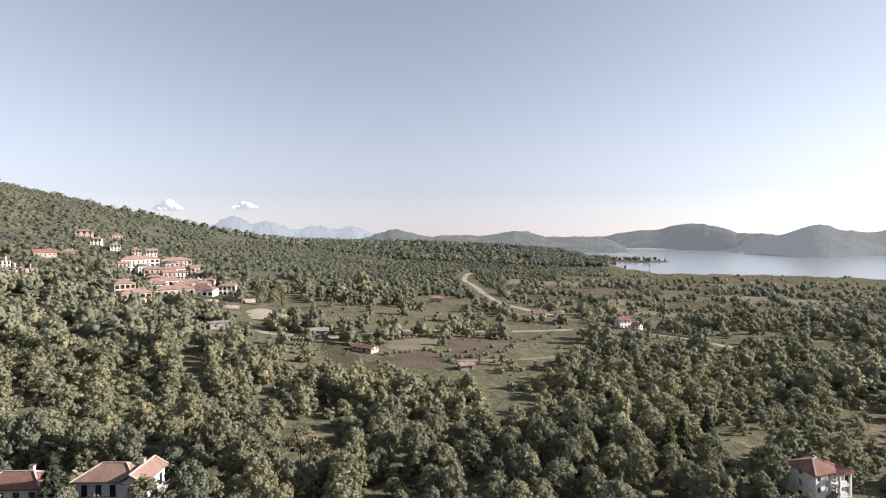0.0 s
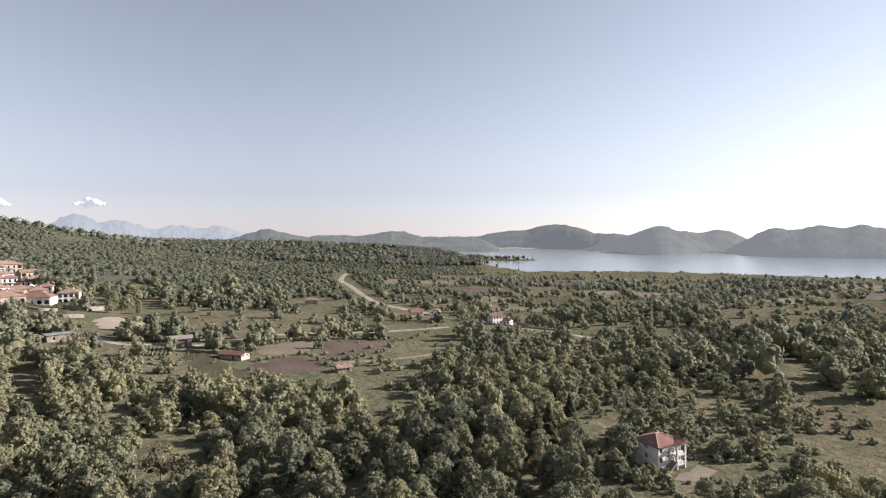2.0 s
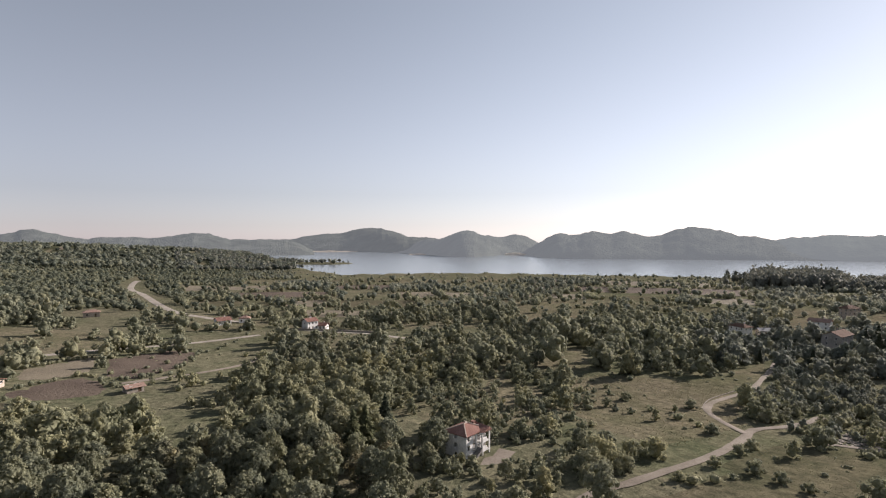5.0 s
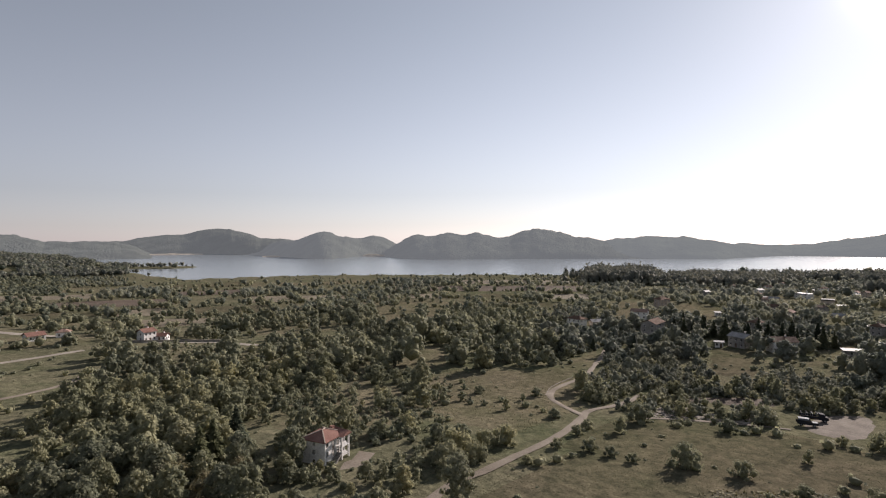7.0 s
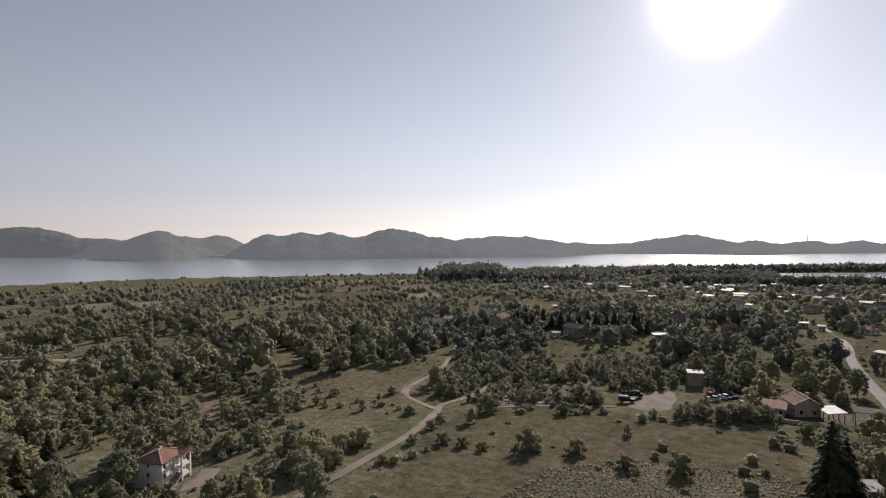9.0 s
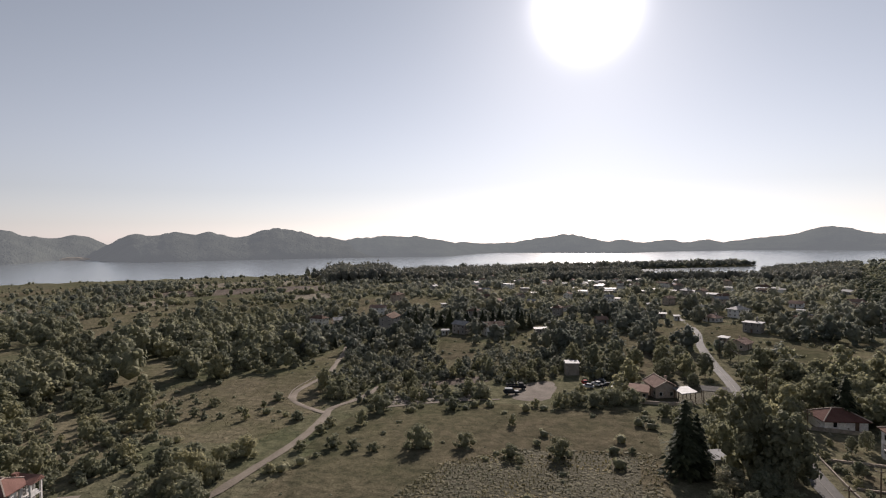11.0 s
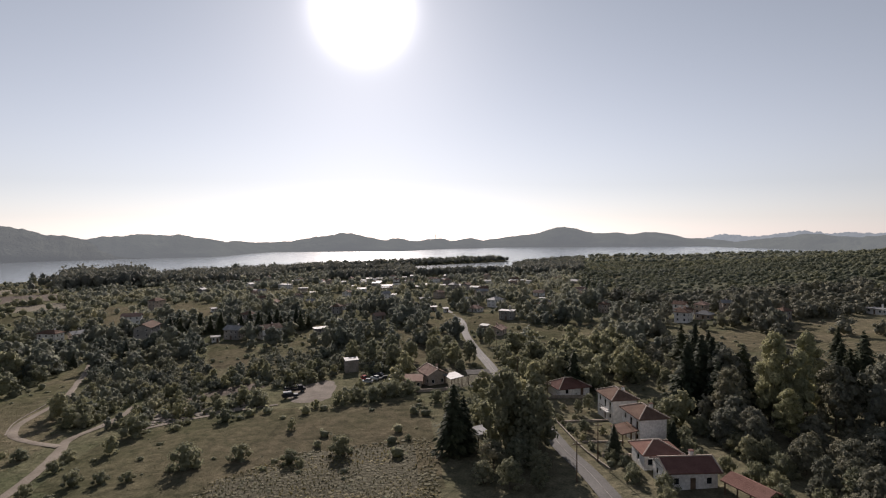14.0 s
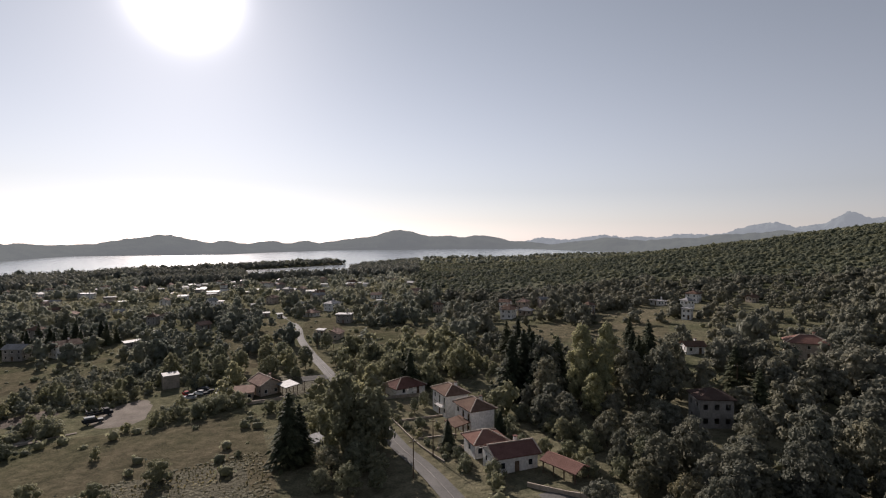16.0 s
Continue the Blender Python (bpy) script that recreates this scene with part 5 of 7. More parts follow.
def house(name, x, y, turn, w, d, storeys, label, category="house", group="", wall=None, roof="hip", tiles=None, rise=None, over=0.55, storey=2.85, front=3, side=2, back=2, balconies=(), chimney=True, glazed=True, caps=False, door=True, free=True, z=None, view=0.0, loggia=False):
    """A house whose front looks along its own -y. front, side, back: windows to a storey."""
    wall, tiles = wall or PLASTER, tiles or TILE
    ob = thing(name, x, y, turn, label, category, group, z)
    high = storeys * storey
    rise = rise if rise is not None else 0.21 * min(w, d) + 0.4
    t = 0.28
    sides = []
    for length, count, at in ((w, front, "front"), (w, back, "back"), (d, side, "left"), (d, side, "right")):
        holes = []
        for s in range(storeys):
            for k in range(count):
                u = length * (k + 0.5) / count
                if at == "front" and s == 0 and k == count // 2 and door:
                    holes.append((u, 0.05, 1.0, 2.1, "door"))
                elif at == "front" and any(bs == s and abs(u - length / 2 - bu) < bw / 2 for bs, bu, bw in balconies):
                    holes.append((u, s * storey + 0.1, 1.15, 2.15, "balcony_door"))
                elif at == "front" and loggia and s > 0:
                    holes.append((u, s * storey + 0.2, min(2.5, length / count * 0.74), 2.1, "loggia"))
                elif at == "front" and loggia:
                    holes.append((u, 0.05, min(2.3, length / count * 0.68), 2.3, "archway"))
                else:
                    holes.append((u, s * storey + 0.95, 1.05, 1.25, "window"))
        sides.append((length, holes, at))
    items = []
    levels = storeys_cut(high, [h for _, holes, _ in sides for h in holes])
    for length, holes, at in sides:
        solid = pierced(length, high, t, holes, levels) if at in ("front", "back") else pierced(length - 2 * t, high, 0.0, [(h[0] - t, *h[1:]) for h in holes], levels)
        for u0, u1, z0, z1 in solid:
            if at == "front":
                items.append((u0 - w / 2, u1 - w / 2, -d / 2, -d / 2 + t, z0, z1))
            elif at == "back":
                items.append((u0 - w / 2, u1 - w / 2, d / 2 - t, d / 2, z0, z1))
            elif at == "left":
                items.append((-w / 2, -w / 2 + t, u0 - d / 2 + t, u1 - d / 2 + t, z0, z1))
            else:
                items.append((w / 2 - t, w / 2, u0 - d / 2 + t, u1 - d / 2 + t, z0, z1))
        for u, sill, ww, hh, kind in holes:
            p = {"front": (u - w / 2, -d / 2 + 0.14, 0), "back": (u - w / 2, d / 2 - 0.14, 180), "left": (-w / 2 + 0.14, u - d / 2, -90), "right": (w / 2 - 0.14, u - d / 2, 90)}[at]
            if kind == "door":
                part("door", box(p[0] - 0.5, p[0] + 0.5, p[1] - 0.03, p[1] + 0.04, 0.05, 2.15), TIMBER, ob, "dark wooden door")
            elif kind == "archway":
                boxes("arch", [(p[0] + q * ww / 2 - 0.25, p[0] + q * ww / 2 + 0.25, -d / 2 - 0.06, -d / 2 + 0.1, 2.0, 2.35) for q in (-0.8, 0.8)], wall, ob)
            elif kind == "loggia":
                rails = [(p[0] - ww / 2, p[0] + ww / 2, p[1] - 0.05, p[1] + 0.01, sill + 0.85, sill + 0.93)] + [(p[0] - ww / 2 + q, p[0] - ww / 2 + q + 0.06, p[1] - 0.04, p[1], sill, sill + 0.86) for q in np.linspace(0.02, ww - 0.08, 6)]
                boxes("railing", rails, TIMBER, ob, "dark wooden loggia railing")
            elif glazed:
                window(ob, p[0], p[1], sill, ww, hh, p[2], name=kind)
    boxes("wall", items, wall, ob)
    for s in range(storeys):
        boxes("floor_slab", [(-w / 2 + t, w / 2 - t, -d / 2 + t, d / 2 - t, s * storey - 0.15, s * storey + 0.02)], GREY, ob)
    boxes("ceiling_slab", [(-w / 2 + 0.01, w / 2 - 0.01, -d / 2 + 0.01, d / 2 - 0.01, high, high + 0.12)], GREY, ob)
    v, f = roof_mesh(w, d, high + 0.121, rise, over, roof)
    top = link_mesh("roof", v, f, tiles, ob)
    if caps and roof in ("hip", "gable"):
        for i, j in (((8, 9), (4, 8), (7, 8), (5, 9), (6, 9)) if roof == "hip" else ((8, 9), (4, 8), (5, 9))):
            link_mesh("ridge_cap", *bar_mesh(Vector(v[i]) + Vector((0, 0, 0.03)), Vector(v[j]) + Vector((0, 0, 0.03)), 0.11), TILE_CAP, top, "pale mortared ridge tiles")
    if roof == "gable":
        a = (high + 0.12, d / 2 - 0.02)
        for sx in (-1, 1):
            x0, x1 = sorted((sx * (w / 2 - 0.02), sx * (w / 2 - t)))
            gv = [(xx, yy, zz) for xx in (x0, x1) for yy, zz in ((-a[1], a[0]), (a[1], a[0]), (0, a[0] + rise * a[1] / (d / 2 + over)))]
            link_mesh("gable", gv, [(0, 2, 1), (3, 4, 5), (0, 1, 4, 3), (1, 2, 5, 4), (2, 0, 3, 5)], wall, ob)
    for bs, bu, bw in balconies:
        zz = bs * storey
        slab = part("balcony", box(bu - bw / 2, bu + bw / 2, -d / 2 - 1.3, -d / 2 - 0.003, zz - 0.16, zz), wall, ob)
        rails = [(bu - bw / 2, bu + bw / 2, -d / 2 - 1.27, -d / 2 - 1.21, zz + 0.92, zz + 1.0)] + [(bu - bw / 2 + q, bu - bw / 2 + q + 0.05, -d / 2 - 1.26, -d / 2 - 1.22, zz, zz + 0.93) for q in np.linspace(0.02, bw - 0.07, max(3, int(bw / 0.45)))]
        boxes("railing", rails, TIMBER, slab, "dark balcony railing")
    if chimney:
        cx, cy = w * 0.18, d * 0.14
        stack = part("chimney", box(cx - 0.3, cx + 0.3, cy - 0.3, cy + 0.3, high, high + rise + 0.9), wall, ob)
        part("chimney_cap", box(cx - 0.4, cx + 0.4, cy - 0.4, cy + 0.4, high + rise + 0.9, high + rise + 1.05), tiles, stack)
    if free:
        keep_clear(x, y, max(w, d) * 0.55 + 2.5, view)
    return ob


def keep_clear(x, y, radius, yard=0.0):
    """Room free of trees round a house, with its yard on the downhill side."""
    FREE.append((x, y, radius))
    if yard:
        r = math.hypot(x, y)
        LINES.append(([(x, y), (x - x / r * yard, y - y / r * yard)], radius * 0.75))


def facing(x, y, more=0.0):
    return -math.degrees(math.atan2(x, y)) + more


TILE_CAP = blotchy("ridge_mortar", (0.42, 0.34, 0.28), (0.55, 0.46, 0.39), 1.0, 5.0)
FREE = [(-140, 330, 15), (-150, 318, 12), (-128, 322, 12), (-160, 322, 10), (-112, 296, 14), (-100, 288, 14), (-118, 284, 11), (-106, 272, 11), (-92, 262, 9), (-138, 318, 13), (-132, 304, 11)]


def white_house():
    """The three-storey shell with open balconies in the oak wood."""
    x, y, w, d, st, t = 67.4, 97.2, 6.9, 5.9, 1.95, 0.24
    ob = thing("house", x, y, facing(x, y, 52), "unfinished white three-storey house with red tiled roof", "house", z=float(ground_z(x, y)) - 0.95)
    high = 3 * st
    front = [(w * 0.64, s * st + 0.1, 0.9, 1.85) for s in range(3)] + [(w * 0.12, s * st + 0.75, 0.8, 1.0) for s in range(3)] + [(w * 0.42, s * st + 0.1, 0.8, 1.8) for s in range(3)]
    front += [(w * 0.86, s * st + 0.2, 1.7, 1.7) for s in (1, 2)] + [(w * 0.86, 0.9, 1.0, 1.1)]
    left = [(d * 0.5, s * st + 1.1, 0.7, 0.95) for s in (0, 1, 2)]
    right = [(d * 0.25, s * st + 0.2, 2.0, 1.7) for s in (1, 2)] + [(d * 0.7, s * st + 0.95, 1.1, 1.2) for s in range(3)]
    rear = [(w * k, s * st + 0.75, 1.0, 1.0) for s in range(3) for k in (0.25, 0.75)]
    levels = storeys_cut(high, front + left + right + rear)
    items = [(a - w / 2, b - w / 2, -d / 2, -d / 2 + t, p, q) for a, b, p, q in pierced(w, high, t, front, levels)]
    items += [(a - w / 2, b - w / 2, d / 2 - t, d / 2, p, q) for a, b, p, q in pierced(w, high, t, rear, levels)]
    items += [(-w / 2, -w / 2 + t, a - d / 2 + t, b - d / 2 + t, p, q) for a, b, p, q in pierced(d - 2 * t, high, 0.0, [(h[0] - t, *h[1:]) for h in left], levels)]
    items += [(w / 2 - t, w / 2, a - d / 2 + t, b - d / 2 + t, p, q) for a, b, p, q in pierced(d - 2 * t, high, 0.0, [(h[0] - t, *h[1:]) for h in right], levels)]
    boxes("partition", [(-w * 0.2, -w * 0.2 + 0.15, -d / 2 + t + 0.01, d / 2 - t - 0.01, 0.01, high - 0.01)], PLASTER, ob)
    boxes("wall", items, PLASTER, ob)
    for s in range(4):
        part("floor_slab", box(-w / 2 + t, w / 2 - t, -d / 2 + t, d / 2 - t, s * st - 0.16, s * st), GREY, ob)
    v, f = roof_mesh(w, d, high + 0.01, 1.3, 0.4, "hip")
    top = link_mesh("roof", v, f, TILE_RED, ob)
    for i, j in ((8, 9), (4, 8), (7, 8), (5, 9), (6, 9)):
        link_mesh("ridge_cap", *bar_mesh(Vector(v[i]), Vector(v[j]), 0.11), TILE_CAP, top, "pale mortared ridge tiles")
    # the porch wing under its own small gable
    gv = [(0.6, -d / 2 - 1.5, high + 0.12), (w / 2 + 0.5, -d / 2 - 1.5, high + 0.12), (w / 2 + 0.5, 0, high + 0.13), (0.6, 0, high + 0.13), (0.6 + 2.4, -d / 2 - 1.5, high + 0.95), (0.6 + 2.4, 0, high + 1.3)]
    link_mesh("porch_roof", gv, [(0, 1, 4), (1, 2, 5, 4), (3, 0, 4, 5), (2, 3, 5), (3, 2, 1, 0)], TILE_RED, ob)
    for s in (1, 2):
        slab = part("balcony", box(0.6, w / 2 - 0.02, -d / 2 - 1.3, -d / 2 - 0.003, s * st - 0.16, s * st), PLASTER, ob)
        part("parapet", box(0.6, 2.2, -d / 2 - 1.3, -d / 2 - 1.18, s * st, s * st + 0.85), PLASTER, slab)
    part("pillar", box(w / 2 - 0.34, w / 2 - 0.02, -d / 2 - 1.28, -d / 2 - 0.96, -0.8, high + 0.12), PLASTER, ob)
    part("pillar", box(0.6, 0.92, -d / 2 - 1.28, -d / 2 - 0.96, -0.8, high + 0.12), PLASTER, ob)
    steps = [(-w / 2 + 0.3 + k * 0.28, -w / 2 + 0.58 + k * 0.28, -d / 2 - 1.3, -d / 2 - 0.004, k * 0.19 - 0.25, (k + 1) * 0.19) for k in range(14)]
    boxes("staircase", steps, GREY, ob, "bare concrete outside stairs")
    stack = part("chimney", box(1.8, 2.5, -0.9, -0.2, high + 0.6, high + 1.5), TILE_RED, ob, "stub of a brick chimney")
    part("chimney_cap", box(1.7, 2.6, -1.0, -0.1, high + 1.5, high + 1.6), TILE_RED, stack)
    FREE.append((x, y, 6.8))
    LINES.append(([(x, y), (80, 88)], 5.0))
    LINES.append(([(x, y), (68, 91)], 3.0))


white_house()

# the two houses at the foot of the hill
house("house", -53.1, 85.9, 0, 9.0, 5.0, 2, "long two-storey house with a faded clay-tile roof", caps=True, front=4, side=2, balconies=((1, -1.2, 5.6),), rise=1.75, storey=2.6, chimney=False, z=float(ground_z(-53.1, 85.9)) - 0.75, view=5)
house("house", -48.4, 85.5, 90, 6.6, 3.7, 2, "white gabled wing of a long house", roof="gable", caps=True, front=3, side=1, balconies=((1, 1.4, 2.4),), rise=1.35, storey=2.68, over=0.4, z=float(ground_z(-53.1, 85.9)) - 0.75, view=5)
house("house", -66.5, 83.3, 2, 9.4, 4.6, 2, "white two-storey house with a bright red roof", caps=True, front=4, tiles=TILE_RED, rise=1.6, balconies=((1, 0.0, 8.0),), storey=2.55, z=float(ground_z(-66.5, 83.3)) - 0.9, view=5)

# the garden houses by the village road
house("house", 126.5, -60.3, 180, 8.5, 6.2, 2, "white two-storey garden house with dark tiled hip roof", group="twin houses in the garden", tiles=TILE_OLD, caps=True, side=0, front=3, balconies=((1, 1.5, 4.0),), rise=1.7, view=12, storey=2.75)
house("house", 111.2, -59.3, 180, 8.2, 6.0, 2, "white two-storey garden house with dark tiled hip roof", group="twin houses in the garden", tiles=TILE_OLD, caps=True, side=0, front=3, balconies=((1, 1.5, 4.0),), rise=1.7, view=14, storey=2.75)
house("house", 97.0, -54.2, -95, 7.0, 6.0, 1, "low garden house with a reddish clay roof", tiles=TILE_RED, caps=True, side=1, storey=2.8, rise=1.6, view=8, chimney=False)
house("house", 87.6, -54.4, -95, 8.6, 6.0, 1, "single-storey house with a dark red roof", roof="gable", tiles=TILE_MAROON, caps=True, storey=2.9, rise=1.5, view=10)
house("barn", 150.0, -56.5, -80, 9.6, 7.2, 1, "low white barn with a broad maroon hipped roof", "barn", roof="hip", tiles=TILE_MAROON, caps=True, side=0, front=2, storey=2.2, rise=2.1, chimney=False, view=8)
house("house", 85.0, -106.0, -119, 7.2, 6.8, 2, "unfinished bare concrete house with open window holes", wall=GREY, tiles=TILE_DARK, glazed=False, door=False, storey=3.1, chimney=False, view=24, rise=1.7)
house("house", 110.0, -182.0, -139, 12.0, 8.0, 2, "pinkish house with a broad red hipped roof", wall=CREAM, tiles=TILE_RED, caps=True, rise=2.2, view=26, storey=2.6)
house("house", 175.0, -19.5, facing(175, -19.5, -65), 8.0, 6.4, 1, "farmhouse with a brown gabled roof", roof="gable", tiles=TILE, caps=True, storey=3.3, rise=2.0, view=12, wall=CREAM)
house("house", 171.0, -13.0, facing(171, -13, -5), 5.0, 5.0, 1, "low annexe of the farmhouse with a flat tiled roof", roof="shed", tiles=TILE, storey=2.5, rise=0.7, chimney=False, view=10, wall=CREAM)
house("shed", 206.0, 8.0, facing(206, 8, 12), 4.9, 3.2, 1, "tall windowless shed with a sheet metal roof", "shed", wall=STONE, roof="shed", tiles=METAL, storey=4.3, front=0, side=0, back=0, rise=0.5, chimney=False, door=False, view=30, over=0.2)


def open_shelter(name, x, y, turn, w, d, high, mat, label, category, rise=0.5, posts=3):
    ob = thing(name, x, y, turn, label, category)
    v, f = roof_mesh(w, d, high, rise, 0.3, "shed" if rise < 1 else "gable")
    link_mesh("roof", v, f, mat, ob)
    for k in range(posts):
        px = -w / 2 + 0.2 + (w - 0.4) * k / (posts - 1)
        for py, up in ((-d / 2 + 0.2, 0.02), (d / 2 - 0.2, rise * 0.9 if rise < 1 else 0.02)):
            part("post", box(px - 0.09, px + 0.09, py - 0.09, py + 0.09, -0.6, high + up), TIMBER, ob)
    keep_clear(x, y, w * 0.6, 8)
    return ob


open_shelter("carport", 78.5, -60.5, 14, 7.5, 4.2, 2.0, TILE_RED, "open carport with a red tiled roof", "carport", 1.05, 4)
open_shelter("porch", 110.0, -54.2, 180, 5.0, 3.4, 2.6, TILE_OLD, "tiled porch on timber posts before the garden house", "porch", 0.7)
open_shelter("canopy", 168.5, -33.5, -92, 7.0, 4.0, 3.4, FELT, "flat grey felted canopy on posts beside the road", "canopy", 0.25, 2)
open_shelter("lean_to", 169.5, -25.5, facing(170, -25, -65), 6.0, 4.0, 2.6, METAL, "pale tin lean-to before the farmhouse", "lean-to", 0.5, 3)
open_shelter("shelter", 118.0, -24.5, facing(118, -24.5, 35), 4.6, 3.0, 2.2, METAL, "shiny tin roof under the trees", "shelter", 0.6, 2)

# hill village
VILLAGE = [
    (-235, 415, 27, 10, 3, "hip"), (-221, 444, 23, 10, 3, "hip"), (-212, 394, 14, 8, 2, "hip"), (-207, 411, 17, 8, 2, "hip"),
    (-205, 446, 10, 8, 2, "gable"), (-187, 419, 12, 8, 2, "hip"), (-191, 367, 22, 8, 1, "hip"), (-180, 378, 15, 8, 1, "hip")]
TERRACES = [
    (-225, 402, 8, 6, 2, "hip"), (-200, 392, 9, 6, 2, "gable"), (-196, 404, 8, 6, 2, "hip"), (-203, 378, 9, 6, 1, "hip"), (-184, 398, 9, 6, 2, "hip"),
    (-176, 362, 10, 6, 1, "gable"), (-186, 352, 9, 6, 1, "hip"), (-168, 386, 8, 6, 2, "hip"), (-214, 422, 10, 7, 3, "hip"), (-240, 404, 8, 6, 2, "gable"), (-163, 365, 9, 6, 2, "hip")]
UPPER = [
    (-277, 485, 7.5, 7, 3, "hip"), (-270, 498, 9, 8, 3, "gable"), (-356, 535, 15, 9, 3, "hip"), (-326, 507, 9, 8, 3, "hip"),
    (-348, 574, 10, 8, 2, "hip"), (-301, 494, 8, 8, 3, "hip"), (-303, 437, 11, 8, 1, "hip"), (-267, 333, 9, 7, 1, "flat"), (-253, 328, 8, 7, 2, "flat"), (-275, 337, 6, 6, 2, "flat")]
for k, (x, y, w, d, s, kind) in enumerate(VILLAGE):
    house("house", x, y, facing(x, y, 20 - 5 * (k % 3)), w, d, s, "terraced hill-village house with clay roof and arcades", group="hotel terraces on the hill", wall=CREAM if k % 3 else PLASTER, tiles=TILE, roof=kind, front=max(3, int(w / 3.1)), loggia=True, side=2, balconies=tuple((q, 0.0, w * 0.6) for q in range(1, s)), view=14, over=0.7, storey=2.9)
for k, (x, y, w, d, s, kind) in enumerate(TERRACES):
    house("house", x, y, facing(x, y, 25 - 12 * (k % 4)), w, d, s, "small pinkish terrace house with a clay roof", group="hotel terraces on the hill", wall=CREAM if k % 2 else PLASTER, loggia=True, tiles=TILE_OLD if k % 4 == 0 else TILE, roof=kind, front=3, side=2, view=12, over=0.6, storey=2.8, balconies=((1, 0.0, w * 0.7),) if s > 1 else ())
for k, (x, y, w, d, s, kind) in enumerate(UPPER):
    house("house", x, y, facing(x, y, 14 - 8 * (k % 4)), w, d, s, "pale house on the wooded hillside", group="houses on the hillside", wall=PLASTER if k % 2 else CREAM, tiles=TILE, roof=kind, front=3, loggia=s > 1 and w > 7, balconies=((1, 0.0, w * 0.7),) if s > 1 else (), view=8, storey=2.5)
house("house", -169, 337, facing(-169, 337, 12), 22, 10, 1, "long low hall with a clay-tile roof", wall=CREAM, tiles=TILE, front=6, storey=3.4, loggia=True, view=10, rise=2.2)
house("house", -157, 350, facing(-157, 350, -20), 17, 11, 1, "hall with a broad red roof and white gable", tiles=TILE_RED, roof="hip", front=5, storey=3.6, view=10, rise=3.0, loggia=True)
house("house", -149, 372, facing(-149, 372, -8), 11, 9, 2, "white flat-fronted house at the end of the village", tiles=TILE, front=4, loggia=True, view=14)
house("house", -168, 292, facing(-168, 292, 18), 15, 8, 2, "two-storey apartment house with rows of loggias", tiles=TILE, wall=CREAM, front=5, loggia=True, door=False, view=42, storey=2.9)
house("house", -181, 303, facing(-181, 303, 22), 11, 8, 3, "three-storey apartment house with rows of loggias", tiles=TILE, wall=CREAM, front=4, loggia=True, door=False, view=14, storey=2.9)
house("house", -190, 316, facing(-190, 316, 25), 8, 8, 3, "bare concrete house behind the apartments", wall=GREY, roof="flat", tiles=GREY, chimney=False, view=4)
house("house", -300, 405, facing(-300, 405, 10), 14, 8, 1, "long pale house with a bright red roof", wall=CREAM, tiles=TILE_RED, roof="gable", rise=2.6, front=5, view=25)
house("hut", -100, 240, facing(-100, 240, 10), 9, 5, 1, "small stone hut in the bushes", "hut", wall=STONE, roof="flat", tiles=METAL, front=2, chimney=False, view=14)
house("hut", -155, 200, facing(-155, 200, 10), 4, 3.4, 1, "little hut with an orange roof", "hut", tiles=TILE_RED, front=1, side=1, back=1, chimney=False, view=6)

# farms of the plain
house("barn", -32, 219, facing(-32, 219, -38), 9.6, 5, 1, "long pale barn with a red roof beside the fields", "barn", wall=CREAM, tiles=TILE_RED, roof="gable", front=4, storey=1.7, rise=0.9, chimney=False, view=16)
house("hut", -57, 243, facing(-57, 243, 0), 9, 5, 1, "low grey field hut", "hut", wall=STONE, tiles=GREY, roof="shed", front=2, rise=0.6, chimney=False, view=10)
house("house", 61, 344, facing(61, 344, 20), 8, 6.5, 1, "farmhouse with a red roof by the pale road", tiles=TILE_RED, roof="gable", storey=2.6, view=12)
house("shed", 75, 350, facing(75, 350, -10), 6, 5, 1, "small white farm shed", "shed", tiles=TILE, front=2, chimney=False, view=14)
house("house", 103, 309, facing(103, 309, 35), 7, 6, 2, "white farmhouse gable among trees", tiles=TILE_RED, roof="gable", side=1, view=3, storey=2.5)
house("house", 110, 308, facing(110, 308, -25), 6.5, 5, 1, "red-roofed wing of the white farmhouse", tiles=TILE_RED, roof="gable", view=2, storey=2.4)
house("shed", 8, 196, facing(8, 196, 20), 5, 3.6, 1, "small shed with an orange tiled roof", "shed", wall=STONE, tiles=TILE, roof="gable", storey=1.5, rise=0.7, front=2, chimney=False, view=3)
house("hut", -6, 412, facing(-6, 412, 0), 9, 5, 1, "pinkish field hut beside a hedge", "hut", wall=CREAM, tiles=TILE, front=2, chimney=False, view=20)

# the town by the lake
TOWN_NEAR = [
    (322, 176, 13, 8, 2, "hip"), (335, 169, 9, 7, 1, "gable"), (302, 118, 17, 10, 3, "gable"), (385, 160, 14, 8, 2, "gable"), (465, 174, 14, 9, 3, "hip"),
    (296, 72, 11, 8, 2, "gable"), (294, 54, 13, 9, 2, "gable"), (262, -62, 10, 8, 1, "gable"), (309, -79, 10, 8, 2, "flat"), (386, -90, 13, 9, 2, "hip"),
    (336, -111, 9, 8, 2, "hip"), (341, -4, 8, 7, 1, "gable"), (250, -154, 8, 8, 2, "hip"), (254, -168, 9, 7, 1, "hip"), (231, -193, 6, 6, 2, "hip")]
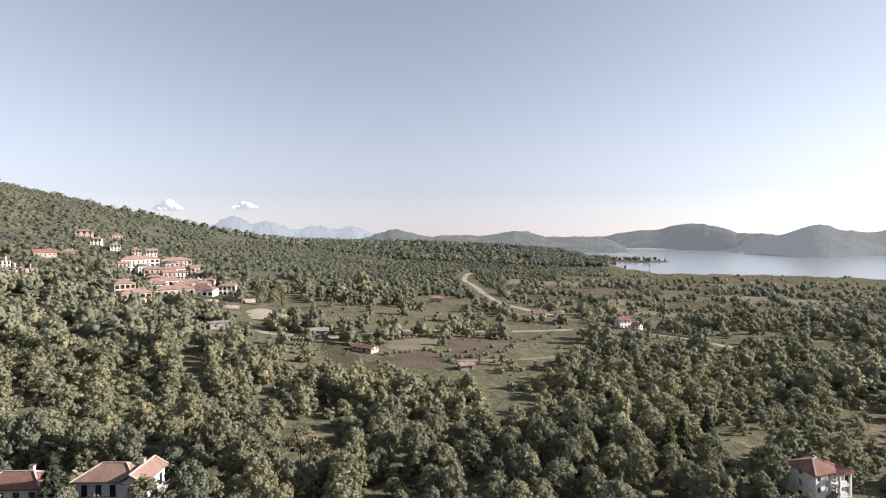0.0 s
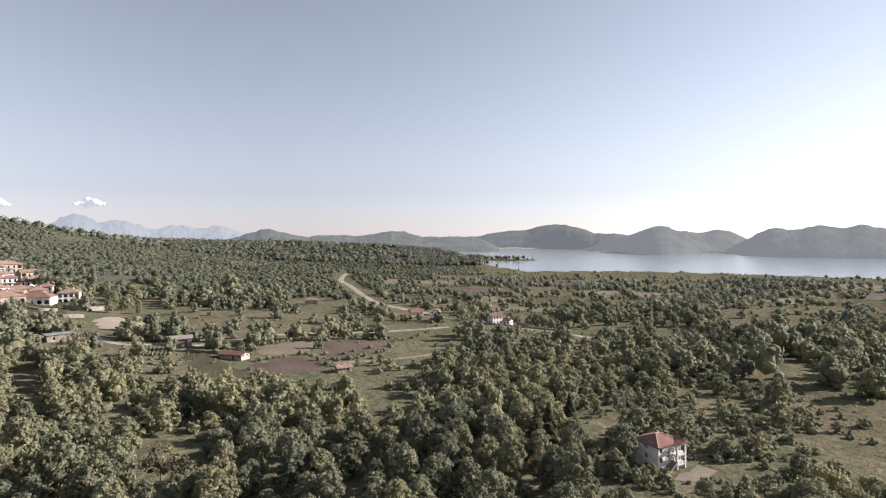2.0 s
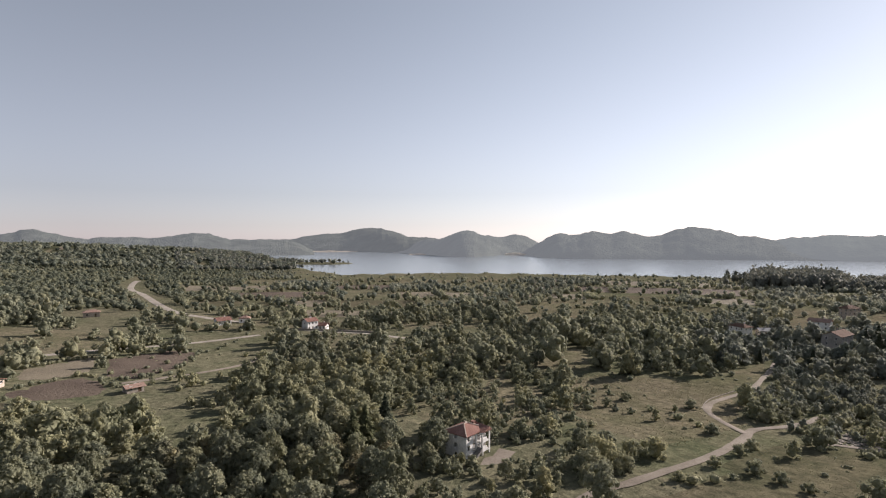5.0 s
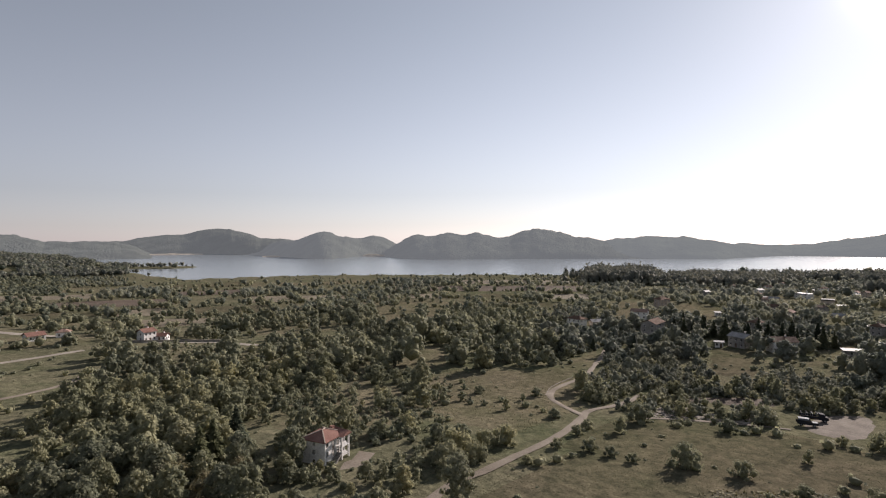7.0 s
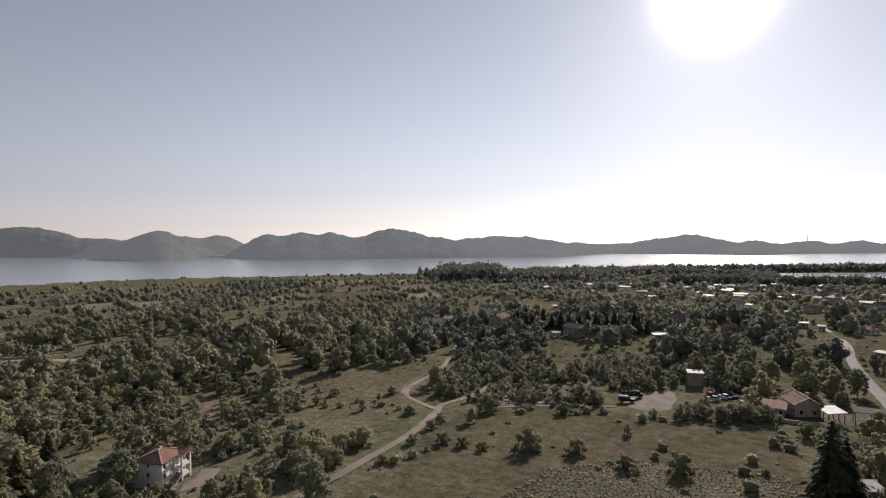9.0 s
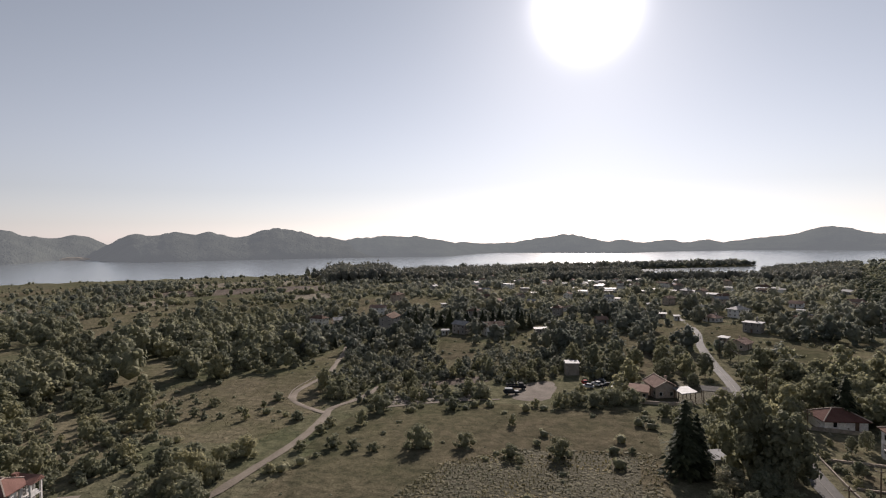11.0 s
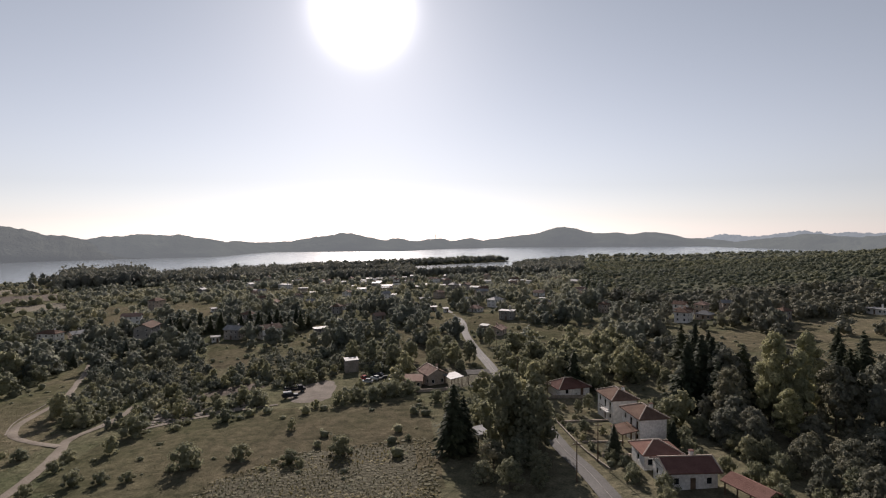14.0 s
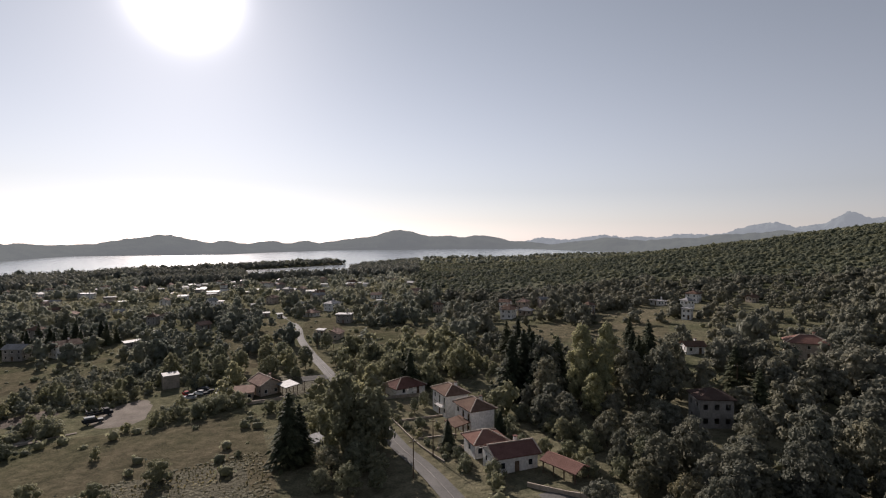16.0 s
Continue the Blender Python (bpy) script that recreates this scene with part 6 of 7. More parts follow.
TOWN_FAR = [
    (653, 101, 18, 10, 2, "flat"), (448, -92, 12, 8, 2, "gable"), (539, -95, 14, 9, 2, "gable"), (436, -139, 10, 8, 1, "gable"), (474, -59, 10, 8, 2, "gable"),
    (547, -83, 10, 8, 2, "hip"), (444, -2, 12, 8, 2, "gable"), (476, 83, 9, 8, 1, "gable"), (498, 98, 8, 7, 2, "gable"), (684, 148, 10, 8, 2, "gable"),
    (732, -81, 12, 8, 1, "gable"), (649, -91, 11, 8, 2, "hip"), (528, 24, 9, 8, 2, "gable"), (472, 52, 8, 7, 1, "gable")]
RIGHT = [
    (259, -160, 9, 7, 2, "hip"), (273, -193, 6, 6, 2, "gable"), (222, -262, 9, 8, 2, "hip"), (184, -213, 5, 5, 2, "flat"), (196, -276, 6, 5, 1, "gable"),
    (231, -244, 10, 6, 1, "flat"), (135, -159, 8, 6, 1, "gable"), (276, -181, 8, 7, 2, "hip"), (289, -176, 8, 7, 2, "gable"), (204, -236, 6, 6, 2, "hip"), (318, -143, 6, 6, 2, "hip"), (444, -178, 10, 8, 1, "gable"), (866, 159, 11, 8, 1, "gable")]
town_rng = random.Random(5)
TOWN_MORE = []
while len(TOWN_MORE) < 34:
    a, r = radians(town_rng.uniform(70, 113)), town_rng.uniform(330, 800)
    spot = (r * math.sin(a), r * math.cos(a))
    if all(math.dist(spot, h[:2]) > 26 for h in TOWN_NEAR + TOWN_FAR + RIGHT + TOWN_MORE):
        TOWN_MORE.append((*spot, town_rng.choice((8, 9, 11)), town_rng.choice((7, 8)), town_rng.choice((1, 2, 2)), town_rng.choice(("hip", "gable", "gable"))))
for rows, label, group, yard in ((TOWN_MORE, "small tiled house among garden trees", "houses of the town", 24), (TOWN_NEAR, "town house with old clay roof among gardens", "houses of the town", 20), (TOWN_FAR, "small lakeside town house among trees", "houses of the town", 26), (RIGHT, "small pale house at the edge of the wood", "houses by the southern wood", 42)):
    for k, (x, y, w, d, s, kind) in enumerate(rows):
        tin = (k % 4 == 1) or kind == "flat"
        house("house", x, y, facing(x, y, (-40, 25, 70, -15, 50)[k % 5]), w * 0.82, d * 0.82, s, ("tin-roofed " if tin else "") + label, group=group, wall=(PLASTER, CREAM, PLASTER if rows is RIGHT else GREY)[k % 3], tiles=METAL if tin else (TILE_OLD, TILE)[k % 2], roof=kind, front=2 if w < 9 else 3, side=2, back=0, view=yard, storey=2.5)
for k, (x, y, w, d) in enumerate([(289, 80, 6, 3), (299, 26, 18, 6), (326, 20, 6, 4), (375, -40, 16, 5), (364, -50, 5, 4), (274, -58, 6, 5), (410, 30, 7, 5), (560, 60, 9, 6), (610, 20, 8, 6), (590, -50, 8, 6), (430, 120, 6, 5), (620, 130, 8, 6), (700, 60, 9, 6), (760, 110, 9, 6), (500, -20, 7, 5), (400, -130, 7, 5)]):
    house("shed", x, y, facing(x, y, (0, 20, -30)[k % 3]), w * 0.62, d * 0.5, 1, "low shed with a shiny sheet metal roof", "shed", group="tin sheds of the town", wall=(PLASTER, GREY)[k % 2], roof="shed", tiles=METAL, front=2, side=0, back=0, storey=2.5, rise=0.5, chimney=False, view=6)

for k in range(26):
    a, r = radians(town_rng.uniform(82, 107)), town_rng.uniform(420, 800)
    house("shed", r * math.sin(a), r * math.cos(a), facing(math.sin(a), math.cos(a), town_rng.choice((0, 15, -20, 180))), town_rng.uniform(6, 11), town_rng.uniform(5, 7), 1, "garden house with a shiny sheet metal roof", "shed", group="tin roofs of the town", wall=(CREAM, GREY, PLASTER)[k % 3], roof=("shed", "gable")[k % 2], tiles=METAL, front=2, side=0, back=0, storey=3.1, rise=0.9, chimney=False, view=26)


# ---- cars, poles, walls ----
def paint(name, colour):
    m, n, l = material(name)
    b = close_surface(n, l, colour, 0.78, specular=0.04)
    return m


def tyre_material():
    m, n, l = material("tyre_rubber")
    close_surface(n, l, (0.02, 0.02, 0.02), 0.9)
    return m


RUBBER = tyre_material()
BODY = [paint("dark_paint", (0.03, 0.032, 0.036)), paint("white_paint", (0.5, 0.5, 0.49)), paint("red_paint", (0.25, 0.03, 0.025)), paint("silver_paint", (0.35, 0.36, 0.37))]


def loft(sections):
    """A closed body through rings of equal length."""
    n = len(sections[0])
    verts = [v for ring in sections for v in ring]
    faces = [(a * n + k, a * n + (k + 1) % n, (a + 1) * n + (k + 1) % n, (a + 1) * n + k) for a in range(len(sections) - 1) for k in range(n)]
    return verts, faces + [tuple(range(n))[::-1], tuple(range((len(sections) - 1) * n, len(sections) * n))]


def hull(xs, half, low, top):
    return loft([[(x, -h, lo), (x, -h * 1.02, (lo + t) / 2), (x, -h * 0.9, t), (x, h * 0.9, t), (x, h * 1.02, (lo + t) / 2), (x, h, lo)] for x, h, lo, t in zip(xs, half, low, top)])


def car(x, y, turn, k, label):
    ob = thing("car", x, y, turn, label, "car", "parked cars", float(ground_z(x, y)) + 0.2)
    link_mesh("body", *hull([-2.1, -1.95, -1.0, 0.8, 1.9, 2.1], [0.72, 0.82, 0.86, 0.86, 0.82, 0.7], [0.45, 0.3, 0.25, 0.25, 0.3, 0.42], [0.75, 0.9, 0.95, 0.93, 0.78, 0.62]), BODY[k], ob)
    cabin = link_mesh("cabin", *hull([-1.75, -1.2, 0.25, 0.95], [0.66, 0.66, 0.66, 0.66], [0.88, 0.9, 0.9, 0.86], [0.92, 1.42, 1.44, 0.93]), GLASS, ob, "dark car windows")
    part("roof_panel", box(-1.2, 0.25, -0.62, 0.62, 1.4, 1.47, 0.02), BODY[k], cabin)
    for wx in (-1.3, 1.3):
        for wy in (-0.8, 0.8):
            bm = bmesh.new()
            bmesh.ops.create_cone(bm, segments=14, radius1=0.31, radius2=0.31, depth=0.2, cap_ends=True, matrix=pose(wx, wy, 0.31, 90))
            tyre = part("wheel", bm, RUBBER, ob)
            bm = bmesh.new()
            bmesh.ops.create_cone(bm, segments=10, radius1=0.18, radius2=0.16, depth=0.04, cap_ends=True, matrix=pose(wx, wy + math.copysign(0.11, wy), 0.31, 90))
            part("rim", bm, METAL, tyre)
    return ob


def wheel(ob, x, y, radius, wide):
    bm = bmesh.new()
    bmesh.ops.create_cone(bm, segments=16, radius1=radius, radius2=radius, depth=wide, cap_ends=True, matrix=pose(x, y, radius, 90))
    tyre = part("wheel", bm, RUBBER, ob)
    bm = bmesh.new()
    bmesh.ops.create_cone(bm, segments=10, radius1=radius * 0.55, radius2=radius * 0.5, depth=0.04, cap_ends=True, matrix=pose(x, y + math.copysign(wide / 2 + 0.01, y), radius, 90))
    part("rim", bm, METAL, tyre)


def jeep(x, y, turn):
    """A boxy off-road car: body, bonnet, flat-sided cabin, pale roof and a spare wheel at the back."""
    ob = thing("jeep", x, y, turn, "dark off-road car with a pale roof on the gravel lot", "car", "parked cars", float(ground_z(x, y)) + 0.2)
    link_mesh("body", *hull([-2.35, -2.25, -0.6, 1.0, 2.3, 2.45], [0.84, 0.9, 0.9, 0.9, 0.88, 0.8], [0.6, 0.5, 0.48, 0.48, 0.5, 0.6], [1.1, 1.18, 1.18, 1.16, 1.06, 0.95]), BODY[0], ob)
    cabin = link_mesh("cabin", *hull([-2.2, -2.1, 0.35, 0.95], [0.8, 0.8, 0.8, 0.8], [1.15, 1.15, 1.15, 1.12], [1.4, 1.92, 1.94, 1.22]), GLASS, ob, "dark car windows")
    part("roof_panel", box(-2.14, 0.36, -0.76, 0.76, 1.9, 2.0, 0.03), BODY[3], cabin, "pale painted roof")
    part("bonnet", box(1.0, 2.3, -0.7, 0.7, 1.08, 1.15, 0.03), BODY[3], ob, "pale shiny bonnet")
    part("bumper", box(2.42, 2.55, -0.85, 0.85, 0.5, 0.72, 0.02), RUBBER, ob)
    bm = bmesh.new()
    bmesh.ops.create_cone(bm, segments=16, radius1=0.38, radius2=0.38, depth=0.22, cap_ends=True, matrix=pose(-2.5, 0, 1.1, 0, 90))
    part("spare_wheel", bm, RUBBER, ob)
    for wx in (-1.45, 1.5):
        for wy in (-0.8, 0.8):
            wheel(ob, wx, wy, 0.4, 0.26)


def truck(x, y, turn):
    """An old lorry: cab with windscreen, flat bed with side boards and bows."""
    ob = thing("truck", x, y, turn, "dark old flatbed lorry parked at the bushes", "truck", "parked cars", float(ground_z(x, y)) + 0.2)
    part("chassis", box(-3.2, 3.0, -0.5, 0.5, 0.6, 0.82), RUBBER, ob)
    link_mesh("cab", *hull([1.0, 1.05, 2.3, 2.45, 3.2, 3.3], [1.0, 1.02, 1.02, 1.02, 0.9, 0.85], [0.75, 0.7, 0.7, 0.7, 0.7, 0.8], [2.2, 2.3, 2.28, 1.5, 1.42, 1.2]), BODY[0], ob)
    part("windscreen", box(2.38, 2.44, -0.85, 0.85, 1.5, 2.1, 0.01), GLASS, ob, "shining windscreen")
    bed = part("bed", box(-3.3, 0.85, -1.15, 1.15, 0.95, 1.1), TIMBER, ob)
    for y0, y1 in ((-1.17, -1.11), (1.11, 1.17)):
        part("side_board", box(-3.3, 0.85, y0, y1, 1.1, 1.6), BODY[0], bed)
    for k in range(4):
        bx = -3.1 + 1.25 * k
        boxes("bow", [(bx, bx + 0.06, -1.1, -1.04, 1.1, 2.3), (bx, bx + 0.06, 1.04, 1.1, 1.1, 2.3), (bx, bx + 0.06, -1.1, 1.1, 2.3, 2.36)], METAL, bed)
    for wx in (-2.1, 2.3):
        for wy in (-0.95, 0.95):
            wheel(ob, wx, wy, 0.5, 0.32)


jeep(171.5, 25.5, -75)
truck(178.5, 25.0, -70)
for x, y, turn, k in ((184, 2, 80, 3), (188, -1, 40, 1), (186, -4, 95, 0), (190, 3, 15, 2), (193, -2, 60, 0), (182, -7, 70, 1), (189, -8, 85, 1)):
    car(x, y, turn, k, ("dark old car standing behind the hedge", "white old car standing behind the hedge", "red old car standing behind the hedge", "grey old car standing behind the hedge")[k])
keep_clear(187, -2, 9, 10)
keep_clear(180, 28, 8, 10)


def utility_pole(x, y, high, label="wooden utility pole with a crossarm"):
    ob = thing("utility_pole", x, y, facing(x, y, 20), label, "utility pole", "poles along the road")
    bm = bmesh.new()
    bmesh.ops.create_cone(bm, segments=8, radius1=0.14, radius2=0.09, depth=high + 0.8, cap_ends=True, matrix=Matrix.Translation((0, 0, high / 2 - 0.4)))
    part("pole", bm, TIMBER, ob)
    part("crossarm", box(-0.8, 0.8, -0.19, -0.09, high - 0.7, high - 0.58), TIMBER, ob)
    for k in (-0.7, 0.0, 0.7):
        bm = bmesh.new()
        bmesh.ops.create_cone(bm, segments=6, radius1=0.05, radius2=0.03, depth=0.18, cap_ends=True, matrix=Matrix.Translation((k, -0.14, high - 0.49)))
        part("insulator", bm, PLASTER, ob)
    return ob


POLES = [(92.5, -36.5, 7.5), (100.5, -44, 8.0), (135.5, -45.5, 8.0), (165, -45.5, 8.5), (205, -48, 8.5), (240, -49, 8.5)]
for p in POLES:
    utility_pole(*p)
utility_pole(97, -131, 8.0)


def wire(a, b, sag):
    n = 14
    pts = [Vector((a[0] + (b[0] - a[0]) * k / n, a[1] + (b[1] - a[1]) * k / n, a[2] + (b[2] - a[2]) * k / n - sag * 4 * (k / n) * (1 - k / n))) for k in range(n + 1)]
    verts, faces = [], []
    for p, q in zip(pts, pts[1:]):
        v, f = bar_mesh(p, q, 0.014)
        faces += [tuple(i + len(verts) for i in g) for g in f]
        verts += v
    return tagged(link_mesh("cable", verts, faces, RUBBER), "thin black overhead cable between poles", "cable", "overhead cables")


for p, q in zip(POLES[1:], POLES[2:]):
    wire((p[0], p[1], float(ground_z(p[0], p[1])) + p[2] - 0.45), (q[0], q[1], float(ground_z(q[0], q[1])) + q[2] - 0.45), 0.9)


def low_wall(line, high, thick, mat, label, name="garden_wall", step=2.0):
    """A wall that follows the ground in short pieces, as one thing."""
    pts = smooth_line(line, step)
    verts, faces = [], []
    for a, b in zip(pts, pts[1:]):
        t = Vector((b[0] - a[0], b[1] - a[1])).normalized() * (thick / 2)
        n = len(verts)
        for p in (a, b):
            zz = float(ground_z(*p))
            for s in (-1, 1):
                verts += [(p[0] - s * t.y, p[1] + s * t.x, zz - 0.4), (p[0] - s * t.y, p[1] + s * t.x, zz + high)]
        faces += [tuple(n + i for i in f) for f in ((0, 1, 5, 4), (2, 6, 7, 3), (1, 3, 7, 5), (0, 4, 6, 2), (0, 2, 3, 1), (4, 5, 7, 6))]
    return tagged(link_mesh(name, verts, faces, mat), label, "wall")


low_wall([(146, -45.2), (126, -44.8), (108, -44.0), (96, -44.5)], 0.45, 0.25, STONE, "low stone garden wall along the road")
low_wall([(126.5, -46), (124.5, -58)], 0.4, 0.3, CREAM, "low pale wall between the lawns")
low_wall([(112, -45.5), (110, -54)], 0.35, 0.3, CREAM, "low pale wall across the lower lawn")
low_wall([(147, -47), (144, -60)], 0.9, 0.25, STONE, "stone wall before the barn")
low_wall([(152, 94.5), (163, 99), (176, 100.2), (188, 100.6)], 0.25, 0.3, STONE, "worn stone kerb of the track's culvert")
low_wall([(78, -52), (70, -57), (68, -62)], 0.8, 0.25, CREAM, "low pale wall round the paved yard")
low_wall([(103, -46), (101, -52), (99, -56)], 0.8, 0.25, CREAM, "low pale wall beside the garden path")
low_wall([(96, 308), (116, 293), (130, 280)], 1.2, 0.5, STONE, "pale stone wall along the country road", step=5)
low_wall([(-153, 327), (-143, 321), (-136, 325)], 2.0, 0.6, CREAM, "pale retaining wall below the village")
low_wall([(-133, 311), (-126, 307), (-119, 313)], 1.8, 0.6, STONE, "stone retaining wall of a lower terrace")
low_wall([(-141, 344), (-130, 339), (-121, 350)], 2.4, 0.6, STONE, "stone retaining wall beside the white house")
low_wall([(163, -30), (162, -36), (170, -39.5)], 1.1, 0.3, PLASTER, "whitewashed yard wall of the farm")
low_wall([(164, -13), (163, -21), (164, -27)], 0.9, 0.3, CREAM, "pale yard wall before the farmhouse")
low_wall([(-184, 281), (-165, 280), (-152, 290)], 1.5, 0.5, STONE, "pale retaining wall below the apartments")

# trees that stand out
SINGLE = [
    ("fir", 112, -17, 1.04), ("fir", 114.5, -19.5, 0.8), ("fir", -59.2, 80.6, 0.74), ("fir", 162, -60, 0.74), ("fir", 99, -133, 0.9), ("fir", 81, -117, 0.85), ("fir", 152, -59, 0.85), ("fir", 117, -118, 0.85),
    ("fir", 103, -48.5, 0.45), ("fir", 104, -62, 0.4), ("fir", 125, -92, 1.0), ("fir", 120, -83, 0.95), ("fir", 130, -97, 1.0), ("fir", 45, 107, 0.75), ("fir", 58, 118, 0.7), ("fir", 50, 112, 0.7),
    ("fir", 128, -80, 1.25), ("fir", 131, -86, 1.3), ("fir", 134, -91, 1.2), ("fir", 127, -88, 1.15), ("fir", 126, -94, 1.1), ("fir", 175, -107, 0.9), ("fir", 173, -111, 0.95), ("fir", 170, -114, 0.8),
    ("fir", 118, -117, 1.0), ("fir", 124, -127, 1.05), ("fir", 129, -132, 1.1), ("fir", 132, -128, 0.9), ("fir", 157, -151, 0.8)]
for kind, x, y, s in SINGLE:
    plant("fir_tree", FIR[int(x) % 3], x, y, s, x * 37 % 360, "dark green fir with drooping boughs", "conifer", "dark firs")
    FREE.append((x, y, 3.0))
for k in range(22):
    x, y = 318 + 5.5 * math.sin(k * 2.1) - 0.1 * k, 112 - 3.6 * k
    plant("fir_tree", FIR[k % 3], x, y, 0.74 + 0.14 * math.sin(k * 1.7), k * 50, "dark fir in a row before the town", "conifer", "row of firs")
LINES.append(([(306, 112), (303, 34)], 9.0))
for k in range(6):
    x, y = 232 + 3 * k, 150 - 9 * k
    plant("fir_tree", FIR[k % 3], x, y, 0.55 + 0.1 * math.sin(k * 1.7), k * 50, "dark fir standing above the oaks", "conifer", "firs above the oak wood")
for x, y, s, tall in ((109, -89, 1.0, 1.3), (105.5, -92.5, 0.85, 1.25), (112, -100, 0.85, 1.45), (101, -86, 0.7, 0.95), (112.5, -91, 0.75, 1.1)):
    plant("poplar", TALL[int(x) % 2], x, y, s, x * 20, "tall yellow-green poplar beside dark firs", "tree", "sunlit poplars", tall)
    FREE.append((x, y, 4.5))
for x, y, s, tall in ((117, -30, 1.15, 1.35), (113, -35, 1.0, 1.1), (121, -33, 0.95, 1.2), (111, -28, 1.35, 1.3), (107, -33, 1.25, 1.15), (92, -24, 0.75, 0.8), (147, 162, 0.75, 0.9), (127, 127, 0.95, 1.05), (118, -48, 0.35, 0.9), (131, -52, 0.35, 1.1), (134, -56, 0.4, 1.1), (92, -70, 0.6, 1.0), (74, -75, 0.6, 1.0), (106, -31, 0.8, 1.0), (101, -28, 0.7, 0.9), (104, -23, 0.65, 0.9), (97, -31, 0.6, 0.8), (96, -20, 0.55, 0.8), (91, -29, 0.5, 0.8), (201, -53, 1.0, 1.1), (206, -57, 0.9, 1.0), (235, -52, 0.8, 1.0), (192, -58, 0.9, 1.0), (180, -59, 0.8, 1.0), (203, -37, 0.85, 1.0), (221, -31, 0.9, 1.0), (211, -24, 0.95, 1.1), (216, -15, 0.9, 1.0), (244, -28, 0.9, 1.0), (226, -8, 0.9, 1.1), (213, 0, 1.0, 1.1), (207, -8, 0.9, 1.0), (198, -24, 0.8, 1.0), (188, -31, 0.55, 0.9), (218, 8, 0.9, 1.1), (98, -104, 1.25, 1.2), (101, -111, 1.2, 1.3), (103, -99, 1.2, 1.2), (108, -118, 1.2, 1.3), (117, -104, 1.3, 1.3), (124, -88, 1.2, 1.3), (114, -82, 1.1, 1.2)):
    plant("tree", NEAR_DARK[int(x) % 3] if y < -60 and s > 0.9 else NEAR[int(x) % 8], x, y, s, x * 20, "broad leafy tree standing by itself", "tree", "single trees", tall)
    FREE.append((x, y, 4.0 * s))
for k in range(20):
    x, y = -152 + 2.3 * k + 7 * math.sin(k * 2.4), 440 - 5.0 * k + 12 * math.sin(k * 1.3)
    plant("tree", NEAR[k % 8], x, y, 0.72 + 0.22 * math.sin(k * 1.9), k * 47, "leafy tree at the end of the hill village", "tree", "trees beside the village", 0.95)
for x, y, r in ((129, -123, 4.5), (102, -135, 5.5)):
    keep_clear(x, y, r, 11)
for x, y, s, tall in ((101, -23, 0.8, 0.8), (40, 93, 0.7, 1.0), (18, 118, 0.8, 0.9), (-28, 104, 0.8, 0.9), (31, 128, 0.85, 0.9)):
    plant("tree", DRY[int(x) % 2], x, y, s, x * 20, "half-bare greyish tree among oaks", "tree", "half-bare trees", tall)
    FREE.append((x, y, 2.5))
for x, y, s in ((115, 38, 0.9), (117, 28, 0.62), (113, 17, 0.52), (116, 7, 0.75), (110, 57, 0.5), (110, 47, 0.36), (110, 52, 0.42), (149, 39, 0.65), (165, 34, 0.9), (156, 16, 0.42), (157, 9, 0.75), (122, -8, 0.24), (121, -4, 0.24), (143, 59, 0.95), (139, 112, 0.5), (149, 96, 0.55), (130, 78, 0.5)):
    plant("bush", BUSH[int(x) % 3], x, y, s, x * 50, "round dark bush alone in the pasture", "bush", "bushes in the pasture")
for x, y, s in ((101, 73.5, 0.8), (96, 76, 0.7), (88, 78, 1.0), (83, 75, 0.8), (88, 72, 0.7), (79, 72, 0.6), (107, 63.5, 0.4), (119, 65, 0.45), (94, 63, 0.35), (126, 66, 0.45), (161, -6, 0.9), (158, 0, 0.8), (163, -11, 0.8), (160, 5, 0.7), (164, -3, 0.75), (152, -18, 0.6), (148, -22, 0.7), (156, -24, 0.6), (140, -27, 0.8), (134, -27, 0.9), (128, -27, 0.8)):
    plant("bush", BUSH[int(x) % 3], x, y, s, x * 50, "leafy bush in a hedge", "bush", "hedge bushes")
for k in range(16):
    plant("bush", BUSH[k % 3], 99 + 2.9 * k, -46.2 - 0.5 * math.sin(k * 1.9), 0.2 + 0.06 * math.sin(k * 2.7), k * 70, "small garden shrub beside the wall", "shrub", "shrubs along the garden wall")


def cloud(az, el, wide, seed):
    """A small fair-weather cloud over the mountains."""
    rng = np.random.default_rng(seed)
    r = 4750
    bm = bmesh.new()
    for k in range(26):
        u = rng.uniform(-0.5, 0.5)
        s = wide * (0.24 - 0.3 * abs(u)) * rng.uniform(0.4, 1.0)
        bmesh.ops.create_icosphere(bm, subdivisions=2, radius=s, matrix=Matrix.Translation((u * wide, rng.uniform(-0.1, 0.1) * wide, rng.uniform(0, 0.22 - 0.35 * abs(u)) * wide)) @ Matrix.Diagonal((1.1, 1, 0.8, 1)))
    for f in bm.faces:
        f.smooth = True
    ob = tagged(part("cloud", bm, VAPOUR, None), "small white cloud over the far mountains", "cloud", kind="structure")
    ob.matrix_world = pose(r * math.sin(radians(az)), r * math.cos(radians(az)), EYE + r * math.tan(radians(el)), 0, 0, -az)


# part of the cloud's sunlit white is an added glow
VAPOUR = distance_material("cloud_vapour", (0.34, 0.34, 0.34), (0.8, 0.84, 0.9), 0.24, 0.01, 5)
cloud(-27.0, 2.8, 200, 1)
cloud(-20.2, 3.0, 185, 3)

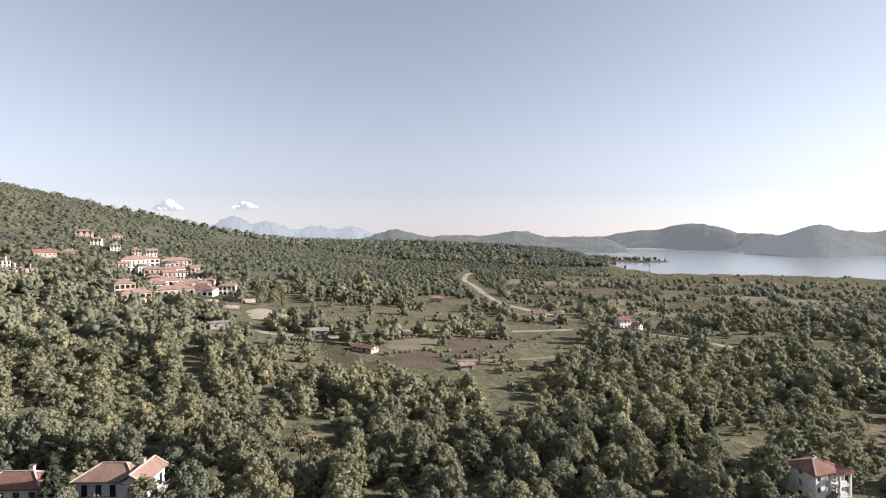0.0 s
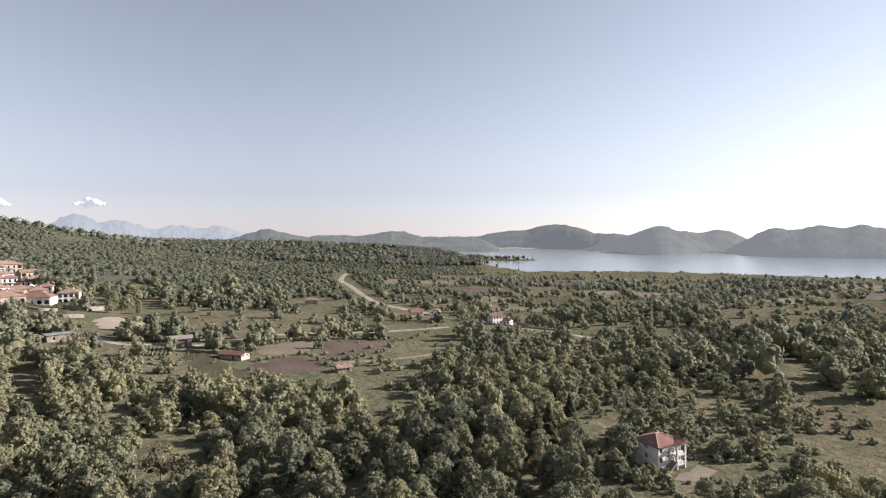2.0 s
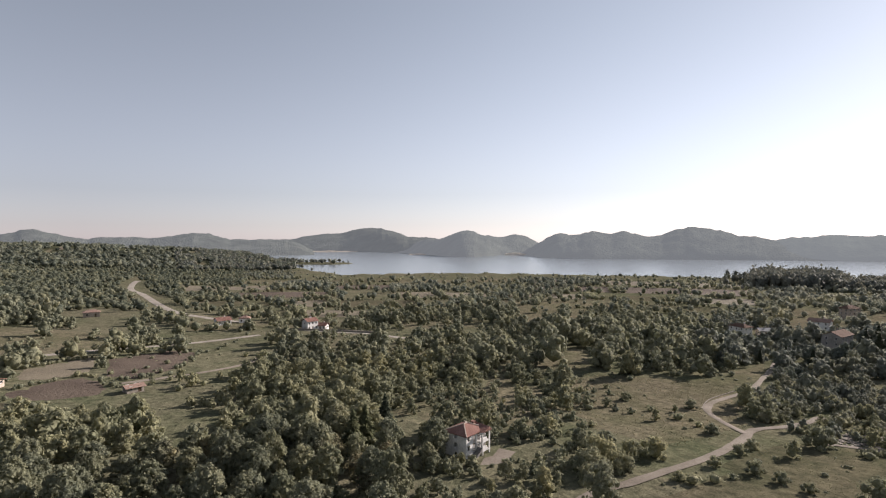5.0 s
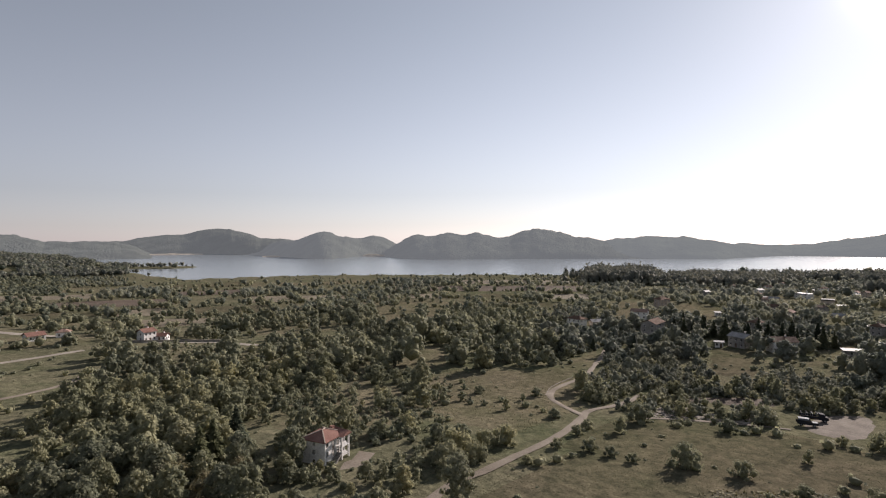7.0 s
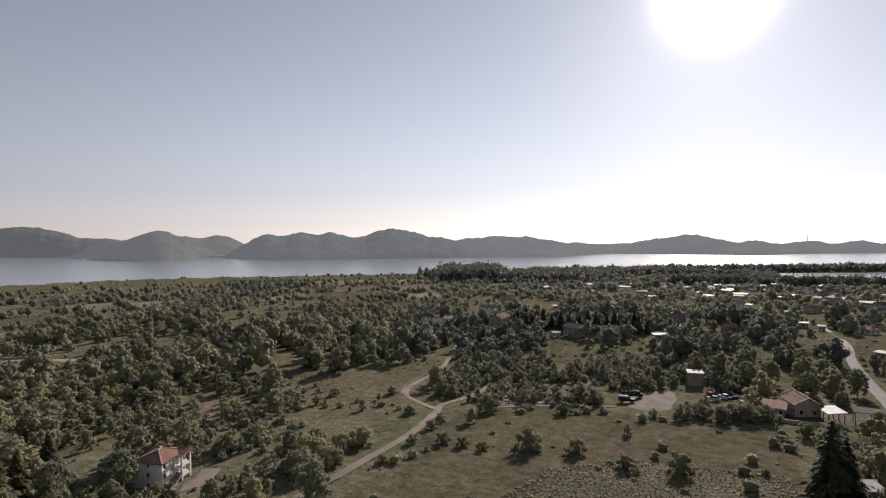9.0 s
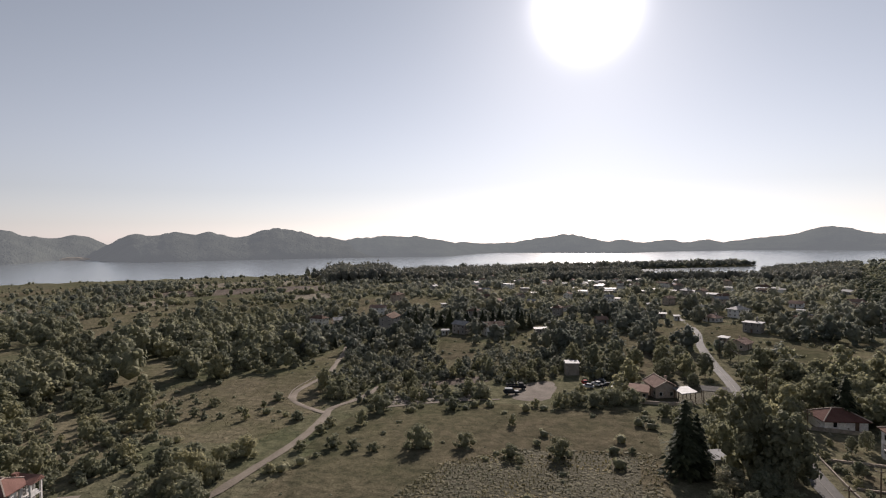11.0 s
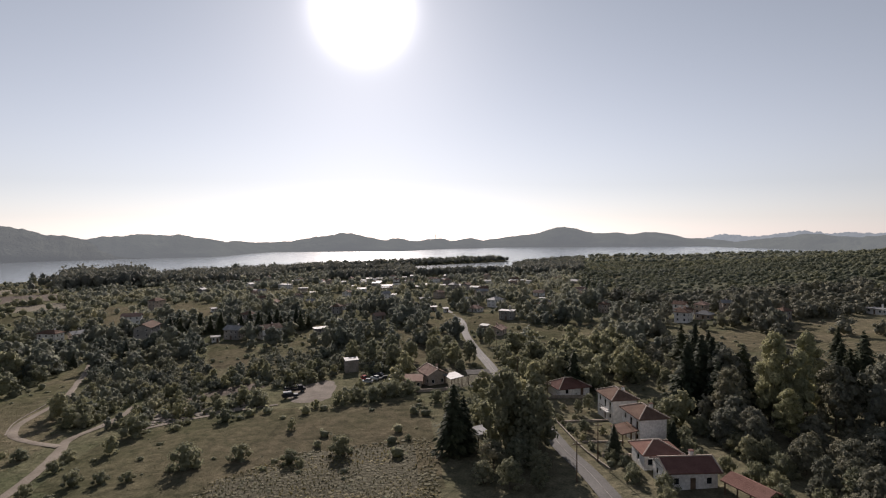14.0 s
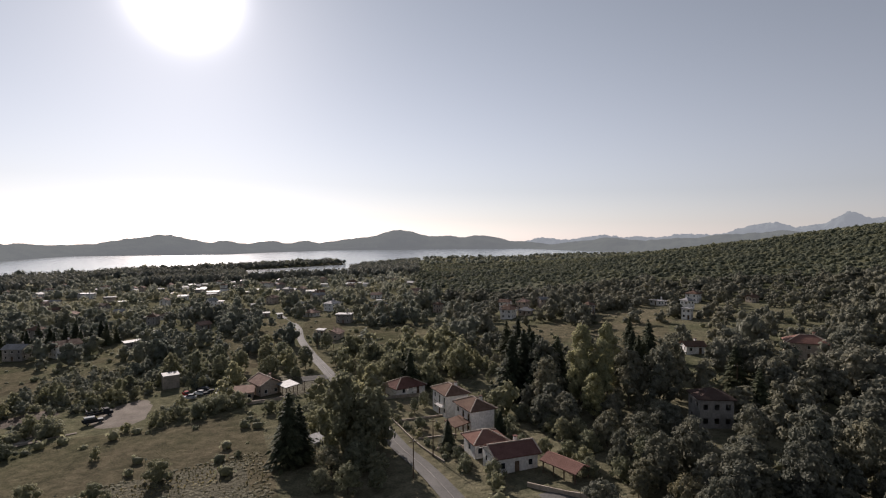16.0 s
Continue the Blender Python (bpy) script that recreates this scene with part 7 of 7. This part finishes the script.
for k, (x, y, s) in enumerate([(101, -47.5, 0.3), (97, -48, 0.36), (93, -47.5, 0.34), (90, -46, 0.4), (84, -49, 0.5), (80, -47, 0.42), (76, -64, 0.5), (80, -66, 0.55), (85, -66, 0.5), (90, -64, 0.45), (95, -62, 0.4), (100, -63, 0.45), (106, -66, 0.5), (113, -66, 0.5), (119, -65, 0.45), (132, -67, 0.5), (138, -62, 0.4), (136, -50, 0.22), (128, -50, 0.2), (120, -50, 0.24), (116, -52, 0.26), (86, -72, 0.6), (92, -74, 0.7), (98, -72, 0.6), (104, -74, 0.7), (110, -72, 0.6), (72, -68, 0.6)]):
    plant("bush", BUSH[k % 3], x, y, s, k * 47, "leafy shrub round the garden houses", "shrub", "shrubs of the gardens", 1.25)


def radio_mast(x, y, z, high):
    """A slim lattice mast: three legs, rings of bracing and a tip."""
    ob = thing("radio_mast", x, y, 0, "thin dark radio mast on a far wooded hill", "mast", "", z)
    legs = [(1.6 * math.cos(k * 2.094), 1.6 * math.sin(k * 2.094)) for k in range(3)]
    for a, b in legs:
        link_mesh("leg", *bar_mesh(Vector((a, b, -6)), Vector((a * 0.2, b * 0.2, high)), 0.35), RUBBER, ob)
    for k in range(1, 6):
        s = 1 - 0.8 * k / 6
        for (a, b), (c, d) in zip(legs, legs[1:] + legs[:1]):
            link_mesh("brace", *bar_mesh(Vector((a * s, b * s, high * k / 6)), Vector((c * s, d * s, high * k / 6)), 0.15), RUBBER, ob)
    link_mesh("tip", *bar_mesh(Vector((0, 0, high - 0.5)), Vector((0, 0, high + 4)), 0.25), RUBBER, ob)


radio_mast(3150 * math.sin(radians(96.75)), 3150 * math.cos(radians(96.75)), 50, 32)

def grow_vines():
    """Rows of staked vines on the small plot, as one mesh."""
    rng = np.random.default_rng(51)
    items = []
    for row in range(9):
        for k in range(16):
            u, v = row / 8, (k + 0.5) / 16
            x, y = -66 + 10.5 * u - 1.5 * v, 214.5 + 5 * u + 16.5 * v
            z = float(ground_z(x, y)) + 0.1
            w, h = rng.uniform(0.18, 0.4), rng.uniform(0.9, 1.5)
            items += [(x - 0.05, x + 0.05, y - 0.05, y + 0.05, z - 0.3, z + 1.6), (x - w, x + w, y - w * 1.2, y + w * 1.2, z + 0.35, z + h)]
    tagged(link_mesh("vines", *boxes_mesh(items), LEAF), "rows of staked vines on bare soil", "vines", kind="stuff")


grow_woods()
grow_vines()
grow_hedges()
grow_scrub()
grow_rubble()
grow_grass()
